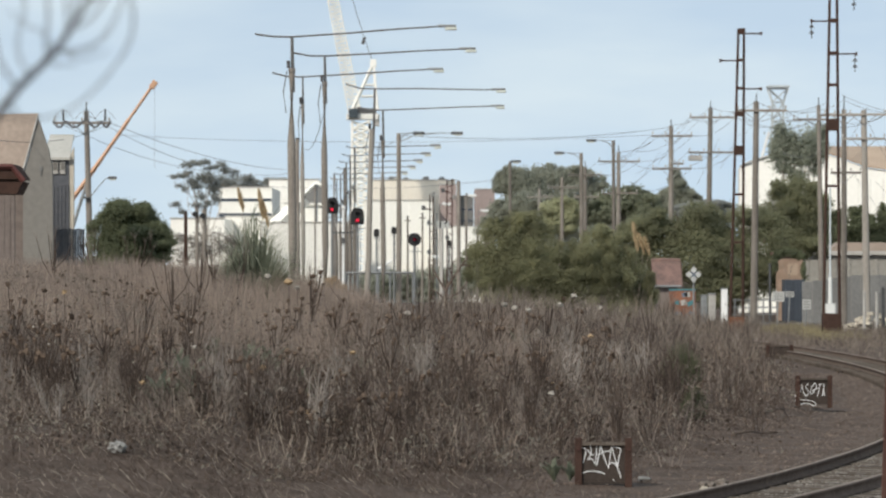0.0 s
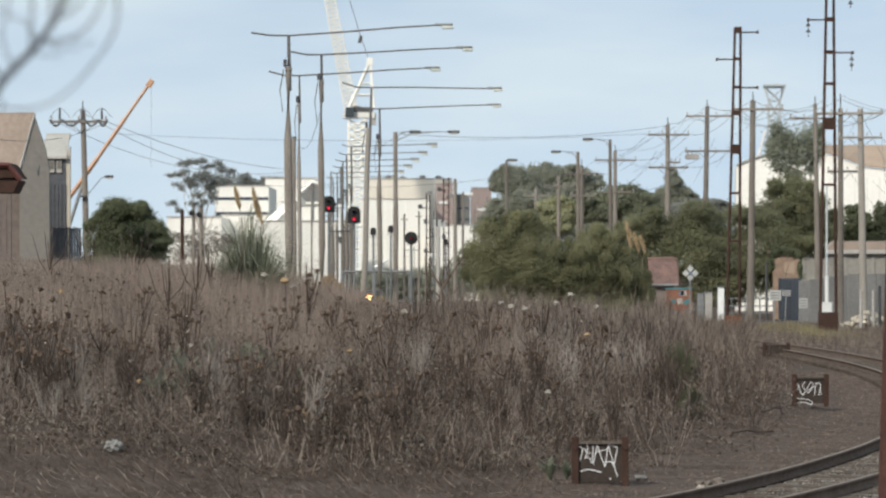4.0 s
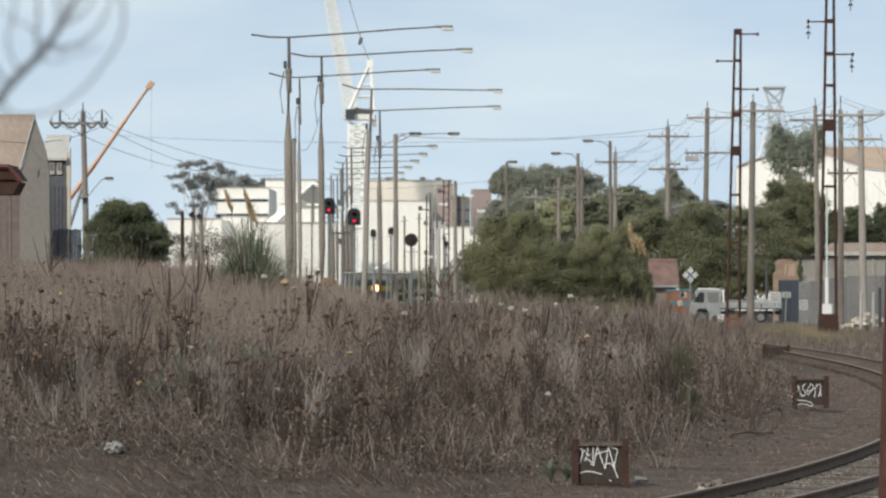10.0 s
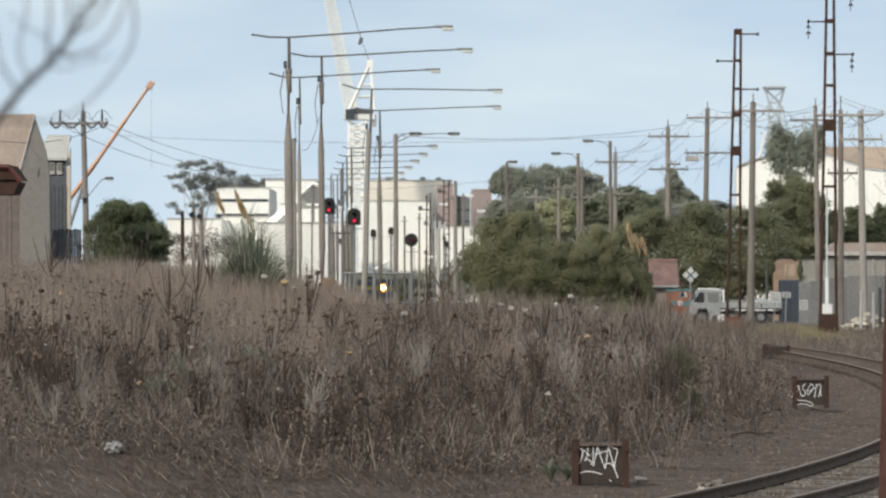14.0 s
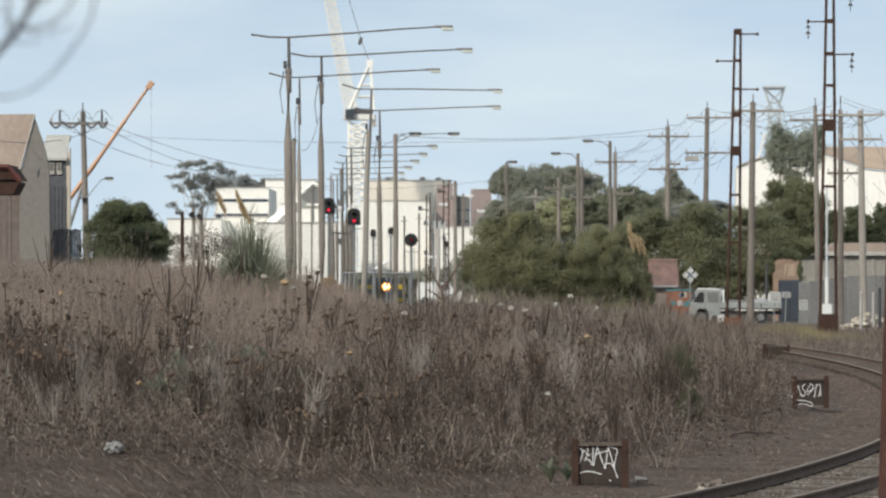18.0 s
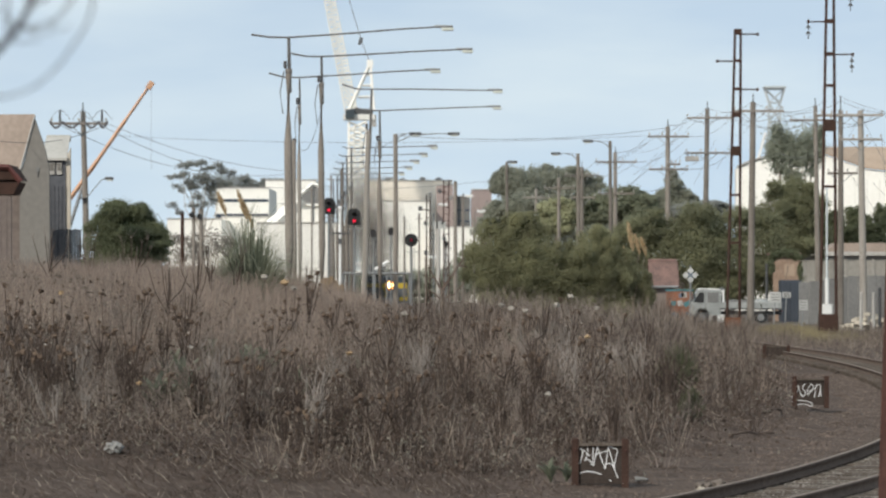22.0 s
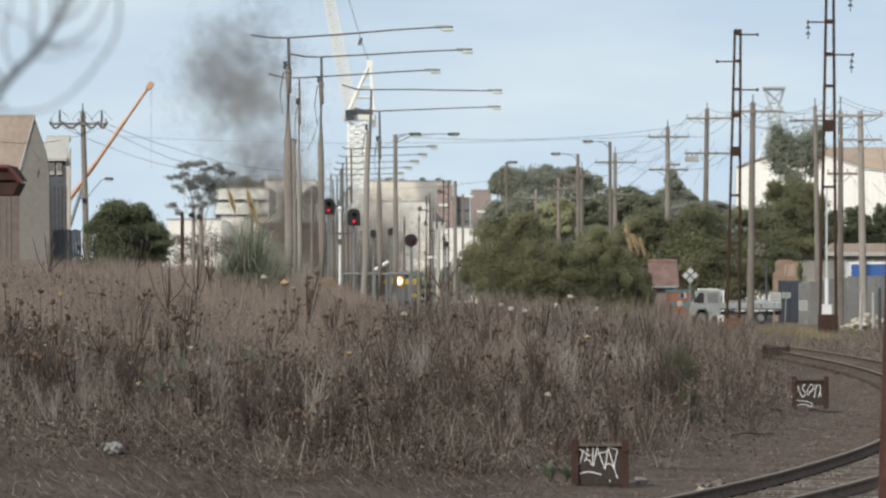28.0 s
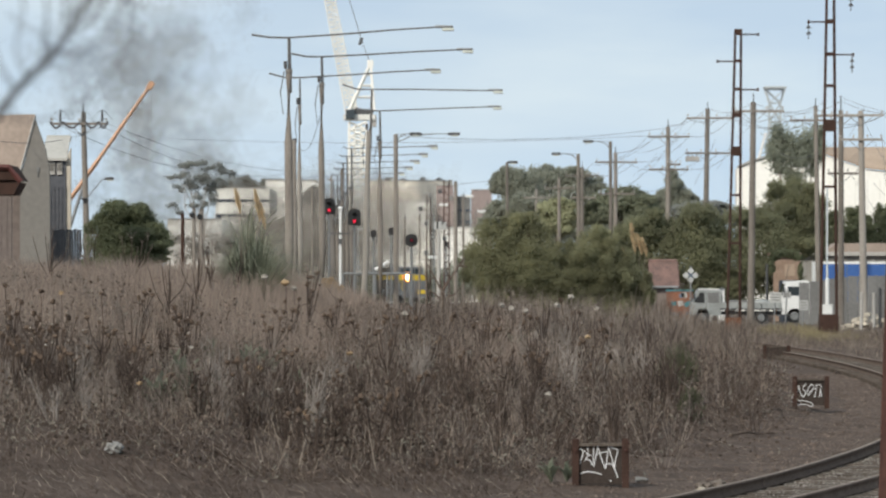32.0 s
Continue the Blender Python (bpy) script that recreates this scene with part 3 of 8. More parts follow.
# foot x, distance, top height, reach to either side, rise of the arm, pole thickness, height of the joint
street_lamp((-5.85, 150, 0), 12.393, 1.414, 6.15, 0.364, 0.36, 11.171, "weathered timber street lamp with a long thin outreach arm", 0.08)
street_lamp((-5.068, 165, 0), 12.481, 1.273, 6.223, 0.259, 0.30, 11.373, "timber street lamp with an outreach arm and hanging feed wire", 0.10)
street_lamp((-6.386, 176, 0), 12.149, 1.358, 6.185, 0.302, 0.22, 10.917, "slim pale timber street lamp with a long arm", 0.16, timber=M_PALEWOOD)
street_lamp((-3.366, 187, 0), 12.129, 1.389, 6.091, -0.08, 0.30, 10.179, "leaning pale timber street lamp with a long arm", 0.20, lean=0.534, timber=M_PALEWOOD)
street_lamp((-3.28, 205, 0), 11.846, 1.289, 6.209, 0.176, 0.30, 10.236, "weathered timber street lamp with a straight arm", 0.12)
for px, py, d in [(622, 258, 268), (614, 272, 286), (607, 284, 302), (603, 295, 322), (597, 305, 345), (590, 314, 372)]:
    street_lamp(((px - 784) * d / 7000, d, 0), 3.5 + (476 - py) * d / 7000, 0.6, 5.75, 0.12, 0.34, 9.0, "far timber street lamp in a receding row", deep=0.17)


th = thing("pole_stub", (-5.72, 152, 0), "short dark timber stub standing against a lamp pole", "pole")
part("shaft", tube(B(), [(0, 0, -0.3), (0.02, 0, 4.3), (0, 0, 8.54)], 0.10, 0.075, 8), M_WOOD, th)
part("cap", rod(B(), (0, 0, 8.54), (0, 0, 8.60), 0.08, 0.05, 8), M_DARKSTEEL, th)


def curved_lamp(at, top, reach, label, thick=0.3, both=0.0, head=None):
    """A pole with a short bent steel bracket and a dark lamp."""
    th = thing("street_lamp", at, label, "street lamp", "street lamps with short arms")
    part("pole", tube(B(), [(0, 0, -0.3), (0.03, 0, top * 0.5), (0, 0, top)], thick * 0.55, thick * 0.38, 10), M_WOOD, th)
    for rc in ([reach, both] if both else [reach]):
        s = 1 if rc > 0 else -1
        part("bracket", tube(B(), [(0, 0, top - 0.55), (rc * 0.3, 0, top - 0.12), (rc * 0.75, 0, top + 0.02), (rc, 0, top)], 0.035, 0.03, 6), M_GALV, th)
        part("stay", rod(B(), (0, 0, top - 0.02), (rc * 0.75, 0, top + 0.02), 0.015), M_GALV, th)
        hd = part("lamp_head", box(B(), (rc + s * 0.25, 0, top + 0.01), (0.75, 0.3, 0.18), bevel=0.06), head or M_DARKSTEEL, th)
        part("lens", box(B(), (rc + s * 0.28, 0, top - 0.1), (0.45, 0.24, 0.1), bevel=0.03), M_LENS, hd)
    return th


curved_lamp((-2.952, 246, 0), 12.04, 3.374, "timber street lamp with two dark lamps on long brackets", 0.36, 0.984)
curved_lamp((10.243, 300, 0), 12.414, -1.414, "timber street lamp with a bent bracket", 0.36)
curved_lamp((12.051, 285, 0), 12.864, -1.344, "grey street lamp with a bent bracket", 0.32)
curved_lamp((4.681, 290, 0), 11.496, 0.166, "bare pale post with a stub lamp", 0.28)


for px, py, d in ((772, 362, 330), (818, 347, 345), (840, 374, 350), (838, 408, 320), (753, 455, 300)):
    curved_lamp(((px - 784) * d / 7000, d, 0), 3.5 + (480 - py) * d / 7000, 0.35, "far slim lamp post with a white lamp", 0.12, head=M_WHITEPAINT)


def utility_pole(at, top, arms, label, thick=0.34, lean=0.0, spike=0.5, transformer=None, timber=None, insul=4):
    """A timber pole with crossarms (height, left reach, right reach) and pin insulators."""
    th = thing("utility_pole", at, label, "utility pole", "power line poles")
    timber = timber or M_WOOD
    part("pole", tube(B(), [(-lean, 0, -0.3), (-lean * 0.5, 0, top * 0.5), (0, 0, top)], thick * 0.56, thick * 0.38, 10), timber, th)
    if spike:
        part("spike", rod(B(), (0, 0, top - 0.1), (0, 0, top + spike), 0.04, 0.03), M_DARKSTEEL, th)
    for h, lft, rgt in arms:
        arm = part("crossarm", box(B(), ((rgt - lft) / 2, -thick * 0.5, h), (lft + rgt, 0.12, 0.14), bevel=0.015), timber, th)
        for i in range(insul):
            x = -lft + (lft + rgt) * (0.03 + 0.94 * i / (insul - 1))
            bm = rod(B(), (x, -thick * 0.5, h + 0.07), (x, -thick * 0.5, h + 0.18), 0.02)
            rod(bm, (x, -thick * 0.5, h + 0.16), (x, -thick * 0.5, h + 0.30), 0.065, 0.04)
            part("insulator", bm, M_CONCRETE, arm)
        if lft + rgt > 1.6:
            for s in (-1, 1):
                part("brace", rod(B(), (s * min(0.7, max(lft, rgt) * 0.6), -thick * 0.5, h - 0.07), (0, -thick * 0.4, h - 0.65), 0.02), M_GALV, th)
    if transformer:
        x, h, w, k = transformer
        t = part("transformer", box(B(), (x, -0.1, h), (w, 0.6, k), bevel=0.06), M_CONCRETE, th, "pale grey pole transformer")
        for s in (-0.3, 0, 0.3):
            part("bushing", rod(B(), (x + s * w, -0.1, h + k * 0.5), (x + s * w, -0.1, h + k * 0.5 + 0.3), 0.04, 0.03), M_DARKSTEEL, t)
    return th


UP = "weathered timber power pole with crossarms"
utility_pole((18.195, 232, 0), 13.41, [(12.879, 1.193, 1.79)], "tall pale timber power pole beside the crossing", 0.42, lean=0.166)
utility_pole((19.456, 291, 0), 15.472, [(14.766, 1.579, 1.829), (12.189, 1.663, 1.746)], UP, 0.43, lean=0.25, transformer=(-1.123, 11.772, 0.997, 0.374))
utility_pole((16.204, 285, 0), 13.923, [(13.19, 1.425, 1.547), (10.829, 1.384, 1.466), (11.195, 0.081, 0.896)], UP, 0.40)
utility_pole((13.725, 315, 0), 12.95, [(12.185, 1.62, 1.71), (9.665, 1.35, 1.53)], UP, 0.38)
utility_pole((11.949, 340, 0), 12.437, [(11.709, 1.457, 1.457), (9.814, 0.971, 1.166)], UP, 0.36)
utility_pole((10.836, 370, 0), 12.221, [(11.27, 1.374, 1.48)], UP, 0.36)
utility_pole((9.193, 390, 0), 11.579, [(10.743, 1.226, 1.337)], "far pale timber power pole with a crossarm", 0.34, timber=M_PALEWOOD)
utility_pole((4.457, 400, 0), 10.243, [(9.557, 1.029, 1.029)], "far pale timber power pole with a crossarm", 0.34, timber=M_PALEWOOD)
utility_pole((24.289, 258, 0), 14.299, [(13.341, 1.695, 1.106)], UP, 0.34, lean=-0.221)
utility_pole((24.942, 248, 0), 13.597, [(13.243, 1.63, 1.417), (9.629, 0.85, 1.063)], UP, 0.38, spike=0.9)
utility_pole((24.915, 236, 0), 13.075, [(12.805, 2.427, 1.349), (11.355, 1.349, 1.281)], "pale timber power pole with two long crossarms", 0.44, lean=-0.202, timber=M_PALEWOOD, spike=0)
SHED_POLE = utility_pole((-19.292, 212, 0), 12.041, [(11.405, 1.757, 1.333)], "dark timber power pole with a crossarm and drooping fuse cables", 0.36, lean=-0.32, insul=3)
def bracket_lamp(th):
    """A lamp on a thin sloping arm, strapped to a pole."""
    L = lambda px, py: ((px - 147) * 212 / 7000, -0.22, 3.5 + (480 - py) * 212 / 7000)
    part("lamp_arm", tube(B(), [L(150, 356), L(166, 336), L(180, 319), L(188, 316)], 0.03, 0.025, 6), M_GALV, th)
    part("strap", box(B(), L(149, 351), (0.42, 0.5, 0.08), bevel=0.01), M_DARKSTEEL, th)
    hd = part("lamp_head", box(B(), L(194, 316), (0.46, 0.24, 0.15), bevel=0.05), M_DARKSTEEL, th, "small dark street lamp head")
    part("lens", box(B(), L(195, 319), (0.30, 0.2, 0.1), bevel=0.03), M_LENS, hd)


bracket_lamp(SHED_POLE)


def ladder_mast(px, top, d, w, m, brackets):
    """A slim signal mast of two uprights and rungs, with short brackets and small lamp cases."""
    k = d / 7000
    th = thing("ladder_mast", ((px - 784) * k, d, 0), "slim rusty ladder mast among the far signals", "mast", "far ladder masts")
    z = 3.5 + (480 - top) * k
    for s in (-0.5, 0.5):
        part("upright", rod(B(), (s * w * k, 0, -0.2), (s * w * k, 0, z), 0.05), m, th)
    n = int(z / 0.55)
    for i in range(n):
        part("rung", rod(B(), (-w * k * 0.5, 0, 0.4 + i * 0.55), (w * k * 0.5, 0, 0.4 + i * 0.55), 0.03, n=5), m, th)
    for py, r in brackets:
        h = 3.5 + (480 - py) * k
        br = part("bracket", rod(B(), (0, -0.08, h), (r * k, -0.08, h), 0.045, n=6), m, th)
        part("lamp_case", box(B(), (r * k, -0.1, h + 0.08), (0.3, 0.25, 0.34), bevel=0.04), M_DARKSTEEL if r < 0 else M_LITTER, br)


ladder_mast(758, 345, 300, 6, M_RUST, [(347, 3), (371, -14), (397, -4), (449, -4)])
ladder_mast(790, 318, 320, 9, M_REDRUST, [(340, -12), (352, 8), (424, -4)])
th = thing("pale_post", (-0.331, 290, 0), "pale concrete post behind the number board", "post")
part("shaft", rod(B(), (0, 0, 0), (0, 0, 6.814), 0.17, 0.14, 10), M_CONCRETE, th)
part("cap", rod(B(), (0, 0, 6.814), (0, 0, 6.897), 0.15, 0.05, 10), M_CONCRETE, th)
th = thing("line_post", (0.943, 300, 0), "stout dark post beside the number board", "post", "posts among the signals")
part("pole", rod(B(), (0, 0, -0.3), (0, 0, 10.271), 0.17, 0.14, 10), M_WOOD, th)
part("cap", rod(B(), (0, 0, 10.271), (0, 0, 10.357), 0.15, 0.05, 10), M_DARKSTEEL, th)
# slim posts among the far signals
for px, top, d in [(586, 312, 330), (605, 300, 318), (552, 330, 345), (820, 345, 350), (742, 380, 300), (716, 385, 310)]:
    th = thing("line_post", ((px - 784) * d / 7000, d, 0), "slim dark post among the far railway signals", "post", "posts among the signals")
    part("pole", rod(B(), (0, 0, -0.3), (0, 0, 3.5 + (480 - top) * d / 7000), 0.085, 0.07), M_WOOD, th)
    part("crossarm", box(B(), (0, -0.12, 3.2 + (480 - top) * d / 7000), (0.5, 0.08, 0.08)), M_WOOD, th)
    part("cap", rod(B(), (0, 0, 3.5 + (480 - top) * d / 7000), (0, 0, 3.62 + (480 - top) * d / 7000), 0.1, 0.03), M_DARKSTEEL, th)


def drop_cable_loops():
    """Three fuse loops that droop from the crossarm of the pole left of the sheds."""
    th = thing("fuse_cables", (-19.256, 211.6, 11.39), "looped black cables hanging from a crossarm", "cable")
    for x0, x1 in ((-1.757, -1.09), (-1.09, -0.121), (0.121, 0.848), (0.848, 1.333)):
        pts = [(x0 + (x1 - x0) * i / 8, -0.25, 0.12 - 1.0 * math.sin(math.pi * i / 8) ** 1 * 0.35) for i in range(9)]
        part("loop", tube(B(), pts, 0.06, 0.06, 5), M_WIRE, th)
    for x in (-1.211, 0.0, 1.03):
        up = [(x - 0.55 + 1.1 * i / 8, -0.25, 0.2 + 0.5 * math.sin(math.pi * i / 8)) for i in range(9)]
        part("jumper", tube(B(), up, 0.012, 0.012, 4), M_WIRE, th)
        part("fuse_holder", rod(B(), (x, -0.2, 0.1), (x, -0.2, 0.75), 0.07, 0.04), M_DARKSTEEL, th)


drop_cable_loops()


# ---------------------------------------------------------------- cables
def cable(a, b, sag, r=0.02):
    a, b = Vector(a), Vector(b)
    pts = [a.lerp(b, i / 12) - a - Vector((0, 0, sag * 4 * (i / 12) * (1 - i / 12))) for i in range(13)]
    bm = tube(B(), pts, r, r, 4)
    me = bpy.data.meshes.new("power_cable")
    bm.to_mesh(me)
    bm.free()
    me.materials.append(M_WIRE)
    ob = new("power_cable", me)
    ob.location = a
    return tagged(ob, "thin dark overhead power cable slung between poles", "cable", "power cables")


for a, b, s in ([((-17.99, 212, 11.405), (-11.914, 300, 11.129), 0.5), ((-19.201, 212, 11.829), (-12.311, 310, 11.117), 1.2), ((-20.715, 212, 11.405), (-16.64, 320, 11.5), 0.8), ((-17.99, 212, 11.405), (-18.086, 150, 8.643), 0.6), ((17.035, 232, 12.879), (17.918, 291, 14.808), 0.5), ((19.919, 232, 12.879), (21.243, 291, 14.808), 0.5), ((18.195, 232, 13.443), (19.456, 291, 15.555), 0.5), ((17.918, 291, 14.808), (14.779, 285, 13.231), 0.5)] +
            [((21.243, 291, 14.808), (17.751, 285, 13.231), 0.5), ((19.456, 291, 15.555), (16.204, 285, 14.004), 0.4), ((17.792, 291, 12.230), (14.82, 285, 10.869), 0.4), ((21.202, 291, 12.230), (17.67, 285, 10.869), 0.4), ((14.779, 285, 13.231), (12.105, 315, 12.23), 0.6), ((17.751, 285, 13.231), (15.435, 315, 12.23), 0.6), ((16.204, 285, 13.923), (13.725, 315, 12.95), 0.5), ((14.82, 285, 10.869), (12.42, 315, 9.71), 0.5)] +
            [((17.67, 285, 10.869), (15.21, 315, 9.71), 0.5), ((12.105, 315, 12.23), (10.491, 340, 11.757), 0.4), ((15.435, 315, 12.23), (13.406, 340, 11.757), 0.4), ((10.491, 340, 11.757), (9.409, 370, 11.323), 0.4), ((13.406, 340, 11.757), (12.316, 370, 11.323), 0.4), ((19.919, 232, 12.879), (22.593, 258, 13.341), 0.3), ((17.035, 232, 12.879), (22.487, 236, 12.839), 1.0), ((19.919, 232, 12.879), (26.263, 236, 12.839), 0.9)] +
            [((24.289, 258, 14.299), (18.195, 232, 13.41), 0.5), ((22.593, 258, 13.341), (21.243, 291, 14.766), 0.6), ((25.395, 258, 13.341), (26.263, 236, 12.805), 0.4), ((24.942, 248, 14.199), (25.063, 215, 12.1), 0.3), ((23.312, 248, 13.243), (18.195, 232, 13.111), 0.6), ((24.942, 248, 14.199), (19.919, 232, 12.879), 0.4), ((26.263, 236, 12.805), (24.457, 200, 11.071), 0.2), ((26.196, 236, 11.355), (24.457, 200, 8.643), 0.3)] +
            [((23.566, 236, 11.355), (24.776, 291, 12.230), 0.7), ((24.915, 236, 12.94), (24.64, 220, 9.471), 0.1), ((26.196, 236, 11.355), (25.76, 230, 8.429), 0.1), ((-2.952, 246, 11.723), (-6.202, 268, 11.54), 0.3), ((-3.28, 205, 9.884), (-7.371, 240, 8.643), 0.6), ((-5.139, 165, 9.982), (-6.386, 176, 8.981), 0.6), ((-38.377, 460, 19.271), (21.96, 420, 17.9), 0.8), ((-26.046, 430, 13.206), (7.126, 430, 13.574), 1.0)] +
            [((-2.952, 246, 11.934), (16.204, 285, 13.841), 0.5)]):
    cable(a, b, s, 0.008 + 0.000025 * (a[1] + b[1]) / 2)
# service lines that slant between the poles beyond the crossing: bearing, height and distance of either end
for (xa, ya, da), (xb, yb, db), s in [((1151, 300, 320), (1216, 209, 289), 0.2), ((1228, 327, 330), (1266, 247, 290), 0.1), ((1268, 300, 300), (1293, 255, 286), 0.1), ((1055, 292, 330), (1150, 250, 287), 0.4), ((1102, 342, 350), (1162, 272, 290), 0.2), ((1120, 310, 330), (1240, 205, 289), 0.3), ((1388, 206, 240), (1457, 181, 246), 0.2), ((1485, 170, 248), (1568, 198, 236), 0.1), ((1545, 323, 240), (1575, 352, 236), 0.05),
                              ((1120, 268, 310), (1182, 252, 286), 0.3), ((1095, 276, 316), (1150, 300, 330), 0.3), ((1340, 200, 233), (1300, 240, 290), 0.4), ((1182, 300, 286), (1252, 275, 290), 0.3), ((1530, 190, 236), (1490, 262, 262), 0.1), ((1500, 300, 270), (1560, 385, 300), 0.1)]:
    cable(((xa - 784) * da / 7000, da, 3.5 + (480 - ya) * da / 7000), ((xb - 784) * db / 7000, db, 3.5 + (480 - yb) * db / 7000), s, 0.012)


# ---------------------------------------------------------------- steel masts
def lattice_mast(at, top, w0, w1, plates, arms, label, insulators=(), base=1.2, depth=0.5, steel=None, tilt=0.0):
    """Two channel legs that lean together, batten plates between them, short bracket arms. plates: (height, depth of the plate); arms: (height, reach, side)."""
    steel = steel or M_RUST
    th = thing("steel_mast", at, label, "steel mast", "riveted railway masts")
    lean = lambda h: (w0 + (w1 - w0) * h / top) / 2
    off = lambda h: tilt * h / top
    for s in (-1, 1):
        leg = B()
        for y in (0.0, depth):
            tube(leg, [(s * lean(h) + off(h), y, h) for h in (0, top * 0.5, top)], 0.058, 0.05, 4)
        for i in range(int(top / 1.1)):
            h = 1.1 * i
            if h + 1.1 < top:
                rod(leg, (s * lean(h) + off(h), 0, h), (s * lean(h + 1.1) + off(h + 1.1), depth, h + 1.1), 0.018, n=4)
        part("leg", leg, steel, th)
    for h, k in plates:
        w = lean(h) * 2 + 0.1
        p = part("batten_plate", box(B(), (off(h), -0.03, h), (w, 0.03, k), bevel=0.004), steel, th)
        part("batten_plate", box(B(), (off(h), depth + 0.03, h), (w, 0.03, k)), steel, th)
        for sx in (-0.38, 0.38):
            for sz in (-0.3, 0.3):
                rod(bmr := B(), (off(h) + w * sx, -0.045, h + k * sz), (off(h) + w * sx, -0.065, h + k * sz), 0.022, 0.015, 6)
                part("rivet", bmr, steel, p)
    for h, reach, s in arms:
        bm = box(B(), (off(h) + s * (lean(h) + reach / 2), depth * 0.5, h), (reach, 0.07, 0.08), bevel=0.01)
        a = part("bracket_arm", bm, steel, th)
        part("end_plate", box(B(), (off(h) + s * (lean(h) + reach), depth * 0.5, h), (0.12, 0.12, 0.18), bevel=0.01), M_RUST, a)
    for x, h in insulators:
        bm = rod(B(), (x, depth * 0.5, h + 0.5), (x, depth * 0.5, h - 0.55), 0.025)
        for i in range(2):
            rod(bm, (x, depth * 0.5, h + 0.16 - i * 0.32), (x, depth * 0.5, h + 0.02 - i * 0.32), 0.06, 0.15, 10)
        part("insulator_string", bm, M_DARKSTEEL, th, "dark stack of disc insulators")
    if base:
        part("base_box", box(B(), (0, depth * 0.5, base * 0.5), (w0 + 0.12, depth + 0.3, base), bevel=0.03), M_ORANGERUST if base < 1.19 else M_RUST, th)
    return th


lattice_mast((15.64, 213, 0), 16.523, 0.70, 0.30,
             [(16.402, 0.3), (14.85, 0.14), (13.328, 0.14), (11.929, 0.24), (9.981, 0.5), (7.608, 0.12), (5.021, 0.12)],
             [(16.28, 0.92, 1), (14.819, 0.92, -1), (13.298, 0.92, 1)], "slender rusty railway mast of two riveted steel legs", base=1.0, tilt=0.27)
lattice_mast((20.573, 211, 0), 19.777, 0.88, 0.34,
             [(16.853, 0.2), (15.105, 0.18), (13.417, 0.14), (11.277, 0.6), (8.021, 0.12), (18.571, 0.2)],
             [(16.823, 0.95, -1), (15.075, 1.0, 1), (18.421, 1.0, 1)], "tall rusty railway mast of two riveted steel legs",
             insulators=[(-1.055, 16.461), (1.266, 14.653), (1.206, 17.969)], base=1.21, tilt=0.12)
lattice_mast((5.548, 45, 0), 9.0, 1.067, 0.476, [(0.8, 0.2), (6.0, 0.2), (8.0, 0.2)], [(8.5, 0.9, 1)], "red brown steel mast close to the track", base=0, depth=0.35, steel=M_REDRUST)


def white_post():
    th = thing("marker_post", (20.87, 215, 0), "bright white steel post and cabinet standing inside a mast's foot", "post")
    part("shaft", rod(B(), (0, 0, 0), (0, 0, 3.039), 0.115, 0.105, 16), M_BRIGHT, th)
    part("sleeve", box(B(), (0, 0, 1.25), (0.54, 0.42, 0.84), bevel=0.06), M_BRIGHT, th, "wider white lower case")
    part("lid", box(B(), (0, 0, 1.69), (0.58, 0.46, 0.05), bevel=0.01), M_BRIGHT, th)
    part("pipe", rod(B(), (0, 0, 3.039), (0, 0, 8.107), 0.06, 0.05), M_PALESTEEL, th)
    part("cap", rod(B(), (0, 0, 3.02), (0, 0, 3.12), 0.13, 0.07, 12), M_BRIGHT, th)


white_post()


# ---------------------------------------------------------------- signals
def signal(px, py, d, w, lit, label, hood=True, disc=False, ladder=False):
    x, z = (px - 784) * d / 7000, 3.5 + (480 - py) * d / 7000
    th = thing("railway_signal", (x, d, 0), label, "railway signal", "colour light signals")
    part("mast", rod(B(), (0, 0.25, -0.3), (0, 0.25, z + w * 0.2), 0.085, 0.075), M_GALV, th)
    bm = B()
    if disc:
        rod(bm, (0, 0.03, z), (0, -0.03, z), w / 2, w / 2, 28)
    else:
        prism(bm, [(-w / 2, z - w * 0.62), (w / 2, z - w * 0.62), (w / 2, z + w * 0.25), (w * 0.4, z + w * 0.5), (w * 0.2, z + w * 0.64), (-w * 0.2, z + w * 0.64), (-w * 0.4, z + w * 0.5), (-w / 2, z + w * 0.25)], -0.03, 0.03)
    bk = part("backing_board", bm, M_SIGNALBLACK, th, "matt black backing board")
    if hood:
        zs = (z - w * 0.3, z + w * 0.22) if not disc else (z,)
        for zz in zs:
            rr = w * 0.17
            pts = []
            hb = B()
            for i in range(9):
                a = math.radians(-20 + 220 * i / 8)
                pts.append((rr * math.cos(a), zz + rr * math.sin(a)))
            fr = [hb.verts.new((px_, -0.04, pz_)) for px_, pz_ in pts]
            bk2 = [hb.verts.new((px_, -0.34, pz_)) for px_, pz_ in pts]
            for i in range(8):
                hb.faces.new((fr[i], fr[i + 1], bk2[i + 1], bk2[i]))
            part("visor", hb, M_SIGNALBLACK, bk)
    if lit:
        zl = z - w * 0.3 if not disc else z
        part("lamp", rod(B(), (0, -0.04, zl), (0, -0.07, zl), w * (0.12 if not disc else 0.10), n=16), M_REDLIGHT if lit > 1 else M_DIMRED, bk, "lit red lamp")
    part("ladder_rail", rod(B(), (0.18, 0.35, 0), (0.18, 0.35, z - w * 0.6), 0.02), M_GALV, th)
    part("platform", box(B(), (0.1, 0.4, z - w * 0.9), (0.8, 0.5, 0.05)), M_GALV, th)
    return th


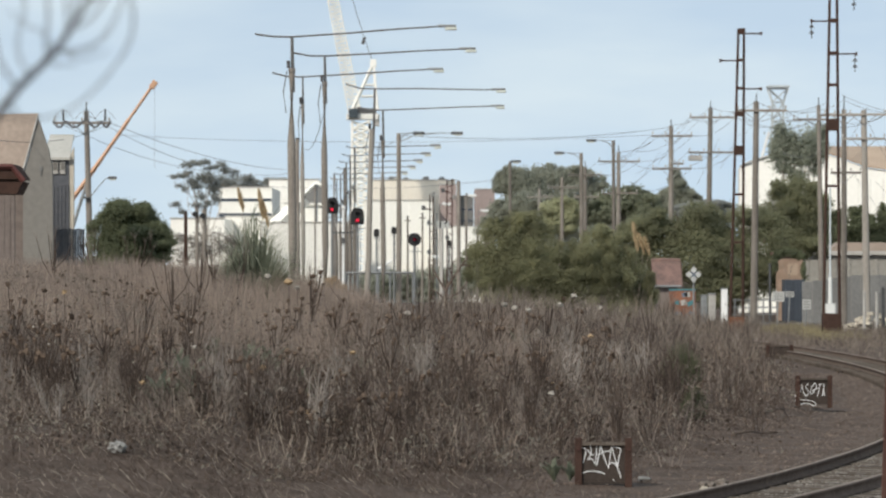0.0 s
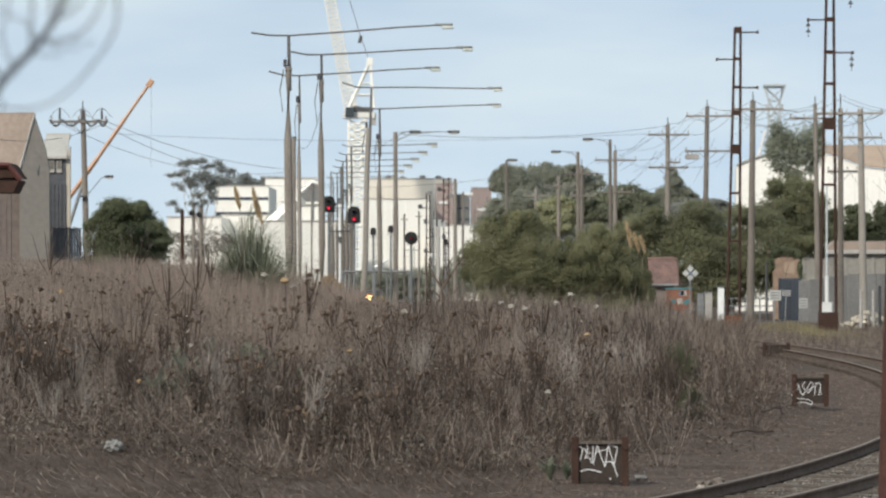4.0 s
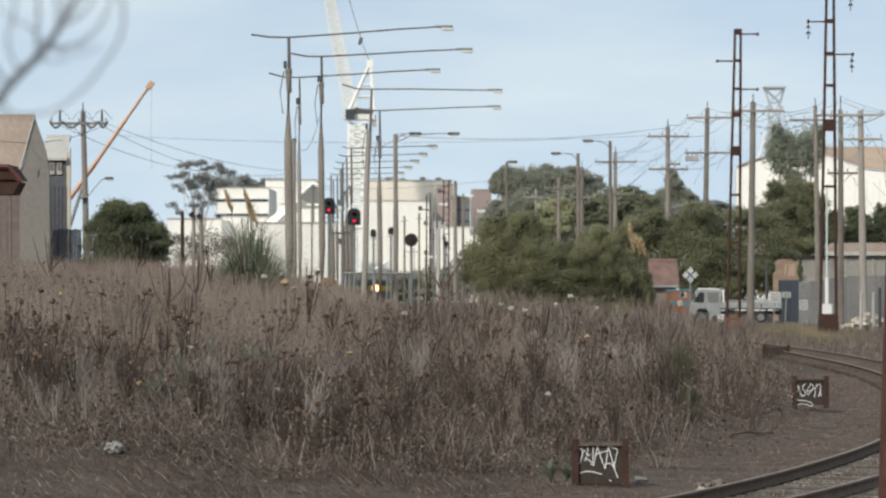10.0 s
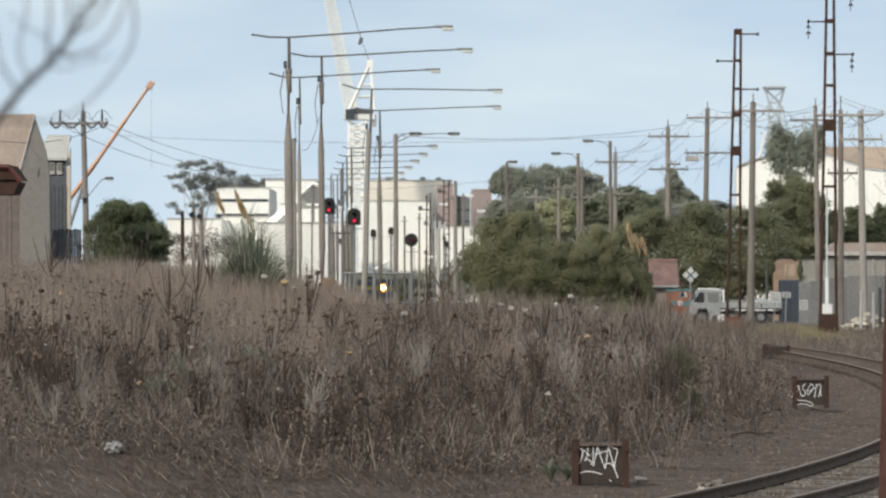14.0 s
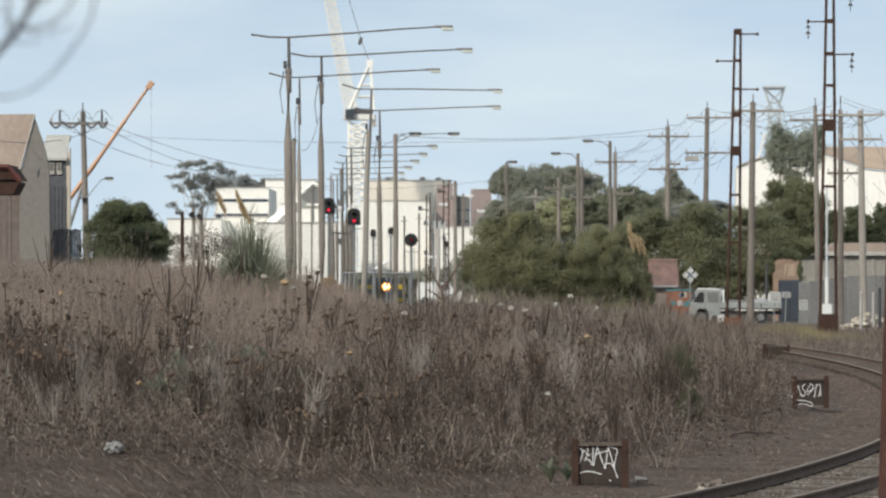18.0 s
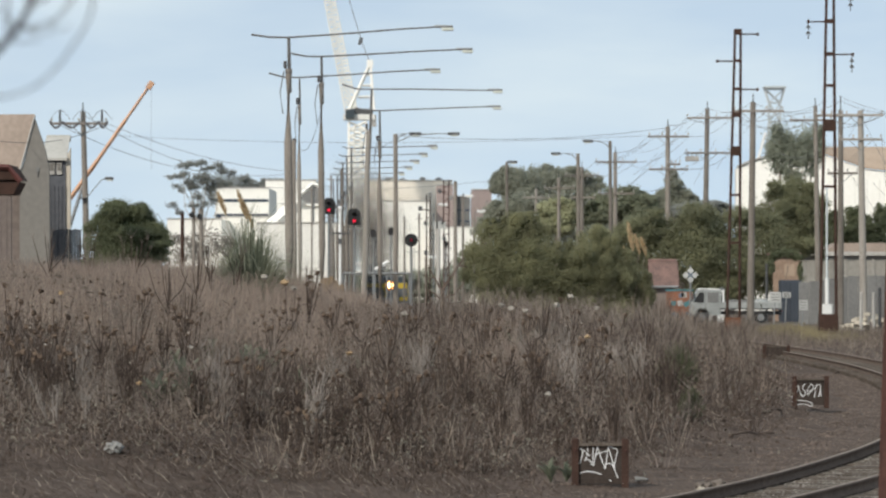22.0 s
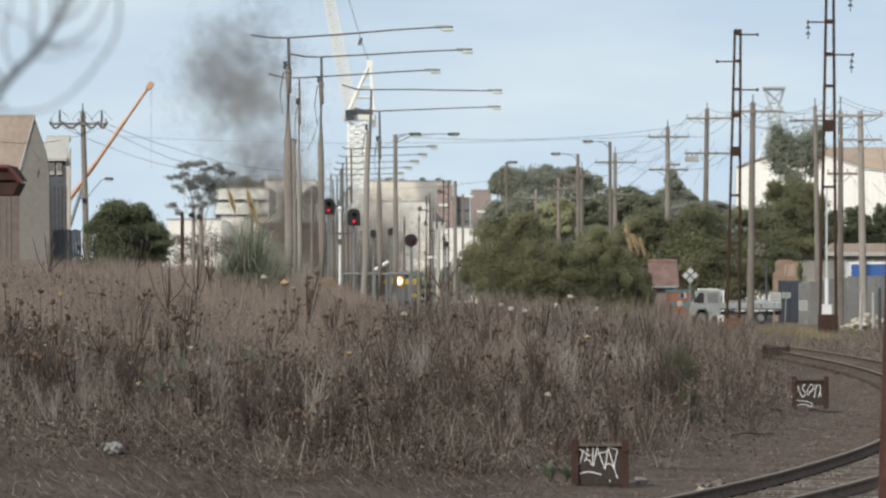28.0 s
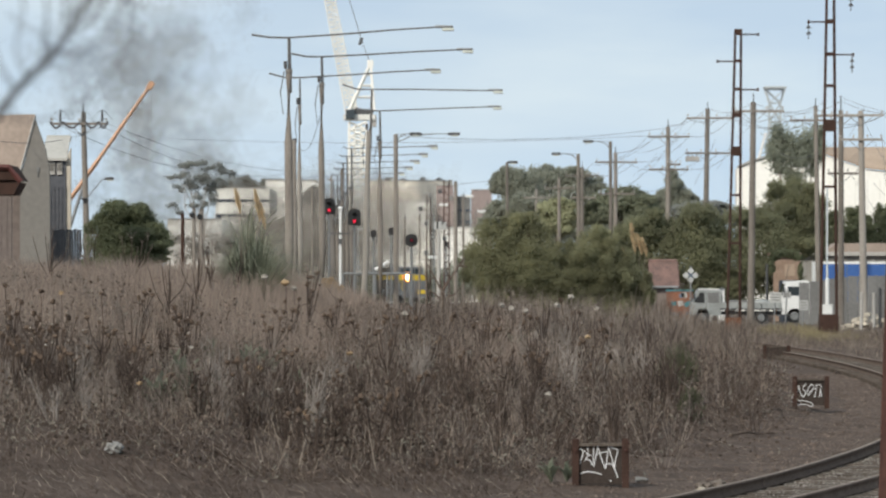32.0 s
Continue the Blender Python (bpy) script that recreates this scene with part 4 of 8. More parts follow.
signal(582, 365, 240, 0.78, 2, "tall railway signal showing a red light")
signal(627, 384, 240, 0.80, 2, "railway signal showing a bright red light")
signal(728, 425, 240, 0.80, 1, "round black railway signal with a faint red light", disc=True)
signal(661, 413, 300, 0.45, 0, "narrow dark railway signal seen from behind the poles", hood=False)
signal(692, 409, 310, 0.45, 0, "narrow dark railway signal with no light", hood=False)
signal(789, 432, 330, 0.40, 0, "small dark far railway signal", hood=False)


def number_board():
    th = thing("number_sign", (-0.24, 280, 0), "small white trackside board with black numerals 16", "sign")
    part("post", rod(B(), (-0.42, 0.1, 0), (-0.42, 0.1, 7.6), 0.05), M_GALV, th)
    part("plate", box(B(), (0.02, 0, 6.74), (0.84, 0.04, 0.52), bevel=0.01), M_SIGNWHITE, th)
    cu = bpy.data.curves.new("numerals", 'FONT')
    cu.body = "16"
    cu.size = 0.6
    cu.space_character = 1.35
    cu.offset = 0.034
    cu.align_x, cu.align_y = 'CENTER', 'CENTER'
    cu.extrude = 0.01
    tmp = bpy.data.objects.new("numerals", cu)
    scene.collection.objects.link(tmp)
    me = bpy.data.meshes.new_from_object(tmp.evaluated_get(bpy.context.evaluated_depsgraph_get()))
    bpy.data.objects.remove(tmp)
    me.materials.append(M_SIGNBLACK)
    ob = new("numerals", me)
    ob.parent = th
    ob.matrix_basis = pose(0.02, -0.045, 6.74, 90)
    for i in range(5):
        part("marker", box(B(), (-0.52, 0.02, 6.36 - i * 0.14), (0.16, 0.03, 0.08)), M_SIGNBLACK if i % 2 == 0 else M_SIGNWHITE, th)


number_board()


def trackside_gear():
    """A finial ball on a slim white post, a sloping boom, a pipe gantry and small cabinets beside the far signals."""
    th = thing("relay_post", (-6.5, 250, 0), "slim white post with a ball finial and crossarm", "post")
    part("shaft", rod(B(), (0, 0, 0), (0, 0, 7.357), 0.09, 0.08), M_WHITEPAINT, th)
    part("finial", ball(B(), (0, 0, 7.464), (0.14, 0.14, 0.16)), M_WHITEPAINT, th)
    part("crossarm", box(B(), (0.0, -0.1, 5.893), (1.35, 0.09, 0.09)), M_DARKSTEEL, th)
    part("lamp_box", box(B(), (0, -0.12, 5.393), (0.24, 0.2, 0.34), bevel=0.03), M_DARKSTEEL, th)
    g = thing("pipe_barrier", (-4.331, 235, 0), "low grey pipe barrier across the track reserve", "barrier")
    part("top_rail", rod(B(), (-1.611, 0, 3.366), (2.35, 0, 3.366), 0.07), M_GALV, g)
    for px in (-48, -10, 30, 70):
        part("post", rod(B(), (px * 235 / 7000, 0, 0), (px * 235 / 7000, 0, 3.366), 0.06), M_GALV, g)
    b = thing("boom_arm", (-4.491, 262, 0), "short pale sloping boom on a post", "barrier")
    part("post", rod(B(), (0, 0, 0), (0, 0, 3.725), 0.07), M_GALV, b)
    part("boom", tube(B(), [(0, 0, 3.612), (0.898, 0, 4.174)], 0.13, 0.10, 6), M_WHITEPAINT, b)
    for px, py, d in ((323, 395, 230), (343, 385, 236), (356, 388, 236)):
        s = thing("signal_post", ((px - 784) * d / 7000, d, 0), "old brown signal post seen over the weeds", "post", "old signal posts")
        zt = 3.5 + (480 - py + 18) * d / 7000
        part("shaft", rod(B(), (0, 0, 0), (0, 0, zt), 0.12, 0.10), M_RUST if px < 330 else M_WOOD, s)
        part("cap", rod(B(), (0, 0, zt), (0, 0, zt + 0.1), 0.13, 0.05), M_DARKSTEEL, s)
        if px > 330:
            part("lamp_case", rod(B(), (-0.1, -0.2, zt - 0.45), (-0.1, 0.2, zt - 0.45), 0.17, 0.15, 12), M_SIGNALBLACK, s)


trackside_gear()


def crossbuck():
    th = thing("crossing_sign", (15.017, 240, 0), "small level crossing sign of four white diamonds on a slim post", "sign")
    part("post", rod(B(), (0, 0.05, 0), (0, 0.05, 3.843), 0.05), M_GALV, th)
    c = 3.26
    s = 0.30
    bm = box(B(), (0, 0.0, c), (s * 1.55, 0.03, s * 1.55), ry=45)
    part("back_plate", bm, M_SIGNBLUE, th)
    for dx, dz in ((0, 1), (1, 0), (0, -1), (-1, 0)):
        part("diamond", box(B(), (dx * 0.28, -0.03, c + dz * 0.28), (s, 0.02, s), ry=45), M_SIGNWHITE, th)


crossbuck()


def small_signs():
    for px, py, w, h, d, lab in [(1372, 526, 21, 18, 238, "square white sign on a leaning grey post"), (1392, 522, 15, 10, 246, "small white notice on a grey post"), (1422, 540, 15, 18, 236, "white notice plate on a short post")]:
        th = thing("notice_sign", ((px - 784) * d / 7000, d, 0), lab, "sign", "trackside notices")
        z = 3.5 + (480 - py) * d / 7000
        part("post", rod(B(), (-0.1, 0.05, -0.1), (0, 0.05, z), 0.045), M_GALV, th)
        p = part("plate", box(B(), (0, 0, z), (w * d / 7000, 0.03, h * d / 7000), bevel=0.008), M_SIGNWHITE, th)
        for i in range(3):
            part("text_bar", box(B(), (0, -0.022, z + (i - 1) * h * d / 7000 * 0.27), (w * d / 7000 * 0.7, 0.01, 0.05)), M_FENCE, p)


small_signs()


# ---------------------------------------------------------------- buildings
def gable_house(name, at, w, length, eave, ridge, wall, roof, label, rz=0.0, category="building", over=0.35, ribs=0, windows=(), group=""):
    """A gabled shed: walls with thickness, a roof of two slopes with overhang and ribs. Gable faces -y."""
    th = thing(name, at, label, category, group, rz=rz)
    t = 0.25
    part("gable_wall", prism(B(), [(-w / 2, -0.2), (w / 2, -0.2), (w / 2, eave), (0, ridge), (-w / 2, eave)], 0, t), wall, th)
    part("gable_wall", prism(B(), [(-w / 2, -0.2), (w / 2, -0.2), (w / 2, eave), (0, ridge), (-w / 2, eave)], length - t, length), wall, th)
    for s in (-1, 1):
        part("side_wall", box(B(), (s * (w / 2 - t / 2), length / 2, eave / 2 - 0.1), (t, length - 2 * t, eave + 0.2)), wall, th)
        sl = math.atan2(ridge - eave, w / 2)
        e = (w / 2 + over, eave - over * math.tan(sl))
        bm = prism(B(), [(s * 0.0, ridge + 0.02), (s * e[0], e[1] + 0.02), (s * e[0], e[1] + 0.14), (0, ridge + 0.16)], -over, length + over)
        for i in range(ribs):
            y = -over + (length + 2 * over) * (i + 0.5) / ribs
            a, b = Vector((0, y, ridge + 0.17)), Vector((s * e[0], y, e[1] + 0.15))
            rod(bm, a, b, 0.05, n=4)
        rf = part("roof", bm, roof, th)
        part("gutter", rod(B(), (s * (e[0] + 0.06), -over, e[1] + 0.05), (s * (e[0] + 0.06), length + over, e[1] + 0.05), 0.09, n=8), M_GALV, rf)
    part("ridge_cap", rod(B(), (0, -over, ridge + 0.16), (0, length + over, ridge + 0.16), 0.12, n=6), roof, th)
    for s in (-1, 1):
        a, b = (0, -over - 0.02, ridge + 0.05), (s * (w / 2 + over), -over - 0.02, eave - over * math.tan(sl) + 0.05)
        part("barge_board", tube(B(), [a, b], 0.09, 0.09, 4), roof, th)
    for i, (x, z, ww, hh) in enumerate(windows):
        f = part("window_frame", box(B(), (x, -0.03, z), (ww, 0.08, hh), bevel=0.01), M_GALV, th)
        part("pane", box(B(), (x, -0.08, z), (ww * 0.85, 0.02, hh * 0.85)), M_DARKGAP, f)
    return th


def left_sheds():
    # long shed, its roof slope to the left of the ridge seen over a grey gable end
    th = thing("warehouse", (-17.741, 172, 0), "grey fibre cement warehouse with a brown pitched roof", "building")
    xl, xr, zr, ze = -0.663, 0.59, 10.11, 7.579
    part("gable_wall", prism(B(), [(xl, -0.2), (0.688, -0.2), (0.614, 7.923), (0.442, 8.807), (0, zr), (xl, ze)], 0, 0.3), M_GREYWALL, th)
    part("vent", box(B(), (0.12, -0.03, 7.923), (0.13, 0.05, 0.22), bevel=0.01), M_FENCE, th)
    part("vent_pipe", rod(B(), (0.12, -0.04, 7.8), (0.12, -0.04, 7.62), 0.03), M_FENCE, th)
    part("side_wall", box(B(), (-9.6, 1.0, 5.466 * 0.5 + 1.3), (17.9, 0.3, 8.0)), M_BROWNWALL, th)
    for i in range(22):
        part("wall_batten", box(B(), (-18.0 + i * 0.8, 0.83, 3.6), (0.05, 0.03, 7.0)), M_BROWNWALL, th)
    # roof: falls from the ridge to the camera's left and back
    bm = B()
    a = [(0.0, -0.03, zr + 0.1), (xl - 0.05, -0.03, ze), (-19, 0.6, ze), (-19, 5.0, zr + 0.1), (-0.6, 5.0, zr + 0.1)]
    lo = [bm.verts.new(p) for p in a]
    hi = [bm.verts.new((p[0], p[1], p[2] + 0.12)) for p in a]
    bm.faces.new(lo)
    bm.faces.new(list(reversed(hi)))
    for i in range(5):
        bm.faces.new((lo[i], lo[(i + 1) % 5], hi[(i + 1) % 5], hi[i]))
    bmesh.ops.recalc_face_normals(bm, faces=bm.faces[:])
    rf = part("roof", bm, M_ROOFBROWN, th)
    for i in range(30):
        x = -18.6 + i * 0.6
        part("roof_rib", tube(B(), [(x, 0.48, ze + 0.16), (x, 4.9, zr + 0.26)], 0.045, 0.045, 4), M_ROOFBROWN, rf)
    part("barge_board", tube(B(), [(xl - 0.05, -0.05, ze + 0.04), (0, -0.05, zr + 0.14)], 0.05, 0.05, 4), M_CONCRETE, th)
    # awning with a red gutter in front
    aw = thing("awning", (-18.181, 164, 0), "small brown awning with a dull red fascia", "awning")
    # dark brown of cover and soffit includes the shade below the fascia
    part("cover", prism(B(), [(-2.109, 7.905), (0.234, 7.905), (0.656, 7.295), (-2.109, 7.295)], 0, 3.0), M_RUST, aw)
    part("fascia", tube(B(), [(-2.109, -0.1, 7.811), (0.187, -0.1, 7.811), (0.679, -0.1, 7.202)], 0.12, 0.12, 4), M_REDTRIM, aw)
    part("soffit", prism(B(), [(-2.109, 6.686), (0.351, 6.686), (0.609, 7.202), (-2.109, 7.249)], 0.15, 2.8), M_RUST, aw)
    part("support_wall", box(B(), (-1.06, 0.42, 3.2), (2.624, 0.3, 6.8)), M_BROWNWALL, aw)
    for i in range(10):
        part("wall_batten", box(B(), (-2.2 + i * 0.25, 0.255, 3.2), (0.05, 0.03, 6.7)), M_BROWNWALL, aw)
    # tall dark annex behind with a pale roof
    an = thing("annex_building", (-17.998, 185, 0), "narrow dark slate building with a pale metal roof", "building")
    part("front_wall", box(B(), (-0.211, 0, 8.706 / 2), (1.163, 0.3, 8.706)), M_DARKWALL, an)
    part("side_wall", prism(B(), [(0.396, 0), (0.581, 0), (0.581, 9.261), (0.344, 8.68)], -0.1, 0.3), M_CREAM, an)
    part("roof", prism(B(), [(-0.793, 9.949), (0.317, 9.949), (0.317, 9.684), (-0.793, 9.684)], 2.5, 3.0), M_ROOFGREY, an)
    bm = B()
    vs = [bm.verts.new(p) for p in [(-0.793, -0.4, 8.786), (0.449, -0.4, 8.786), (0.317, 2.6, 9.922), (-0.793, 2.6, 9.922)]]
    bm.faces.new(vs)
    r = bmesh.ops.extrude_face_region(bm, geom=bm.faces[:])
    for v in r["geom"]:
        if isinstance(v, bmesh.types.BMVert):
            v.co.z -= 0.12
    bmesh.ops.recalc_face_normals(bm, faces=bm.faces[:])
    part("roof_slope", bm, M_ROOFGREY, an)
    for i in range(5):
        part("wall_batten", box(B(), (-0.344 + i * 0.172, -0.18, 3.8), (0.05, 0.04, 7.4)), M_DARKWALL, an)
    for x, ww in ((-0.291, 0.317), (0.079, 0.238)):
        w = part("window_frame", box(B(), (x, -0.21, 8.31), (ww, 0.06, 0.581)), M_CONCRETE, an)
        part("pane", box(B(), (x, -0.26, 8.363), (ww * 0.7, 0.03, 0.317)), M_GREYWALL, w)
    # dark fence between shed and bush
    fe = thing("slatted_fence", (-17.597, 178, 0), "dark paling fence beside the sheds", "fence")
    for i in range(12):
        part("slat", box(B(), (i * 0.115, 0, 5.407 / 2), (0.10, 0.03, 5.407 - 0.05 * (i % 3))), M_DARKWALL, fe)
    part("rail", box(B(), (0.65, 0.05, 3.2), (1.4, 0.06, 0.1)), M_DARKWALL, fe)


left_sheds()


def factory(name, x0, x1, top, d, label, bands=(), step=None, depth=25.0, wall=None, roof=None, ribs=0, base=-4.0):
    """A large far building: thick walls, parapet, window bands as recessed dark strips with mullions."""
    wall, roof = wall or M_WHITEWALL, roof or M_ROOFGREY
    w, z = (x1 - x0) * d / 7000, 3.5 + (480 - top) * d / 7000
    cx = ((x0 + x1) / 2 - 784) * d / 7000
    th = thing(name, (cx, d, base), label, "building")
    z -= base
    part("wall", box(B(), (0, 0.2, z / 2), (w, 0.4, z)), wall, th)
    for s in (-1, 1):
        part("wall", box(B(), (s * (w / 2 - 0.2), depth / 2 + 0.2, z / 2), (0.4, depth - 0.4, z)), wall, th)
    part("wall", box(B(), (0, depth + 0.2, z / 2), (w - 0.8, 0.4, z)), wall, th)
    part("roof", box(B(), (0, depth / 2, z - 0.35), (w - 0.8, depth - 0.6, 0.3)), roof, th)
    part("parapet_cap", box(B(), (0, 0.15, z + 0.06), (w + 0.2, 0.6, 0.12)), M_CONCRETE, th)
    for py, ph in bands:
        zz, hh = 3.5 + (480 - py) * d / 7000 - base, ph * d / 7000
        f = part("window_band", box(B(), (0, -0.03, zz), (w * 0.97, 0.06, hh)), M_DARKGAP, th, "dark strip of windows")
        k = max(3, int(w / 2.2))
        for i in range(k + 1):
            part("mullion", box(B(), (-w * 0.485 + w * 0.97 * i / k, -0.09, zz), (0.12, 0.08, hh)), M_GALV, f)
    for i in range(ribs):
        part("wall_rib", box(B(), (-w / 2 + w * (i + 0.5) / ribs, -0.012, z / 2), (0.07, 0.03, z - 0.4)), wall, th)
    return th


factory("office_block", 381, 476, 333, 520, "white office block with dark window bands", bands=((355, 5), (382, 7)), ribs=0)
factory("factory_hall", 392, 482, 384, 500, "low white factory hall", ribs=9)
factory("factory_hall", 470, 560, 319, 560, "tall white factory hall", ribs=7)
factory("office_block", 498, 566, 362, 495, "white block with one dark window band", bands=((381, 6),), ribs=0)
factory("factory_hall", 455, 610, 395, 470, "low cream factory hall beside the railway", ribs=14)
factory("warehouse_block", 652, 800, 320, 640, "large pale warehouse with a flat roof", ribs=12, wall=M_CREAMWHITE)
factory("warehouse_block", 640, 760, 356, 600, "pale warehouse in front of a larger one", ribs=10)
factory("plant_building", 772, 802, 328, 610, "dusty pink industrial plant building", wall=M_DUSTPINK, ribs=4)
factory("plant_building", 802, 832, 348, 612, "grey plant tower beside a pink one", bands=((372, 3), (392, 3)), wall=M_FENCE, ribs=3)
factory("warehouse_block", 770, 850, 402, 585, "low white store behind the far signals", ribs=6)
factory("factory_hall", 296, 392, 388, 480, "low white hall behind the bush", ribs=8)
factory("plant_building", 835, 870, 336, 680, "distant pink brick building", wall=M_DUSTPINK)
for px, py, h in ((687, 312, 8), (712, 314, 6), (748, 313, 8), (776, 314, 7)):
    v = thing("roof_vent", ((px - 784) * 642 / 7000, 646, 3.5 + (480 - 320.0) * 642 / 7000 - 0.3), "grey roof ventilator on a warehouse", "ventilator", "roof ventilators")
    part("drum", rod(B(), (0, 0, 0), (0, 0, h * 0.09), 0.5, 0.5, 10), M_GALV, v)
    part("cowl", rod(B(), (0, 0, h * 0.09), (0, 0, h * 0.09 + 0.3), 0.75, 0.2, 10), M_GALV, v)


def sloped_annex():
    """A lean-to with a sunlit sloping roof and conveyor between the white halls."""
    th = thing("conveyor_gallery", (-19.677, 485, -4), "white sloping conveyor gallery against a hall", "building")
    part("gallery", tube(B(), [(-4.157, 0, 6.271 + 4), (2.356, 0, 12.369 + 4)], 0.9, 0.9, 4), M_WHITEWALL, th)
    for i in range(4):
        x = -3.464 + i * 2.4
        part("trestle", rod(B(), (x, 0, 0), (x, 0, 6.826 + 4 + i * 2.4), 0.18), M_GALV, th)


sloped_annex()


def grey_gable():
    """A grey pitched roof over the white hall, seen between the lamp poles."""
    k = 492 / 7000
    th = thing("pitched_hall", (-16.7, 492, -4), "white hall with a grey pitched roof", "building")
    L = lambda px, py: ((px - 784) * k + 16.7, 7.5 + (480 - py) * k)
    part("wall", prism(B(), [L(520, 590), L(566, 590), L(566, 362), L(520, 362)], 0.3, 9.0), M_WHITEWALL, th)
    part("roof", prism(B(), [L(517, 362), L(568, 362), L(566, 330), L(553, 327), L(528, 350)], 0.0, 9.3), M_FENCE, th)
    part("barge_board", tube(B(), [(x, -0.06, z) for x, z in (L(516, 360), L(528, 349), L(553, 326), L(568, 330))], 0.22, 0.22, 4), M_WHITEWALL, th)
    part("gutter", rod(B(), (L(517, 363)[0], -0.05, L(517, 363)[1]), (L(568, 363)[0], -0.05, L(568, 363)[1]), 0.16), M_WHITEWALL, th)


grey_gable()


# ---------------------------------------------------------------- right side
def right_side():
    # wide shed behind the poles
    d = 330
    th = thing("storage_shed", (29.276, 330, 0), "large white gabled storage shed with a tan roof", "building")
    part("gable_wall", prism(B(), [(-4.761, 0), (-4.761, 12.127), (-3.724, 12.599), (0, 13.73), (1.65, 13.494), (4.479, 12.551), (5.893, 12.033), (11.079, 11.42), (11.079, 0)], 0, 0.4), M_WHITEWALL, th)
    for i in range(15):
        x = -4.243 + i * 1.037
        part("wall_rib", box(B(), (x, -0.02, 11.137 / 2), (0.08, 0.04, 11.137)), M_WHITEWALL, th)
    edge = [(1.65, 13.541), (4.479, 12.599), (5.893, 12.08), (11.079, 11.467)]
    for (xa, za), (xb, zb) in zip(edge, edge[1:]):
        bm = B()
        top = 13.978
        lo = [bm.verts.new(p) for p in ((xa, -0.2, za), (xb, -0.2, zb), (xb + 0.6, 8, top), (xa + 0.6, 8, top))]
        hi = [bm.verts.new((v.co.x, v.co.y, v.co.z + 0.15)) for v in lo]
        bm.faces.new(list(reversed(lo)))
        bm.faces.new(hi)
        for i in range(4):
            bm.faces.new((lo[i], lo[(i + 1) % 4], hi[(i + 1) % 4], hi[i]))
        bmesh.ops.recalc_face_normals(bm, faces=bm.faces[:])
        part("roof_sheet", bm, M_ROOFTAN, th)
    part("barge_board", tube(B(), [(-4.761, -0.15, 12.174), (-3.724, -0.15, 12.646), (0, -0.15, 13.777), (1.65, -0.15, 13.541)], 0.09, 0.09, 4), M_CONCRETE, th)
    part("side_wall", box(B(), (-4.573, 1.2, 12.033 / 2), (0.4, 1.6, 12.033)), M_WHITEWALL, th)
    # thin white pole leaning above the roof
    part("roof_ladder", tube(B(), [(-2.923, 1.0, 12.74), (-2.263, 1.0, 15.097)], 0.13, 0.13, 5), M_WHITEPAINT, th, "white leaning mast over the roof")
    # grey steel tower with a flared head
    # tower steel is pale blue grey: its distance haze is in the base colour
    tw = thing("lattice_tower", (40.251, 480, 0), "grey lattice tower with a flared head platform", "tower")
    s = 480 / 7000
    levels = [(-24, 536), (-20, 420), (-17, 340), (-13, 265), (-10, 215), (-10, 182), (-17, 158), (-17, 154)]
    for sx in (-1, 1):
        for y in (-1, 1):
            part("leg", tube(B(), [(sx * -w * s, y * -w * s, 3.5 + (480 - py) * s) for w, py in levels], 0.10, 0.09, 4), M_PALESTEEL, tw)
    for (w0, p0), (w1, p1) in zip(levels, levels[1:]):
        z0, z1 = 3.5 + (480 - p0) * s, 3.5 + (480 - p1) * s
        for y in (w0, -w0):
            bm = tube(B(), [(w0 * s, y * s, z0), (-w1 * s, y * s, z1)], 0.06, 0.06, 4)
            tube(bm, [(-w0 * s, y * s, z0), (w1 * s, y * s, z1)], 0.06, 0.06, 4)
            tube(bm, [(w1 * s, y * s, z1), (-w1 * s, y * s, z1)], 0.06, 0.06, 4)
            part("bracing", bm, M_PALESTEEL, tw)
    part("platform", box(B(), (0, 0, 25.786), (2.606, 2.606, 0.25)), M_PALESTEEL, tw)
    # low works building behind the fence, flat roof with a pale fascia
    wk = thing("works_building", (31.543, 300, 0), "long low cream works building with a flat brown roof", "building")
    zt = 4.871
    part("wall", box(B(), (0, 0, zt / 2), (8.743, 0.4, zt)), M_RENDER, wk)
    part("fascia", box(B(), (0, -0.4, 4.829), (8.914, 0.5, 0.3)), M_CONCRETE, wk)
    part("roof", prism(B(), [(-2.571, 4.957), (5.571, 4.957), (4.714, 5.643), (-1.714, 5.643)], 0.2, 12), M_ROOFBROWN, wk)
    for i in range(9):
        part("pier", box(B(), (-4.2 + i * 1.05, -0.24, zt / 2), (0.25, 0.1, zt)), M_RENDER, wk)
    # sheet fence along the far side of the road
    fe = thing("sheet_fence", (22.896, 254, 0), "long grey steel sheet fence along the road", "fence")
    x, i = 0.0, 0
    while x < 8.6:
        zt = 2.774 + min(1, x / 3.2) * 0.435
        part("sheet", box(B(), (x + 0.31, 0.02 * (i % 2), zt / 2), (0.60, 0.05, zt), bevel=0.008), M_FENCE, fe)
        if i % 4 == 0:
            part("post", box(B(), (x, 0.08, zt / 2), (0.08, 0.1, zt + 0.06)), M_GALV, fe)
        x += 0.62
        i += 1
    # brick hut with a brown roof over the blue container
    hut = thing("brick_hut", (24.02, 277, 0), "small orange brick hut with ragged ivy at its eaves", "building")
    zt, zb = 4.608, 2.709
    part("front_wall", box(B(), (0, 0, zt / 2), (1.82, 0.3, zt)), M_BRICK, hut)
    part("side_wall", box(B(), (0.871, 1.8, zt / 2), (0.3, 3.3, zt)), M_BRICK, hut)
    part("roof", box(B(), (0, 1.5, zt + 0.08), (2.058, 4.0, 0.2), bevel=0.03), M_TILE, hut)
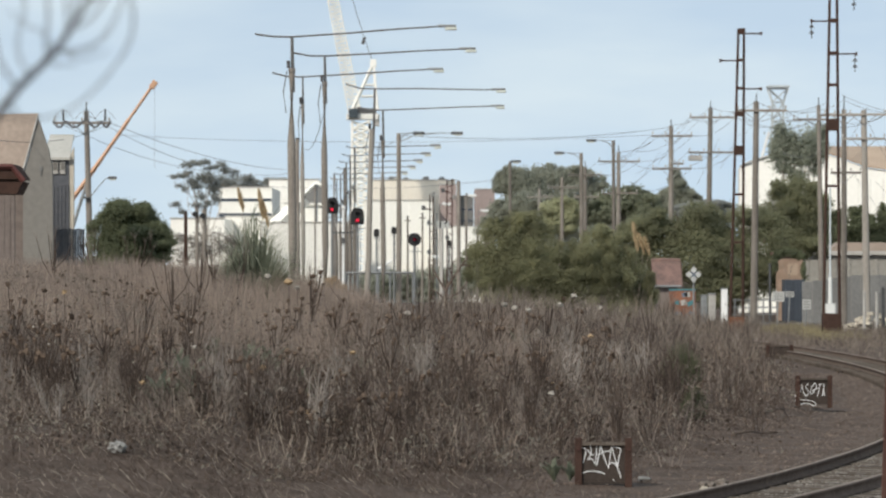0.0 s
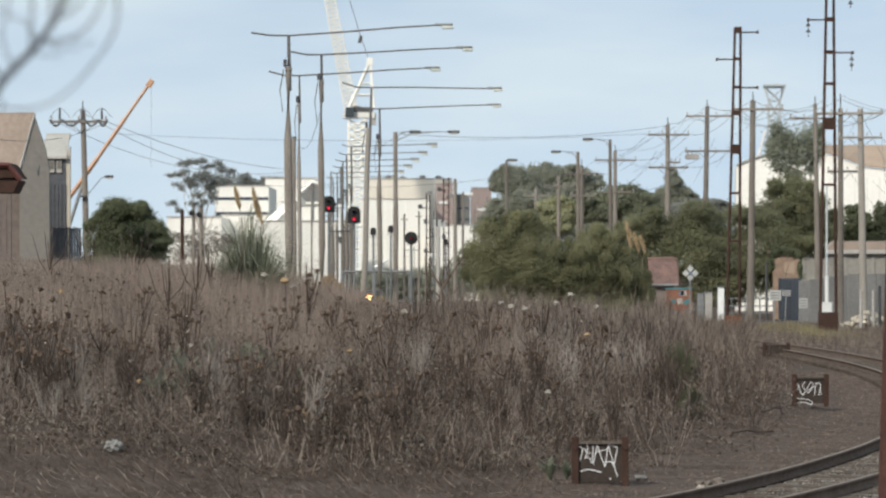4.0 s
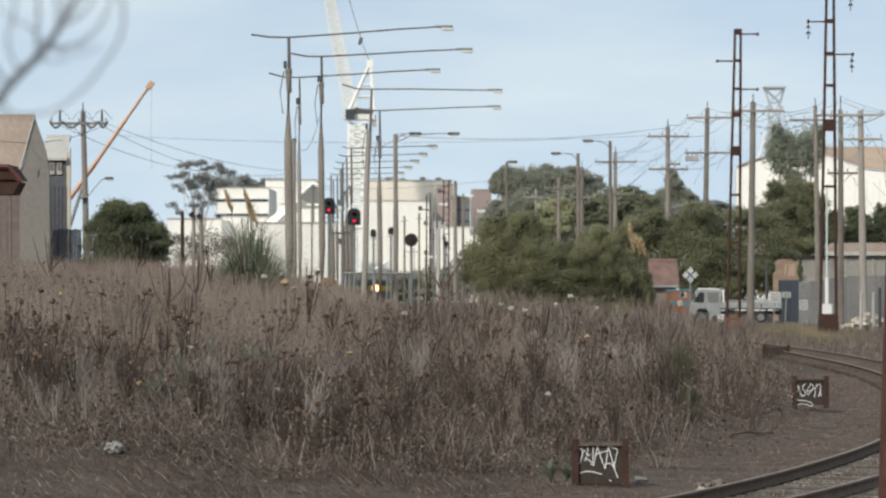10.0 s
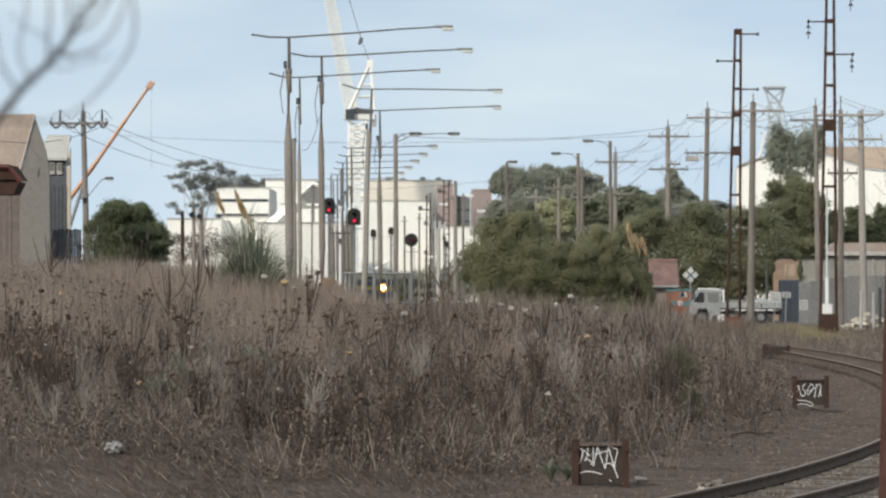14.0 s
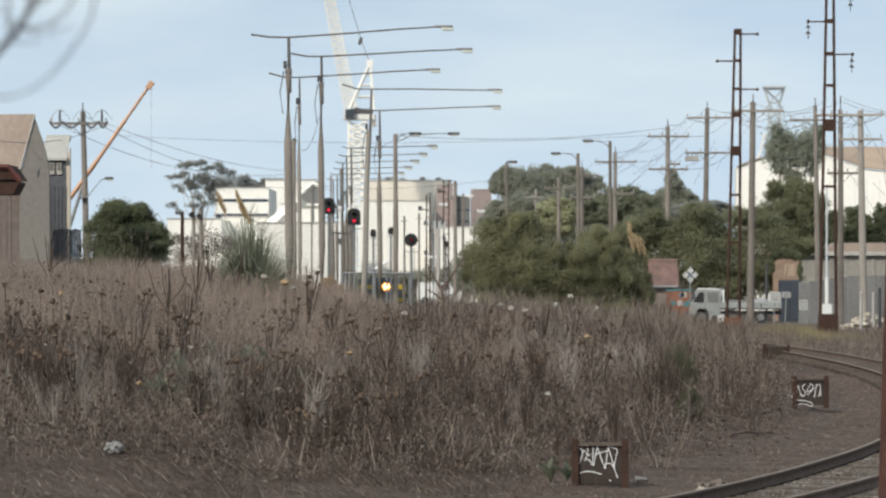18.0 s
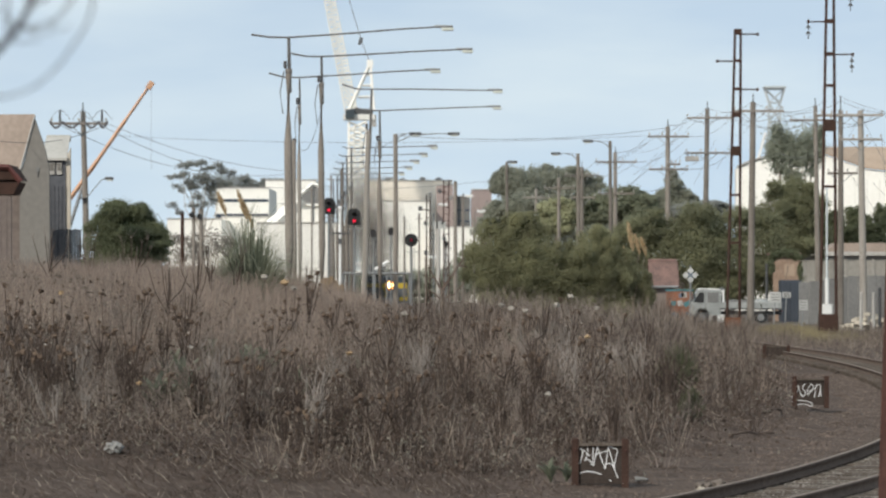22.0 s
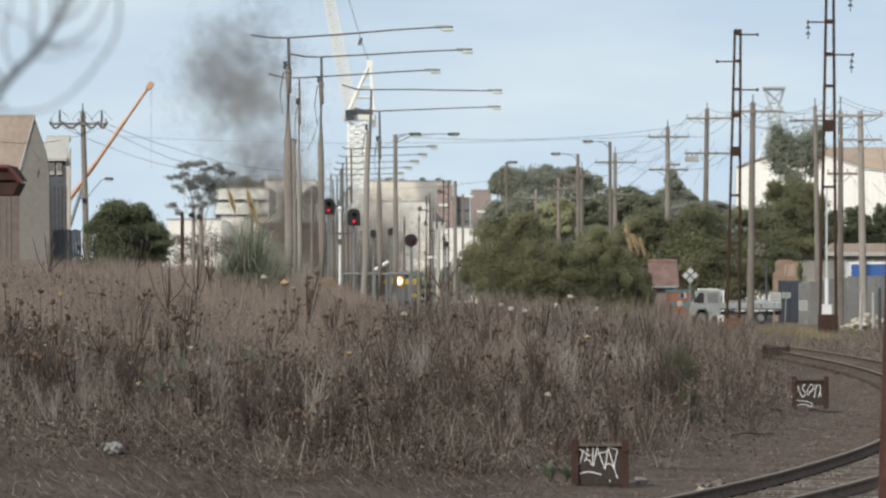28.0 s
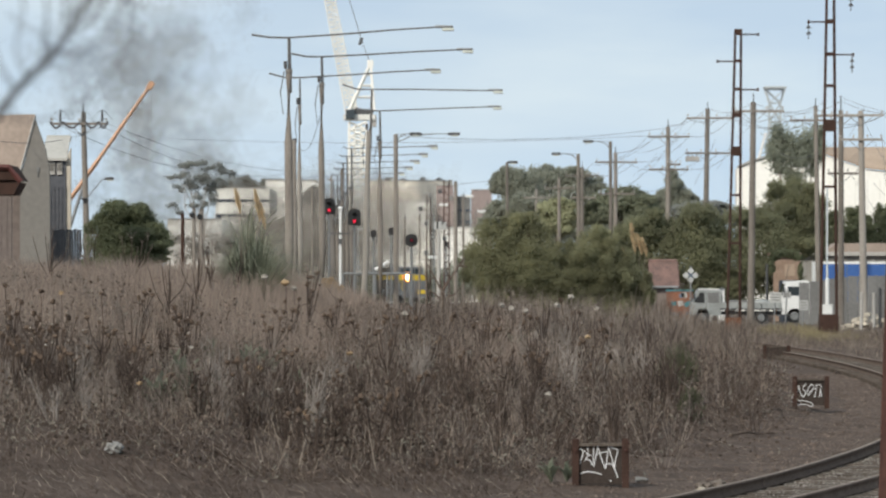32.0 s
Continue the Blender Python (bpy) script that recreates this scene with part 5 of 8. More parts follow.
    part("window_board", box(B(), (0.237, -0.17, 3.579), (0.7, 0.04, 0.8), bevel=0.01), M_ROOFTAN, hut, "boarded window")
    co = thing("container", (23.887, 271, 0), "slate blue steel shipping container behind the signs", "container")
    w, zt = 1.394, 2.881
    part("body", box(B(), (0, 1.2, zt / 2), (w, 2.3, zt), bevel=0.03), M_BLUEBIN, co)
    for i in range(6):
        part("corrugation", box(B(), (-w / 2 + w * (i + 0.5) / 6, 0.02, zt / 2), (0.12, 0.06, zt - 0.3)), M_BLUEBIN, co)
    bk = thing("steel_post", (22.43, 274, 0), "slim dark steel post beside the brick hut", "post")
    part("shaft", rod(B(), (0, 0, 0), (0, 0, 3.891), 0.10, 0.09, 10), M_DARKSTEEL, bk)
    part("cap", rod(B(), (0, 0, 3.891), (0, 0, 4.0), 0.12, 0.05, 10), M_DARKSTEEL, bk)
    # tiled house behind the bush and painted walls in front
    gable_house("house", (15.75, 272, 0), 3.6, 1.35, 2.613, 4.061, M_BROWNWALL, M_TILE, "small house with a pink terracotta tiled roof", rz=90, over=0.3)
    ow = thing("painted_wall", (16.039, 268.6, 0), "low wall painted in faded orange with teal patches", "wall")
    part("wall", box(B(), (0, 0, 2.157 / 2), (1.765, 0.25, 2.157)), M_ORANGEPAINT, ow)
    part("coping", box(B(), (0, 0, 2.195), (1.842, 0.35, 0.1)), M_PAINTTEAL, ow, "teal painted coping")
    rg = random.Random(3)
    for i in range(7):
        part("paint_patch", box(B(), (rg.uniform(-0.75, 0.75), -0.13, rg.uniform(0.5, 2.0)), (rg.uniform(0.2, 0.6), 0.012, rg.uniform(0.15, 0.4)), ry=rg.uniform(-25, 25)), rg.choice([M_PAINTTEAL, M_CONCRETE, M_TILE, M_SIGNBLUE]), ow)
    # crossing cabinets and a rail fence by the road
    for px, py, w, d, lab, m in ((1240, 548, 12, 247, "pale green relay cabinet beside the crossing", M_GALV), (1254, 545, 14, 248, "weathered grey relay cabinet beside the crossing", M_CONCRETE), (1276, 535, 12, 247, "white relay cabinet beside the crossing", M_WHITEPAINT)):
        c = thing("relay_cabinet", ((px - 784) * 268 / 7000, 268.0, 0), lab, "cabinet", "relay cabinets")
        z = 3.5 + (480 - py + 20) * d / 7000
        part("body", box(B(), (0, 0, z / 2), (w * d / 7000, 0.5, z), bevel=0.02), m, c)
        part("lid", box(B(), (0, 0, z + 0.03), (w * d / 7000 + 0.08, 0.6, 0.07), bevel=0.01), M_GALV, c)
        part("door_handle", box(B(), (0.08, -0.27, z * 0.55), (0.03, 0.04, 0.14)), M_DARKSTEEL, c)
    rf = thing("rail_fence", (20.168, 268.4, 0), "grey tube rail fence behind the road", "fence")
    for z in (0.55, 1.0, 1.5):
        part("rail", rod(B(), (-1.534, 0, z), (2.302, 0, z), 0.04), M_GALV, rf)
    for i in range(5):
        x = -1.534 + i * 0.959
        part("post", rod(B(), (x, 0, 0), (x, 0, 1.6), 0.045), M_GALV, rf)
    # heap of pale rubble and steel at the foot of the big pole
    rng = random.Random(12)
    hp = thing("rubble_heap", (24.882, 231, 0), "heap of broken pale concrete and scrap by the track", "rubble")
    for i in range(70):
        x, y = rng.uniform(-1.6, 1.3), rng.uniform(-0.8, 0.8)
        h = max(0.05, 1.25 - abs(x) * 0.6 - abs(y) * 0.4)
        part("lump", box(B(), (x, y, rng.uniform(0.05, h)), (rng.uniform(0.12, 0.4), rng.uniform(0.12, 0.35), rng.uniform(0.08, 0.25)), rz=rng.uniform(0, 180), rx=rng.uniform(-25, 25), bevel=0.02), M_RUBBLE, hp)
    for px, top, m in ((1546, 520, M_CONCRETE), (1524, 520, M_CONCRETE), (1557, 512, M_DARKSTEEL)):
        b = thing("bollard", ((px - 784) * 229 / 7000, 229, 0), "short trackside bollard by the rubble", "bollard", "bollards")
        part("post", rod(B(), (0, 0, 0), (0, 0, 3.5 + (480 - top) * 229 / 7000), 0.10, 0.09), m, b)
        part("cap", rod(B(), (0, 0, 3.5 + (480 - top) * 229 / 7000), (0, 0, 3.6 + (480 - top) * 229 / 7000), 0.11, 0.03), m, b)


right_side()


# ---------------------------------------------------------------- cranes
def lattice(bm, a, b, w0, w1, bays, r, crossed=False):
    """Four chords with zigzag or crossed lacing from a to b."""
    a, b = Vector(a), Vector(b)
    q = (b - a).to_track_quat('Z', 'Y')
    pt = lambda i, sx, sy: a.lerp(b, i / bays) + q @ Vector((sx * (w0 + (w1 - w0) * i / bays) / 2, sy * (w0 + (w1 - w0) * i / bays) / 2, 0))
    for sx, sy in ((-1, -1), (1, -1), (1, 1), (-1, 1)):
        tube(bm, [pt(0, sx, sy), pt(bays, sx, sy)], r, r, 4)
    cs = ((-1, -1), (1, -1), (1, 1), (-1, 1))
    for i in range(bays):
        for k in range(4):
            c0, c1 = cs[k], cs[(k + 1) % 4]
            if i % 2:
                c0, c1 = c1, c0
            tube(bm, [pt(i, *c0), pt(i + 1, *c1)], r * 0.6, r * 0.6, 4)
            if crossed:
                tube(bm, [pt(i, *c1), pt(i + 1, *c0)], r * 0.6, r * 0.6, 4)
            tube(bm, [pt(i, *c0), pt(i, *c1)], r * 0.5, r * 0.5, 4)
    return bm


def tower_crane():
    d = 620
    th = thing("tower_crane", (-13.374, 620, -4), "white luffing tower crane with a steep lattice jib", "crane")
    L = lambda px, py, y=0.0: ((px - 633) * d / 7000, y, 3.5 + (480 - py) * d / 7000 + 4)
    part("tower_mast", lattice(B(), (0, 0, 0), L(633, 216), 2.9, 2.7, 27, 0.25, True), M_CRANEWHITE, th)
    part("slewing_platform", box(B(), L(636, 208), (5.0, 3.2, 0.9), bevel=0.1), M_CRANEWHITE, th)
    part("machinery_deck", box(B(), L(640, 199), (3.6, 2.6, 1.0), bevel=0.08), M_DARKSTEEL, th, "dark machinery house")
    part("cab", box(B(), L(620, 203, -1.8), (1.4, 1.4, 1.5), bevel=0.12), M_GLASS, th)
    part("counterweight", box(B(), L(660, 214), (1.0, 2.4, 1.8), bevel=0.05), M_CONCRETE, th)
    a = B()
    for y in (-1.0, 1.0):
        tube(a, [L(617, 198, y), L(654, 115, y * 0.3)], 0.28, 0.26, 4)
        tube(a, [L(662, 196, y), L(656, 115, y * 0.3)], 0.28, 0.26, 4)
        for k in (0.3, 0.55, 0.8):
            p, q = Vector(L(625, 196, y)).lerp(Vector(L(654, 115, y * 0.3)), k), Vector(L(662, 196, y)).lerp(Vector(L(656, 115, y * 0.3)), k)
            tube(a, [p, q], 0.16, 0.16, 4)
    part("a_frame", a, M_CRANEWHITE, th)
    part("frame_head", box(B(), L(655, 113), (1.0, 1.2, 1.2), bevel=0.1), M_CRANEWHITE, th)
    part("jib", lattice(B(), L(622, 198), L(572, -60), 1.9, 1.5, 40, 0.105), M_CRANEWHITE, th)
    part("luffing_rope", tube(B(), [L(655, 113), L(640, 72), L(600, -60)], 0.05, 0.05, 4), M_WIRE, th)
    part("pulley_block", box(B(), L(638, 73), (0.5, 0.4, 1.2), ry=18, bevel=0.1), M_DARKSTEEL, th)
    part("jib_foot", box(B(), L(625, 193), (1.2, 1.6, 1.6), bevel=0.2), M_CRANEWHITE, th)


tower_crane()


def mobile_crane():
    d = 420
    th = thing("mobile_crane", (-39.96, 420, 0), "orange telescopic mobile crane with its boom raised", "crane")
    L = lambda px, py, y=0.0: ((px - 118) * d / 7000, y, 3.5 + (480 - py) * d / 7000)
    part("carrier", box(B(), (0, 0, 1.5), (8, 2.6, 1.6), bevel=0.15), M_CRANEORANGE, th)
    for i in range(4):
        part("wheel", rod(B(), (-3 + i * 2, -1.4, 0.6), (-3 + i * 2, -0.9, 0.6), 0.6, n=16), M_TYRE, th)
    part("cab", box(B(), (-2.4, -0.3, 3.0), (2.0, 1.6, 1.6), bevel=0.2), M_CRANEORANGE, th)
    secs = [((104, 380), (172, 285), 0.24), ((170, 288), (222, 213), 0.20), ((220, 216), (264, 153), 0.155)]
    for (a, b, w) in secs:
        part("boom_section", tube(B(), [L(*a), L(*b)], w, w, 4), M_CRANEORANGE, th)
    part("boom_head", box(B(), L(266, 151), (0.9, 0.7, 0.6), ry=-55, bevel=0.08), M_CRANEORANGE, th)
    part("hoist_rope", rod(B(), L(268, 154), L(268, 300), 0.012), M_WIRE, th)
    part("luffing_ram", rod(B(), L(118, 420), L(150, 318), 0.18), M_GALV, th)


mobile_crane()


# ---------------------------------------------------------------- trees
def px_lumps(base_px, d, items, base_z=0.0, rag=5):
    """Lumps given as bearings and heights seen from the camera's spot, scaled to distance d."""
    k = d / 7000
    rng = random.Random(base_px * 7 + d)
    out = []
    for x, y, rx, ry, dy in items:
        out.append(((x - base_px) * k, dy, 3.5 + (480 - y) * k - base_z, rx * k * 0.86, max(rx, ry) * k * 0.75, ry * k * 0.86))
        for _ in range(rag):
            a, q = rng.uniform(0, 6.28), rng.uniform(0.22, 0.42)
            out.append(((x + math.cos(a) * rx * 0.85 - base_px) * k, dy - rng.uniform(-0.3, 0.8) * rx * k, 3.5 + (480 - y + math.sin(a) * ry * 0.85) * k - base_z, rx * q * k, rx * q * k, ry * q * k))
    return out


def broom_bush(seed, at, s):
    """A soft bush of many thin upright strands that fan out from the root."""
    th = thing("broom_bush", at, "soft olive green broom bush at the edge of the weeds", "bush", "broom bushes")
    rng = np.random.default_rng(int(seed))
    for nm, n, m in (("green_growth", 900, LEAF_BROOM), ("dry_growth", 260, M_GREYWEED)):
        a = rng.uniform(0, 6.28, n)
        r = np.sqrt(rng.uniform(0, 1, n)) * s
        b = np.stack([np.cos(a) * r * 0.5, np.sin(a) * r * 0.4, np.zeros(n) - 0.03], 1)
        h = s * rng.uniform(1.2, 3.0, n) * (1.15 - 0.6 * (r / s) ** 2)
        t = b + np.stack([np.cos(a) * r * 0.8 + rng.normal(0, 0.12, n) * s, np.sin(a) * r * 0.5, h], 1)
        bend = rng.normal(0, 0.05, (n, 3)) * s
        v, f = stalks(b, t, rng.uniform(0.004, 0.009, n), bend, rng)
        tagged(raw(nm, v, f, m, th), kind="stuff")


def trees():
    # big wattle bush on the bank
    b = px_lumps(985, 150, [(842, 470, 24, 40, 0.2), (868, 440, 34, 40, 0), (905, 415, 30, 34, 0.3), (932, 408, 30, 30, -0.2), (958, 432, 34, 32, 0.2), (895, 468, 50, 46, -0.5), (945, 475, 46, 46, -0.7), (990, 478, 30, 38, 0.3), (1020, 462, 28, 36, 0.5), (1050, 434, 28, 32, 0.4), (1074, 440, 26, 30, 0.6)] +
                 [(1040, 480, 40, 42, -0.3), (1095, 472, 30, 36, 0.2), (1122, 492, 28, 34, 0.4), (1080, 515, 40, 38, -0.4), (1010, 515, 50, 34, -0.6), (950, 515, 55, 30, -0.6), (890, 512, 45, 30, 0), (1120, 535, 30, 36, 0.3), (1095, 560, 24, 30, 0), (1146, 520, 14, 28, 0.2), (868, 400, 12, 14, 0), (930, 384, 12, 10, 0), (1060, 412, 14, 12, 0.4)], 0.7, rag=9)
    tree("wattle_bush", (4.307, 150, 0.7), b, LEAF_BUSH, M_BARK, "broad olive green wattle bush growing on the weedy bank", "bush", n=190000, size=0.040, trunk=0.12, seed=3, hollow=0.45, fuzz=0.22)
    # round dark shrub by the sheds
    b = px_lumps(222, 195, [(222, 410, 62, 46, 0), (185, 425, 40, 38, -0.4), (262, 425, 40, 36, -0.4), (222, 385, 40, 30, 0.3), (195, 390, 30, 28, 0), (250, 392, 32, 26, 0.2), (222, 440, 78, 34, -0.6), (222, 470, 80, 26, -0.4)], 0.5)
    tree("shrub", (-15.656, 195, 0.5), b, LEAF_DARK, M_BARK, "dense dark green rounded shrub beside the sheds", "bush", n=70000, size=0.072, trunk=0.16, seed=5, hollow=0.45)
    # open gum in front of the far mill
    b = px_lumps(360, 350, [(325, 294, 10, 4, 0), (340, 290, 13, 4, 0), (357, 288, 10, 4, 0.3), (374, 297, 9, 3, 0.3), (385, 291, 6, 4, 0.3), (391, 301, 7, 6, 0.4), (325, 308, 9, 4, 0.5), (315, 313, 7, 3, 0.5), (303, 314, 6, 3, 0), (337, 322, 9, 7, 0), (358, 313, 12, 6, -0.4), (366, 321, 11, 6, -0.2), (344, 331, 9, 5, 0), (314, 330, 6, 3, 0), (323, 337, 6, 4, 0)] +
                 [(388, 322, 11, 8, 0.3), (372, 337, 10, 8, 0.3), (348, 348, 8, 5, 0.2), (376, 352, 7, 8, 0), (305, 363, 7, 4, 0), (316, 375, 4, 5, 0), (342, 364, 9, 3, 0), (360, 362, 7, 5, 0), (407, 308, 9, 6, 0.3), (362, 300, 5, 3, 0)], 0, rag=3)
    tree("gum_tree", (-21.2, 350, 0), b, LEAF_GUM, M_GUMBARK, "open grey gum tree with layered leaf clumps", "tree", n=7000, size=0.115, trunk=0.085, seed=8, hollow=0.0, fuzz=0.75, forks=(0.0, 0, 6.0))
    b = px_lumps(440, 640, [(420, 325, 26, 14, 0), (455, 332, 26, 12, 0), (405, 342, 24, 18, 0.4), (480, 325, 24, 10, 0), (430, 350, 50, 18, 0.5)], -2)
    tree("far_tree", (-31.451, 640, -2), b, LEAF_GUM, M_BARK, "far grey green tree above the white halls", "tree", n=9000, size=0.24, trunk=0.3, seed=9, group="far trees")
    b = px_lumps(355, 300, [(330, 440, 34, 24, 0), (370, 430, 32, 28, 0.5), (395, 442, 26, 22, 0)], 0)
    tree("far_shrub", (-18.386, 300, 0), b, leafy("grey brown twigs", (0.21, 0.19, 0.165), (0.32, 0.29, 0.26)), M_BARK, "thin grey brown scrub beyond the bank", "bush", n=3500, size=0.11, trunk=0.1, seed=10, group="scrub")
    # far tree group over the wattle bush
    # haze over these trees is put into their leaf colours
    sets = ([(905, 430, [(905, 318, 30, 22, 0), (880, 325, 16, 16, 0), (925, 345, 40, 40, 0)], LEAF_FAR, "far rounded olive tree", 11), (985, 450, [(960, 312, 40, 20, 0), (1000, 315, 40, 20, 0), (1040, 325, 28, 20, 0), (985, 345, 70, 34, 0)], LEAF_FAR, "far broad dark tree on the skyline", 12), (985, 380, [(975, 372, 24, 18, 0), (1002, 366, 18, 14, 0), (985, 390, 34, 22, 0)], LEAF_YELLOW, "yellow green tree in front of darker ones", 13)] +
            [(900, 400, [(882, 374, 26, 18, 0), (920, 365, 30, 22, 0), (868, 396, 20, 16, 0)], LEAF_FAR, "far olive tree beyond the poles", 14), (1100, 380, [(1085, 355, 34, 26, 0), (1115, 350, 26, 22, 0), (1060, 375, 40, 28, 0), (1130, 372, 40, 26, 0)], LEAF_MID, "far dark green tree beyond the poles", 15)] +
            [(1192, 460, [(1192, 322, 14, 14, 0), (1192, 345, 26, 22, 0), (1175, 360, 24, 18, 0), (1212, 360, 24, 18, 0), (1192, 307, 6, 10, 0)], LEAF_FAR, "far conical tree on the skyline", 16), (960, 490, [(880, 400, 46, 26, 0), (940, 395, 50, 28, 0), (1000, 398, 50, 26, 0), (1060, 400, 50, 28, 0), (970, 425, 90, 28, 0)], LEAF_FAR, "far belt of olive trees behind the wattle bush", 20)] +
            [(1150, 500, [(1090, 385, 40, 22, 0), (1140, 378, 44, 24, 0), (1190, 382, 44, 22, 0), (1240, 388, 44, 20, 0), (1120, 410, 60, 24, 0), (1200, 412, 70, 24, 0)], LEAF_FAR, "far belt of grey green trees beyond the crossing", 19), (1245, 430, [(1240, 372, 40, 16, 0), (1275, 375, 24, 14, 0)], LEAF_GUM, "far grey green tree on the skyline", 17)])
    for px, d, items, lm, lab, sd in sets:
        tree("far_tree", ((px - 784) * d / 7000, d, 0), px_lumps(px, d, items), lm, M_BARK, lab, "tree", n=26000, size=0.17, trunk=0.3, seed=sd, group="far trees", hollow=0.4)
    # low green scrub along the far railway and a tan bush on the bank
    # LEAF_FAR gives this scrub its haze by colour as well
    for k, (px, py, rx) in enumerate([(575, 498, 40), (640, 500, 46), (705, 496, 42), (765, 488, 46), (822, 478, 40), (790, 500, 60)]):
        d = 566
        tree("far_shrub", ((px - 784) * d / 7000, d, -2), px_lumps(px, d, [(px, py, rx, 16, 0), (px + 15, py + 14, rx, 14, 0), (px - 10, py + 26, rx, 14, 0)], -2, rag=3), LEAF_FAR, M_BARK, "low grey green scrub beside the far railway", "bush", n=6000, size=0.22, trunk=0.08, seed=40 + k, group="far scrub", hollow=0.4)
    for k, (px, py, rx) in enumerate([(850, 478, 40), (905, 470, 46), (965, 474, 46), (1025, 470, 46), (1085, 474, 46), (1140, 478, 40)]):
        tree("far_shrub", ((px - 784) * 0.058, 406, 0), px_lumps(px, 406, [(px, py, rx, 26, 0), (px + 14, py + 22, rx, 18, 0), (px - 12, py - 18, rx * 0.8, 16, 0)], 0, rag=3), LEAF_MID, M_BARK, "dense green scrub beyond the wattle bush", "bush", n=9000, size=0.16, trunk=0.08, seed=70 + k, group="green scrub", hollow=0.3)
    tan = leafy("dry tan leaves", (0.33, 0.23, 0.13), (0.5, 0.37, 0.22))
    tree("dry_bush", (-4.264, 150, 1.0), px_lumps(585, 150, [(585, 508, 15, 16, 0), (570, 515, 10, 12, 0), (600, 516, 10, 12, 0)], 1.0, rag=2), tan, M_BARK, "dry tan bush beyond the crest", "bush", n=2500, size=0.06, trunk=0.03, seed=48)
    # dark trees behind the crossing
    b = px_lumps(1290, 282, [(1150, 405, 42, 32, 0), (1125, 425, 40, 34, 0.4), (1150, 455, 46, 36, 0.5), (1105, 450, 36, 40, 0.8), (1190, 420, 50, 40, 0), (1230, 410, 55, 42, 0), (1280, 415, 58, 48, 0.6), (1225, 460, 70, 40, -0.5), (1300, 470, 70, 42, 0), (1345, 430, 50, 50, 0), (1320, 500, 60, 42, 0.5), (1250, 505, 60, 36, 0), (1370, 480, 50, 40, 0.8)], 0)
    tree("cypress_clump", (20.385, 282, 0), b, LEAF_CYPRESS, M_BARK, "dense dark green cypress behind the level crossing", "tree", n=95000, size=0.10, trunk=0.35, seed=21, hollow=0.35)
    b = px_lumps(1400, 288, [(1400, 345, 42, 36, 0), (1365, 385, 40, 34, 0), (1420, 385, 46, 40, 0), (1390, 425, 52, 34, 0), (1440, 420, 28, 38, 0.4), (1340, 395, 30, 26, 0)], 0)
    tree("cypress", (25.344, 288, 0), b, LEAF_CYPRESS, M_BARK, "tall dark green cypress behind the fence", "tree", n=60000, size=0.10, trunk=0.35, seed=22, hollow=0.35)
    b = px_lumps(1405, 300, [(1382, 245, 20, 22, 0), (1372, 275, 18, 18, 0), (1398, 268, 18, 22, 0.4), (1425, 250, 18, 24, 0), (1440, 268, 14, 18, 0), (1412, 286, 12, 8, 0), (1445, 235, 10, 14, 0), (1380, 298, 14, 10, 0), (1436, 300, 10, 12, 0), (1402, 312, 16, 12, 0), (1366, 262, 10, 14, 0), (1452, 262, 8, 22, 0), (1424, 276, 16, 16, -0.4)], 0, rag=3)
    tree("gum_tree", (26.614, 300, 0), b, LEAF_GUMGREEN, M_GUMBARK, "tall grey green gum tree above the cypress", "tree", n=17000, size=0.115, trunk=0.18, seed=23, hollow=0.05, fuzz=0.5, forks=(0, 0, 5.0))
    b = px_lumps(1520, 312, [(1474, 400, 22, 22, 0), (1515, 390, 22, 24, 0), (1562, 386, 20, 26, 0), (1490, 425, 40, 24, 0), (1540, 422, 44, 26, 0), (1450, 425, 24, 22, 0)], 0)
    tree("garden_tree", (32.805, 312, 0), b, LEAF_DARK, M_BARK, "bushy green tree above the works roof", "tree", n=16000, size=0.15, trunk=0.2, seed=24, hollow=0.35)
    tree("ivy_clump", (23.76, 274, 0), px_lumps(1391, 274, [(1372, 452, 12, 8, 0), (1392, 448, 14, 8, 0), (1410, 453, 10, 9, 0), (1366, 470, 6, 14, 0), (1416, 480, 5, 16, 0)], rag=2), LEAF_DARK, M_BARK, "dark ivy growing over the eaves of the brick hut", "ivy", n=3000, size=0.09, trunk=0.04, seed=61)
    # small green broom at the edge of the bank
    for px, py, d, s in ((1200, 660, 92, 34), (1105, 560, 130, 24), (1222, 700, 84, 20), (1178, 640, 95, 22)):
        k = d / 7000
        x = (px - 784) * k
        z0 = float(gz(x, d))
        broom_bush(px, (x, d, z0), s * k)


trees()


# ---------------------------------------------------------------- weeds on the bank
def weed_spots(n, y0, y1, rng, clump=0.6, right=1.5, left=6.0):
    """Random spots on the bank within the wedge that the lens takes in, denser in clumps."""
    y = np.sqrt(rng.uniform(y0 ** 2, y1 ** 2, n * 3))
    x = rng.uniform(-0.118, 0.118, n * 3) * y
    u = rail_x(y) - x
    edge = right + 1.1 * np.sin(y * 0.9) + 0.6 * np.sin(y * 2.3 + 1)
    dens = np.clip((u - edge) / 2.2, 0, 1)
    ph = rng.uniform(0, 6.28, 3)
    pat = 0.5 + 0.5 * np.sin(x * 1.9 + y * 0.35 + 1.7 * np.sin(y * 0.5 + ph[0]) + ph[1]) * np.sin(y * 0.62 - x * 1.2 + ph[2])
    pat = np.clip(pat * 1.8 - 0.4, 0, 1)
    keep = rng.uniform(0, 1, n * 3) < dens * (1 - clump + clump * pat)
    return x[keep][:n], y[keep][:n]


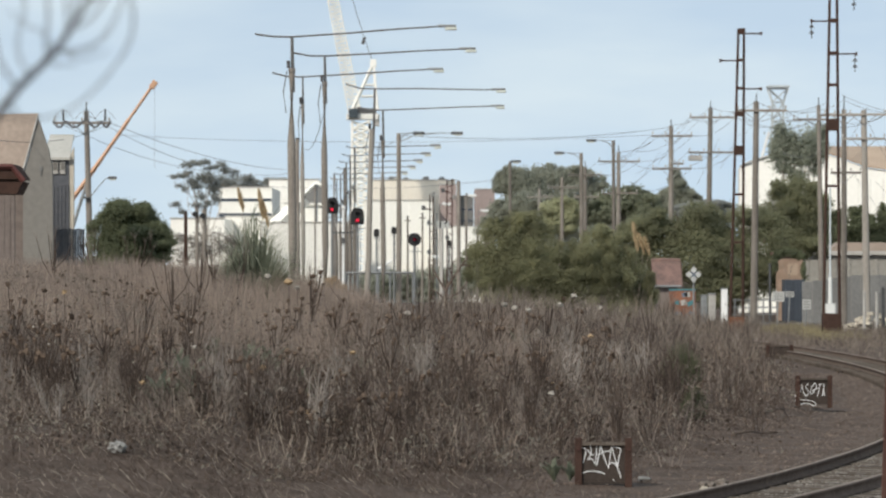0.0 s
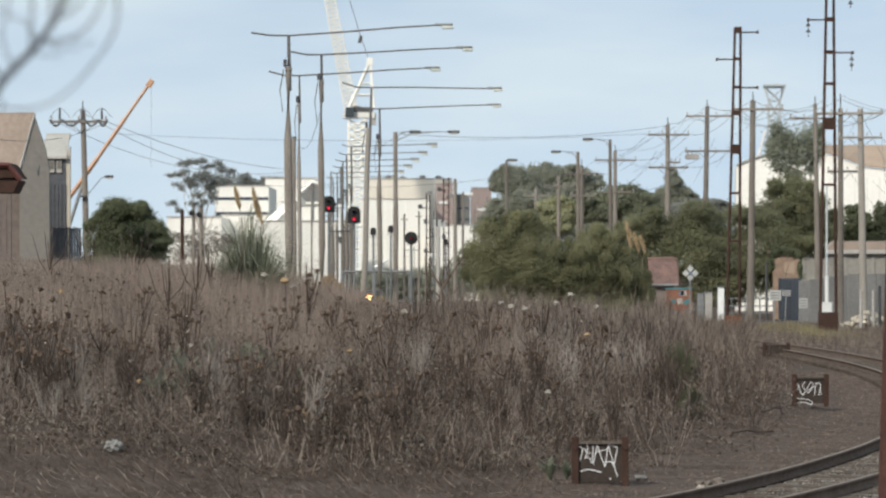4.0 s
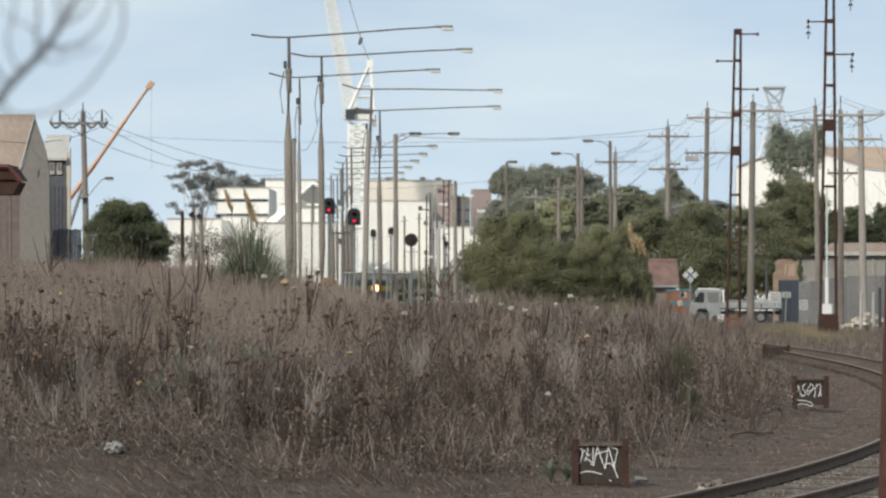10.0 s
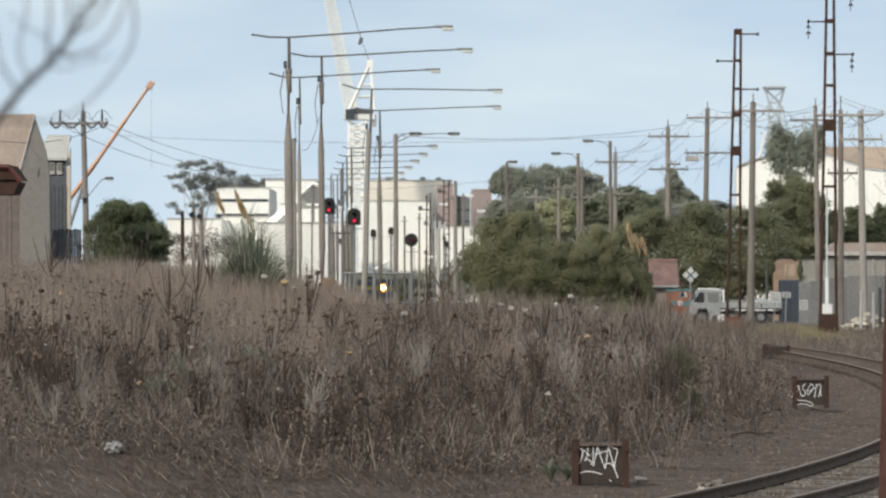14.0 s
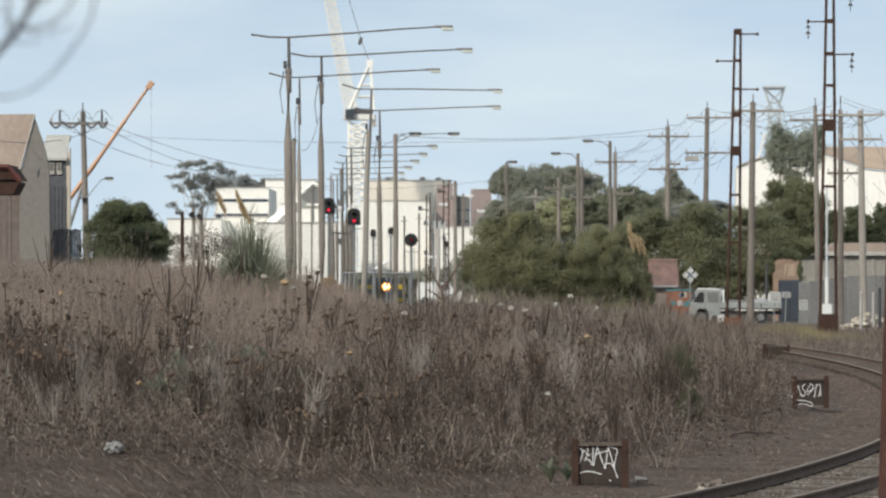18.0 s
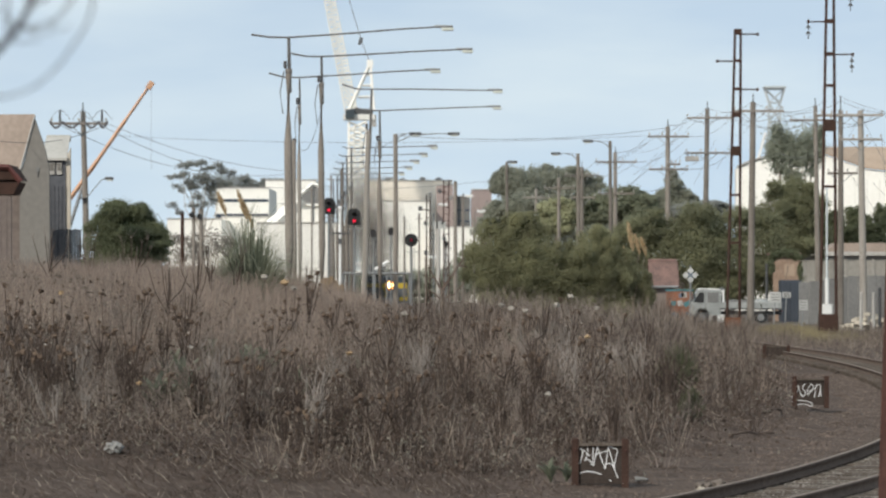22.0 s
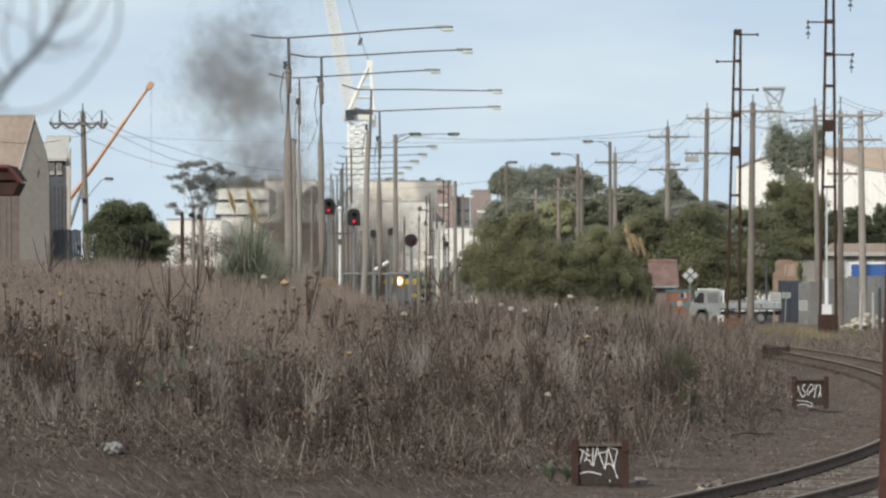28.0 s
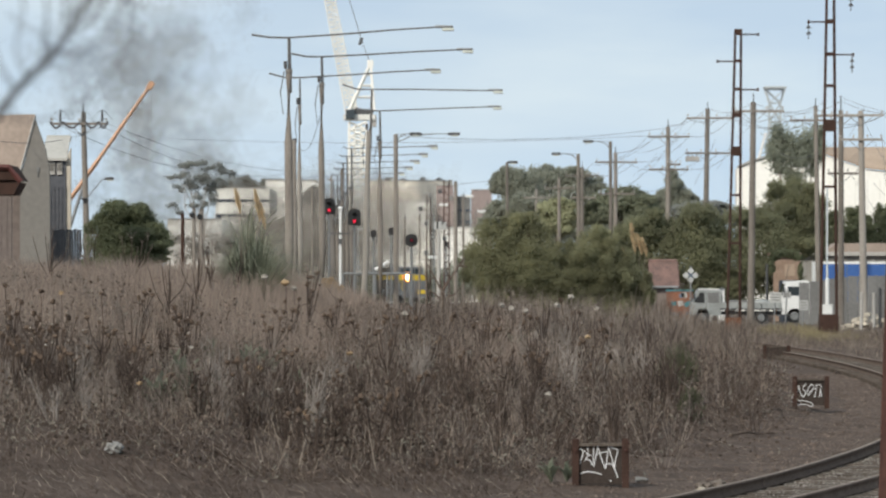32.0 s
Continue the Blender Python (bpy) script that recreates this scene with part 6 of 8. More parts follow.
def build_weeds():
    rng = np.random.default_rng(17)
    # front: clumps of branching stalks that fan out from their roots, dark, grey or pale
    def clumps(nc, per, y0, y1, h0, h1, r0, r1, fan, right, where):
        cx, cy = weed_spots(nc, y0, y1, rng, clump=0.92, right=right)
        ok = where(cx, cy)
        cx, cy = cx[ok], cy[ok]
        m = len(cx)
        hc = rng.uniform(h0, h1, m) * np.clip(0.16 + (cy - 62 - 8 * np.clip((-cx - 2) / 5, 0, 1)) / 11, 0.14, 1.0)
        idx = np.repeat(np.arange(m), per)
        n = len(idx)
        off = rng.normal(0, 0.11, (n, 2))
        x, y = cx[idx] + off[:, 0], cy[idx] + off[:, 1]
        base = np.stack([x, y, gz(x, y) - 0.04], 1)
        tall = hc[idx] * rng.uniform(0.55, 1.1, n)
        lean = off * fan * 3.2 + rng.normal(0, 0.17, (n, 2)) * tall[:, None]
        tip = base + np.stack([lean[:, 0], lean[:, 1], tall], 1)
        bend = np.stack([-lean[:, 0] * 0.18, -lean[:, 1] * 0.18, np.zeros(n)], 1) + rng.normal(0, 0.045, (n, 3)) * tall[:, None]
        r = rng.uniform(r0, r1, n)
        out = [stalks(base, tip, r, bend, rng)]
        for k in range(3):
            t = rng.uniform(0.4, 0.95, n)[:, None]
            p = base + (tip - base) * t + bend * 4 * t * (1 - t) * 0.9
            d = rng.normal(0, 0.12, (n, 3)) * tall[:, None]
            d[:, 2] = np.abs(d[:, 2]) + 0.13 * tall
            out.append(twigs(p, p + d, r * 0.55, rng))
        return join(out)

    v, f = clumps(640, 10, 62.5, 118, 0.3, 1.35, 0.006, 0.015, 1.2, 3.4, lambda x, y: (x < 0.085 * y) & ((y < 84) | (x > -3.5)) & ((x > -0.082 * y) | (np.sin(x * 3.1 + y * 1.7) > 0.3)))
    tagged(raw("dry_weeds", v, f, M_WEED), "clumps of dead dark brown thistle stalks on the bank", "weeds", kind="stuff")
    v, f = clumps(660, 10, 66, 125, 0.4, 1.3, 0.005, 0.012, 0.8, 3.5, lambda x, y: ((x < 0.060 * y) | (np.sin(x * 2.1 + y) > 0.5)) & ((x < -0.052 * y) | (x > -0.020 * y) | (np.sin(x * 3.7 + y * 1.3) > 0.2)))
    tagged(raw("grey_weeds", v, f, M_GREYWEED), "clumps of grey weathered weed stalks on the bank", "weeds", kind="stuff")
    v, f = clumps(330, 10, 68, 120, 0.35, 1.0, 0.005, 0.011, 1.1, 3.9, lambda x, y: ((x < 0.055 * y) | (np.sin(x * 1.7 + y * 0.8) > 0.4)) & ((x < -0.055 * y) | (x > -0.018 * y)))
    tagged(raw("tan_weeds", v, f, M_STRAW), "clumps of tan dead weeds on the bank", "weeds", kind="stuff")
    v, f = clumps(420, 9, 72, 88, 0.5, 1.15, 0.005, 0.011, 1.0, 3.5, lambda x, y: x < -0.045 * y)
    tagged(raw("grey_weeds", v, f, M_GREYWEED), "clumps of grey weathered weeds high on the bank", "weeds", kind="stuff")
    # tall weeds along the crest before the bush
    def crest(n, h0, h1, r0, r1, m_, lab):
        y = rng.uniform(108, 138, n)
        x = rng.uniform(-0.002, 0.062, n) * y
        keep = (np.sin(x * 2.7 + y * 0.5) * np.sin(y * 0.83 - x) > -0.55)
        x, y = x[keep], y[keep]
        c = len(x)
        b = np.stack([x, y, gz(x, y) - 0.03], 1)
        tall = rng.uniform(h0, h1, c)
        t = b + np.stack([rng.normal(0, 0.20, c) * tall, rng.normal(0, 0.20, c) * tall, tall], 1)
        bd = rng.normal(0, 0.06, (c, 3))
        r = rng.uniform(r0, r1, c)
        out = [stalks(b, t, r, bd, rng)]
        for k in range(3):
            q = rng.uniform(0.45, 0.95, c)[:, None]
            p = b + (t - b) * q + bd * 4 * q * (1 - q) * 0.9
            dd = rng.normal(0, 0.12, (c, 3)) * tall[:, None]
            dd[:, 2] = np.abs(dd[:, 2]) + 0.12 * tall
            out.append(twigs(p, p + dd, r * 0.6, rng))
        v, f = join(out)
        tagged(raw("crest_weeds", v, f, m_), lab, "weeds", kind="stuff")

    crest(2000, 0.6, 1.5, 0.006, 0.012, M_GREYWEED, "tall grey dead weeds along the crest before the bush")
    crest(420, 0.8, 1.7, 0.010, 0.016, M_PALE, "tall pale forked stalks along the crest before the bush")
    crest(1900, 0.5, 1.25, 0.007, 0.013, M_WEED, "tall brown dead weeds along the crest before the bush")
    # crumpled dead leaves and broken twigs caught among the stalks
    def height_here(x, y):
        return np.clip(0.16 + (y - 62 - 8 * np.clip((-x - 2) / 5, 0, 1)) / 11, 0.14, 1.0)

    for nm, cnt, size, m_, lab in (("dead_leaves", 34000, 0.042, M_DEADLEAF, "crumpled brown dead leaves caught among the stalks"), ("withered_leaves", 15000, 0.036, M_GREYLEAF, "grey withered leaves caught among the stalks")):
        x, y = weed_spots(cnt, 64, 124, rng, clump=0.95, right=3.3)
        ok = (y < 100) | (x > -2.5)
        x, y = x[ok], y[ok]
        z = gz(x, y) + 0.02 + rng.beta(1.3, 2.0, len(x)) * 0.95 * height_here(x, y)
        v, f = leaves(np.stack([x, y, z], 1), size, rng, 0.5, 1.9)
        tagged(raw(nm, v, f, m_), lab, "dead leaves", kind="stuff")
    for cnt, m_, lab in ((15000, M_WEED, "tangle of dark broken twigs among the weeds"), (9000, M_GREYWEED, "tangle of grey broken twigs among the weeds"), (2600, M_PALE, "pale broken twigs lying across the weeds")):
        x, y = weed_spots(cnt, 64, 122, rng, clump=0.9, right=3.2)
        ok = (y < 100) | (x > -2.5)
        x, y = x[ok], y[ok]
        n = len(x)
        a = np.stack([x, y, gz(x, y) + 0.02 + rng.beta(1.2, 2.2, n) * 0.9 * height_here(x, y)], 1)
        d = rng.normal(0, 1, (n, 3))
        d[:, 2] = d[:, 2] * 0.8 + 0.35
        d /= np.linalg.norm(d, axis=1)[:, None]
        ln = rng.uniform(0.08, 0.42, n)[:, None]
        v, f = stalks(a, a + d * ln, rng.uniform(0.0025, 0.0055, n), rng.normal(0, 0.10, (n, 3)) * ln, rng)
        tagged(raw("broken_twigs", v, f, m_), lab, "twigs", kind="stuff")
    # tall tan reeds beside the wattle bush
    n = 900
    y = rng.uniform(138, 152, n)
    x = rng.triangular(0.047, 0.054, 0.0595, n) * y
    base = np.stack([x, y, gz(x, y) - 0.03], 1)
    tall = rng.uniform(0.9, 2.3, n) * (0.75 + 0.25 * np.sin(x * 4.0))
    tip = base + np.stack([rng.normal(0.05, 0.13, n) * tall, rng.normal(0, 0.13, n) * tall, tall], 1)
    for sel, m_, lab in ((slice(0, 520), M_STRAW, "tall tan dry reeds beside the wattle bush"), (slice(520, 900), M_WEED, "tall dark dry reeds beside the wattle bush")):
        v, f = stalks(base[sel], tip[sel], rng.uniform(0.007, 0.016, len(base[sel])), rng.normal(0, 0.10, (len(base[sel]), 3)), rng)
        tagged(raw("dry_reeds", v, f, m_), lab, "reeds", kind="stuff")
    # low thatch between the clumps
    x, y = weed_spots(16000, 61, 118, rng, clump=0.3, right=3.0)
    n = len(x)
    base = np.stack([x, y, gz(x, y) - 0.02], 1)
    ln = rng.uniform(0.12, 0.42, n)
    tip = base + np.stack([rng.normal(-0.3, 0.6, n) * ln, rng.normal(0, 0.6, n) * ln, ln * rng.uniform(0.3, 1.0, n)], 1)
    v, f = twigs(base, tip, rng.uniform(0.003, 0.008, n), rng)
    tagged(raw("thatch", v, f, M_WEED), "low matted dead stems between the weed clumps", "weeds", kind="stuff")
    # back: fine pale grass along the crest
    x, y = weed_spots(60000, 88, 152, rng, clump=0.3, right=4.5)
    soft = (x < -2.2 + 0.8 * np.sin(y * 0.4)) | ((x > 0.2) & (x < 2.4)) | (rng.uniform(0, 1, len(x)) < 0.10)
    x, y = x[soft], y[soft]
    n = len(x)
    base = np.stack([x, y, gz(x, y) - 0.03], 1)
    tall = rng.uniform(0.5, 1.15, n) * (0.9 + 0.2 * np.sin(x * 1.1) * np.sin(y * 0.3))
    tip = base + np.stack([rng.normal(0.05, 0.14, n) * tall, rng.normal(0, 0.14, n) * tall, tall], 1)
    bend = np.stack([rng.normal(0, 0.06, n), rng.normal(0, 0.06, n), np.zeros(n)], 1)
    v, f = stalks(base, tip, rng.uniform(0.004, 0.008, n), bend, rng)
    tagged(raw("dry_grass", v, f, M_CREST), "fine bleached dry grass along the crest of the bank", "grass", kind="stuff")
    # pale broken stems
    x, y = weed_spots(2000, 64, 112, rng, clump=0.9, right=5.2)
    n = len(x)
    base = np.stack([x, y, gz(x, y) - 0.02], 1)
    tall = rng.uniform(0.3, 1.0, n) * np.clip((y - 60 - 8 * np.clip((-x - 2) / 5, 0, 1)) / 8, 0.2, 1)
    tip = base + np.stack([rng.normal(0, 0.28, n) * tall, rng.normal(0, 0.28, n) * tall, tall], 1)
    v, f = stalks(base, tip, rng.uniform(0.004, 0.010, n), np.zeros((n, 3)), rng)
    tagged(raw("pale_stems", v, f, M_PALE), "scattered pale broken stems among the weeds", "weeds", kind="stuff")
    # fallen litter on the lower slope, combed down the bank
    n = 46000
    y = np.sqrt(rng.uniform(55 ** 2, 90 ** 2, n))
    x = rng.uniform(-0.118, 0.118, n) * y
    u = rail_x(y) - x
    k = u > 3.2 + rng.uniform(0, 2.2, n)
    x, y = x[k], y[k]
    n = len(x)
    ang = rng.normal(2.75, 0.95, n)
    ln = rng.uniform(0.06, 0.26, n) * (1 + 1.6 * (rng.uniform(0, 1, n) < 0.10))
    base = np.stack([x, y, gz(x, y) + rng.uniform(0.0, 0.03, n)], 1)
    x2, y2 = x + np.cos(ang) * ln, y + np.sin(ang) * ln
    tip = np.stack([x2, y2, gz(x2, y2) + ln * np.clip(rng.normal(0.30, 0.28, n), 0.02, 1)], 1)
    pale = rng.uniform(0, 1, n) < 0.17
    for sel, nm, m_, lab in ((~pale, "plant_litter", M_WEED, "matted dead stems lying on the lower bank"), (pale, "pale_litter", M_PALE, "bleached stems lying on the lower bank")):
        v, f = stalks(base[sel], tip[sel], rng.uniform(0.003, 0.009, int(sel.sum())), rng.normal(0, 0.022, (int(sel.sum()), 3)), rng)
        tagged(raw(nm, v, f, m_), lab, "plant litter", kind="stuff")
    # chaff on the bare strip at the foot of the bank
    n = 30000
    y = np.sqrt(rng.uniform(56 ** 2, 132 ** 2, n))
    u = 0.5 + 5.2 * rng.uniform(0, 1, n) ** 0.75
    x = rail_x(y) - u
    keep = 0.45 + 0.55 * np.sin(x * 2.3 + y * 0.41) * np.sin(y * 0.73 - x) > rng.uniform(0, 0.75, n)
    x, y = x[keep], y[keep]
    n = len(x)
    base = np.stack([x, y, gz(x, y) + 0.006], 1)
    ang, ln = rng.uniform(0, 6.28, n), rng.gamma(2.0, 0.035, n) + 0.02
    x2, y2 = x + np.cos(ang) * ln, y + np.sin(ang) * ln
    tip = np.stack([x2, y2, gz(x2, y2) + 0.006 + ln * rng.uniform(0, 0.35, n)], 1)
    kind = rng.integers(0, 6, n)
    for sel, m_, lab in ((kind < 3, M_WEED, "dark chaff on the soil at the foot of the bank"), (kind == 3, M_PALE, "pale chaff on the soil at the foot of the bank"), (kind > 3, M_GREYWEED, "grey chaff on the soil at the foot of the bank")):
        c = int(sel.sum())
        v, f = twigs(base[sel], tip[sel], rng.uniform(0.003, 0.008, c), rng)
        tagged(raw("chaff", v, f, m_), lab, "plant litter", kind="stuff")
    # clods and small stones on the bare strip beside the rail
    n = 34000
    y = np.sqrt(rng.uniform(54 ** 2, 135 ** 2, n))
    x = rail_x(y) - 0.35 - 4.2 * rng.uniform(0, 1, n) ** 0.8
    oc = np.array([(1, 0, 0), (0, 1, 0), (-1, 0, 0), (0, -1, 0), (0, 0, 1), (0, 0, -1)], dtype=float)
    tri = np.array([(0, 1, 4), (1, 2, 4), (2, 3, 4), (3, 0, 4), (1, 0, 5), (2, 1, 5), (3, 2, 5), (0, 3, 5)])
    s = rng.gamma(1.6, 0.0060, n) + 0.005
    v = oc[None] * (s[:, None] * np.array([1.3, 1.3, 0.8]))[:, None] * rng.uniform(0.6, 1.3, (n, 6, 1)) + np.stack([x, y, gz(x, y)], 1)[:, None]
    f = tri[None] + (np.arange(n) * 6)[:, None, None]
    mc = mat("brown soil clods", (0.088, 0.067, 0.056), (0.185, 0.145, 0.122), 0.95, bump=0, island=0.3)
    tagged(raw("soil_clods", v.reshape(-1, 3), f.reshape(-1, 3), mc), "brown clods and small stones on bare soil beside the rail", "soil", kind="stuff")
    # small seed heads on the stalks
    x, y = weed_spots(700, 63, 98, rng, clump=0.9, right=3.8)
    n = len(x)
    z = gz(x, y) + rng.uniform(0.45, 1.05, n) * np.clip((y - 60) / 8, 0.4, 1)
    oc = np.array([(1, 0, 0), (0, 1, 0), (-1, 0, 0), (0, -1, 0), (0, 0, 1), (0, 0, -1)], dtype=float)
    tri = np.array([(0, 1, 4), (1, 2, 4), (2, 3, 4), (3, 0, 4), (1, 0, 5), (2, 1, 5), (3, 2, 5), (0, 3, 5)])
    s = rng.uniform(0.018, 0.045, n)
    v = oc[None] * s[:, None, None] * rng.uniform(0.7, 1.3, (n, 6, 1)) + np.stack([x, y, z], 1)[:, None]
    f = tri[None] + (np.arange(n) * 6)[:, None, None]
    tagged(raw("seed_heads", v.reshape(-1, 3), f.reshape(-1, 3), M_HEAD), "small brown seed heads scattered over the weeds", "seed heads", kind="stuff")
    # yellow grass tuft field beside the crossing
    n = 2600
    x = rng.normal(19.5, 0.75, n)
    y = rng.uniform(196, 232, n)
    base = np.stack([x, y, gz(x, y) - 0.02], 1)
    tall = rng.uniform(0.2, 0.75, n) * (0.6 + 0.4 * np.sin(x * 1.9) * np.sin(y * 0.8))
    tip = base + np.stack([rng.normal(0, 0.2, n) * tall, rng.normal(0, 0.2, n) * tall, tall], 1)
    v, f = stalks(base, tip, rng.uniform(0.008, 0.02, n), np.zeros((n, 3)), rng)
    m = mat("yellow dry grass", (0.225, 0.19, 0.11), (0.325, 0.28, 0.17), 0.9, bump=0, island=0.3)
    tagged(raw("yellow_grass", v, f, m), "yellow dry grass beside the level crossing", "grass", kind="stuff")
    # low brown weeds between the far rails and the crossing
    n = 26000
    y = rng.uniform(140, 248, n)
    x = rng.uniform(0.052, 0.113, n) * y
    k = (np.abs(x - rail_x(y) - 0.835) > 1.9)
    x, y = x[k], y[k]
    n = len(x)
    base = np.stack([x, y, gz(x, y) - 0.02], 1)
    near = x / y < 0.079
    tall = np.where(near, rng.uniform(0.3, 1.25, n), np.where(y > 178, rng.uniform(0.1, 0.55, n), rng.uniform(0.04, 0.16, n)))
    tall = tall * (0.75 + 0.35 * np.sin(x * 2.3 + y * 0.2) * np.sin(y * 0.37))
    tip = base + np.stack([rng.normal(0, 0.38, n) * tall, rng.normal(0, 0.38, n) * tall, tall], 1)
    bend = rng.normal(0, 0.09, (n, 3)) * tall[:, None]
    kind = rng.integers(0, 5, n)
    for sel, nm, m_, lab in ((kind < 2, "low_weeds", M_GREYWEED, "low grey dead weeds beside the far rails"), (kind == 2, "low_weeds", M_PALE, "low pale dead weeds beside the far rails"), (kind > 2, "low_weeds", M_WEED, "low dark dead weeds beside the far rails")):
        c = int(sel.sum())
        v, f = stalks(base[sel], tip[sel], rng.uniform(0.006, 0.013, c), bend[sel], rng)
        tagged(raw(nm, v, f, m_), lab, "weeds", kind="stuff")


build_weeds()


M_DARKWEED = mat("dark dead stems", (0.045, 0.033, 0.027), (0.095, 0.073, 0.060), 0.9, scale=2, fine=9, bump=0, rand=0.25)


def thistle_kind(seed, height, heads, fluffy, bare=False):
    """One dead artichoke thistle: a main stem, forking branches and a seed head on each tip."""
    rng = random.Random(seed)
    th = thing("dead_thistle", (0, 0, -50), "dead brown artichoke thistle with dry seed heads", "thistle", "dead artichoke thistles")
    top = Vector((rng.uniform(-0.1, 0.1), rng.uniform(-0.1, 0.1), height * 0.72))
    part("stem", tube(B(), [(0, 0, -0.05), (0.03, 0.02, height * 0.35), top], 0.024, 0.013, 5), M_DARKWEED, th)
    tips = []
    for i in range(heads):
        a = rng.uniform(0, 6.28)
        h0 = rng.uniform(0.15, 0.5) * height
        st = Vector((0.03 * h0 / height, 0.02, h0))
        sp = rng.uniform(0.08, 0.34) * height
        tip = st + Vector((math.cos(a) * sp, math.sin(a) * sp, rng.uniform(0.66, 1.02) * height - h0))
        mid = st.lerp(tip, 0.5) + Vector((math.cos(a), math.sin(a), -0.4)) * sp * 0.16
        part("branch", tube(B(), [st, mid, tip], 0.015, 0.009, 5), M_DARKWEED, th)
        tips.append(tip)
    tips.append(top + Vector((0, 0, 0.02)))
    if bare:
        tagged(th, "tall bare forked dead fennel stalk on the crest", "fennel", "dead fennel stalks")
        th.name = "dead_fennel"
        for t in list(tips):
            for k in range(3):
                e = t + Vector((rng.uniform(-0.12, 0.12), rng.uniform(-0.12, 0.12), rng.uniform(0.1, 0.3)))
                part("twig", tube(B(), [t, e], 0.006, 0.003, 4), M_GREYWEED, th)
        tips = []
    for i, t in enumerate(tips):
        s = rng.uniform(0.030, 0.050)
        bm = ball(B(), t, (s, s, s * 1.1), 2, 0.4, seed + i)
        bm.verts.ensure_lookup_table()
        for q in bm.verts:
            if rng.random() < 0.22:
                q.co = t + (q.co - t) * rng.uniform(1.25, 1.7)
        hd = part("seed_head", bm, M_HEAD, th)
        if rng.random() < fluffy:
            part("fluff", ball(B(), t + Vector((0, 0, s * 0.75)), (s * 0.95, s * 0.95, s * 0.7), 1, 0.5, seed + 50 + i), M_FLUFF if rng.random() < 0.7 else M_WHITEHEAD, hd, "tuft of pale seed fluff")
    for i in range(4):
        a = rng.uniform(0, 6.28)
        h0 = rng.uniform(0.1, 0.5) * height
        p = Vector((0.02, 0.01, h0))
        q = p + Vector((math.cos(a) * 0.22, math.sin(a) * 0.22, -0.08))
        bm = tube(B(), [p, p.lerp(q, 0.5) + Vector((0, 0, 0.06)), q], 0.022, 0.006, 3)
        part("dead_leaf", bm, M_WEED, th)
    return th


def leaf_mesh():
    """A ragged, arched leaf along +x, about a third of a metre long."""
    pts = []
    n = 9
    for i in range(n):
        q = i / (n - 1)
        w = 0.055 * math.sin(math.pi * min(1, q * 0.92 + 0.06)) * (1.0 if i % 2 else 0.55)
        pts.append((0.36 * q, w, 0.10 * math.sin(2.4 * q)))
    vs = [p for p in pts] + [(x, -w, z) for x, w, z in pts]
    fs = [(i, i + 1, n + i + 1, n + i) for i in range(n - 1)]
    me = bpy.data.meshes.new("leaf")
    me.from_pydata(vs, [], fs)
    me.materials.append(M_GREENWEED)
    return me


LEAF_MESH = leaf_mesh()


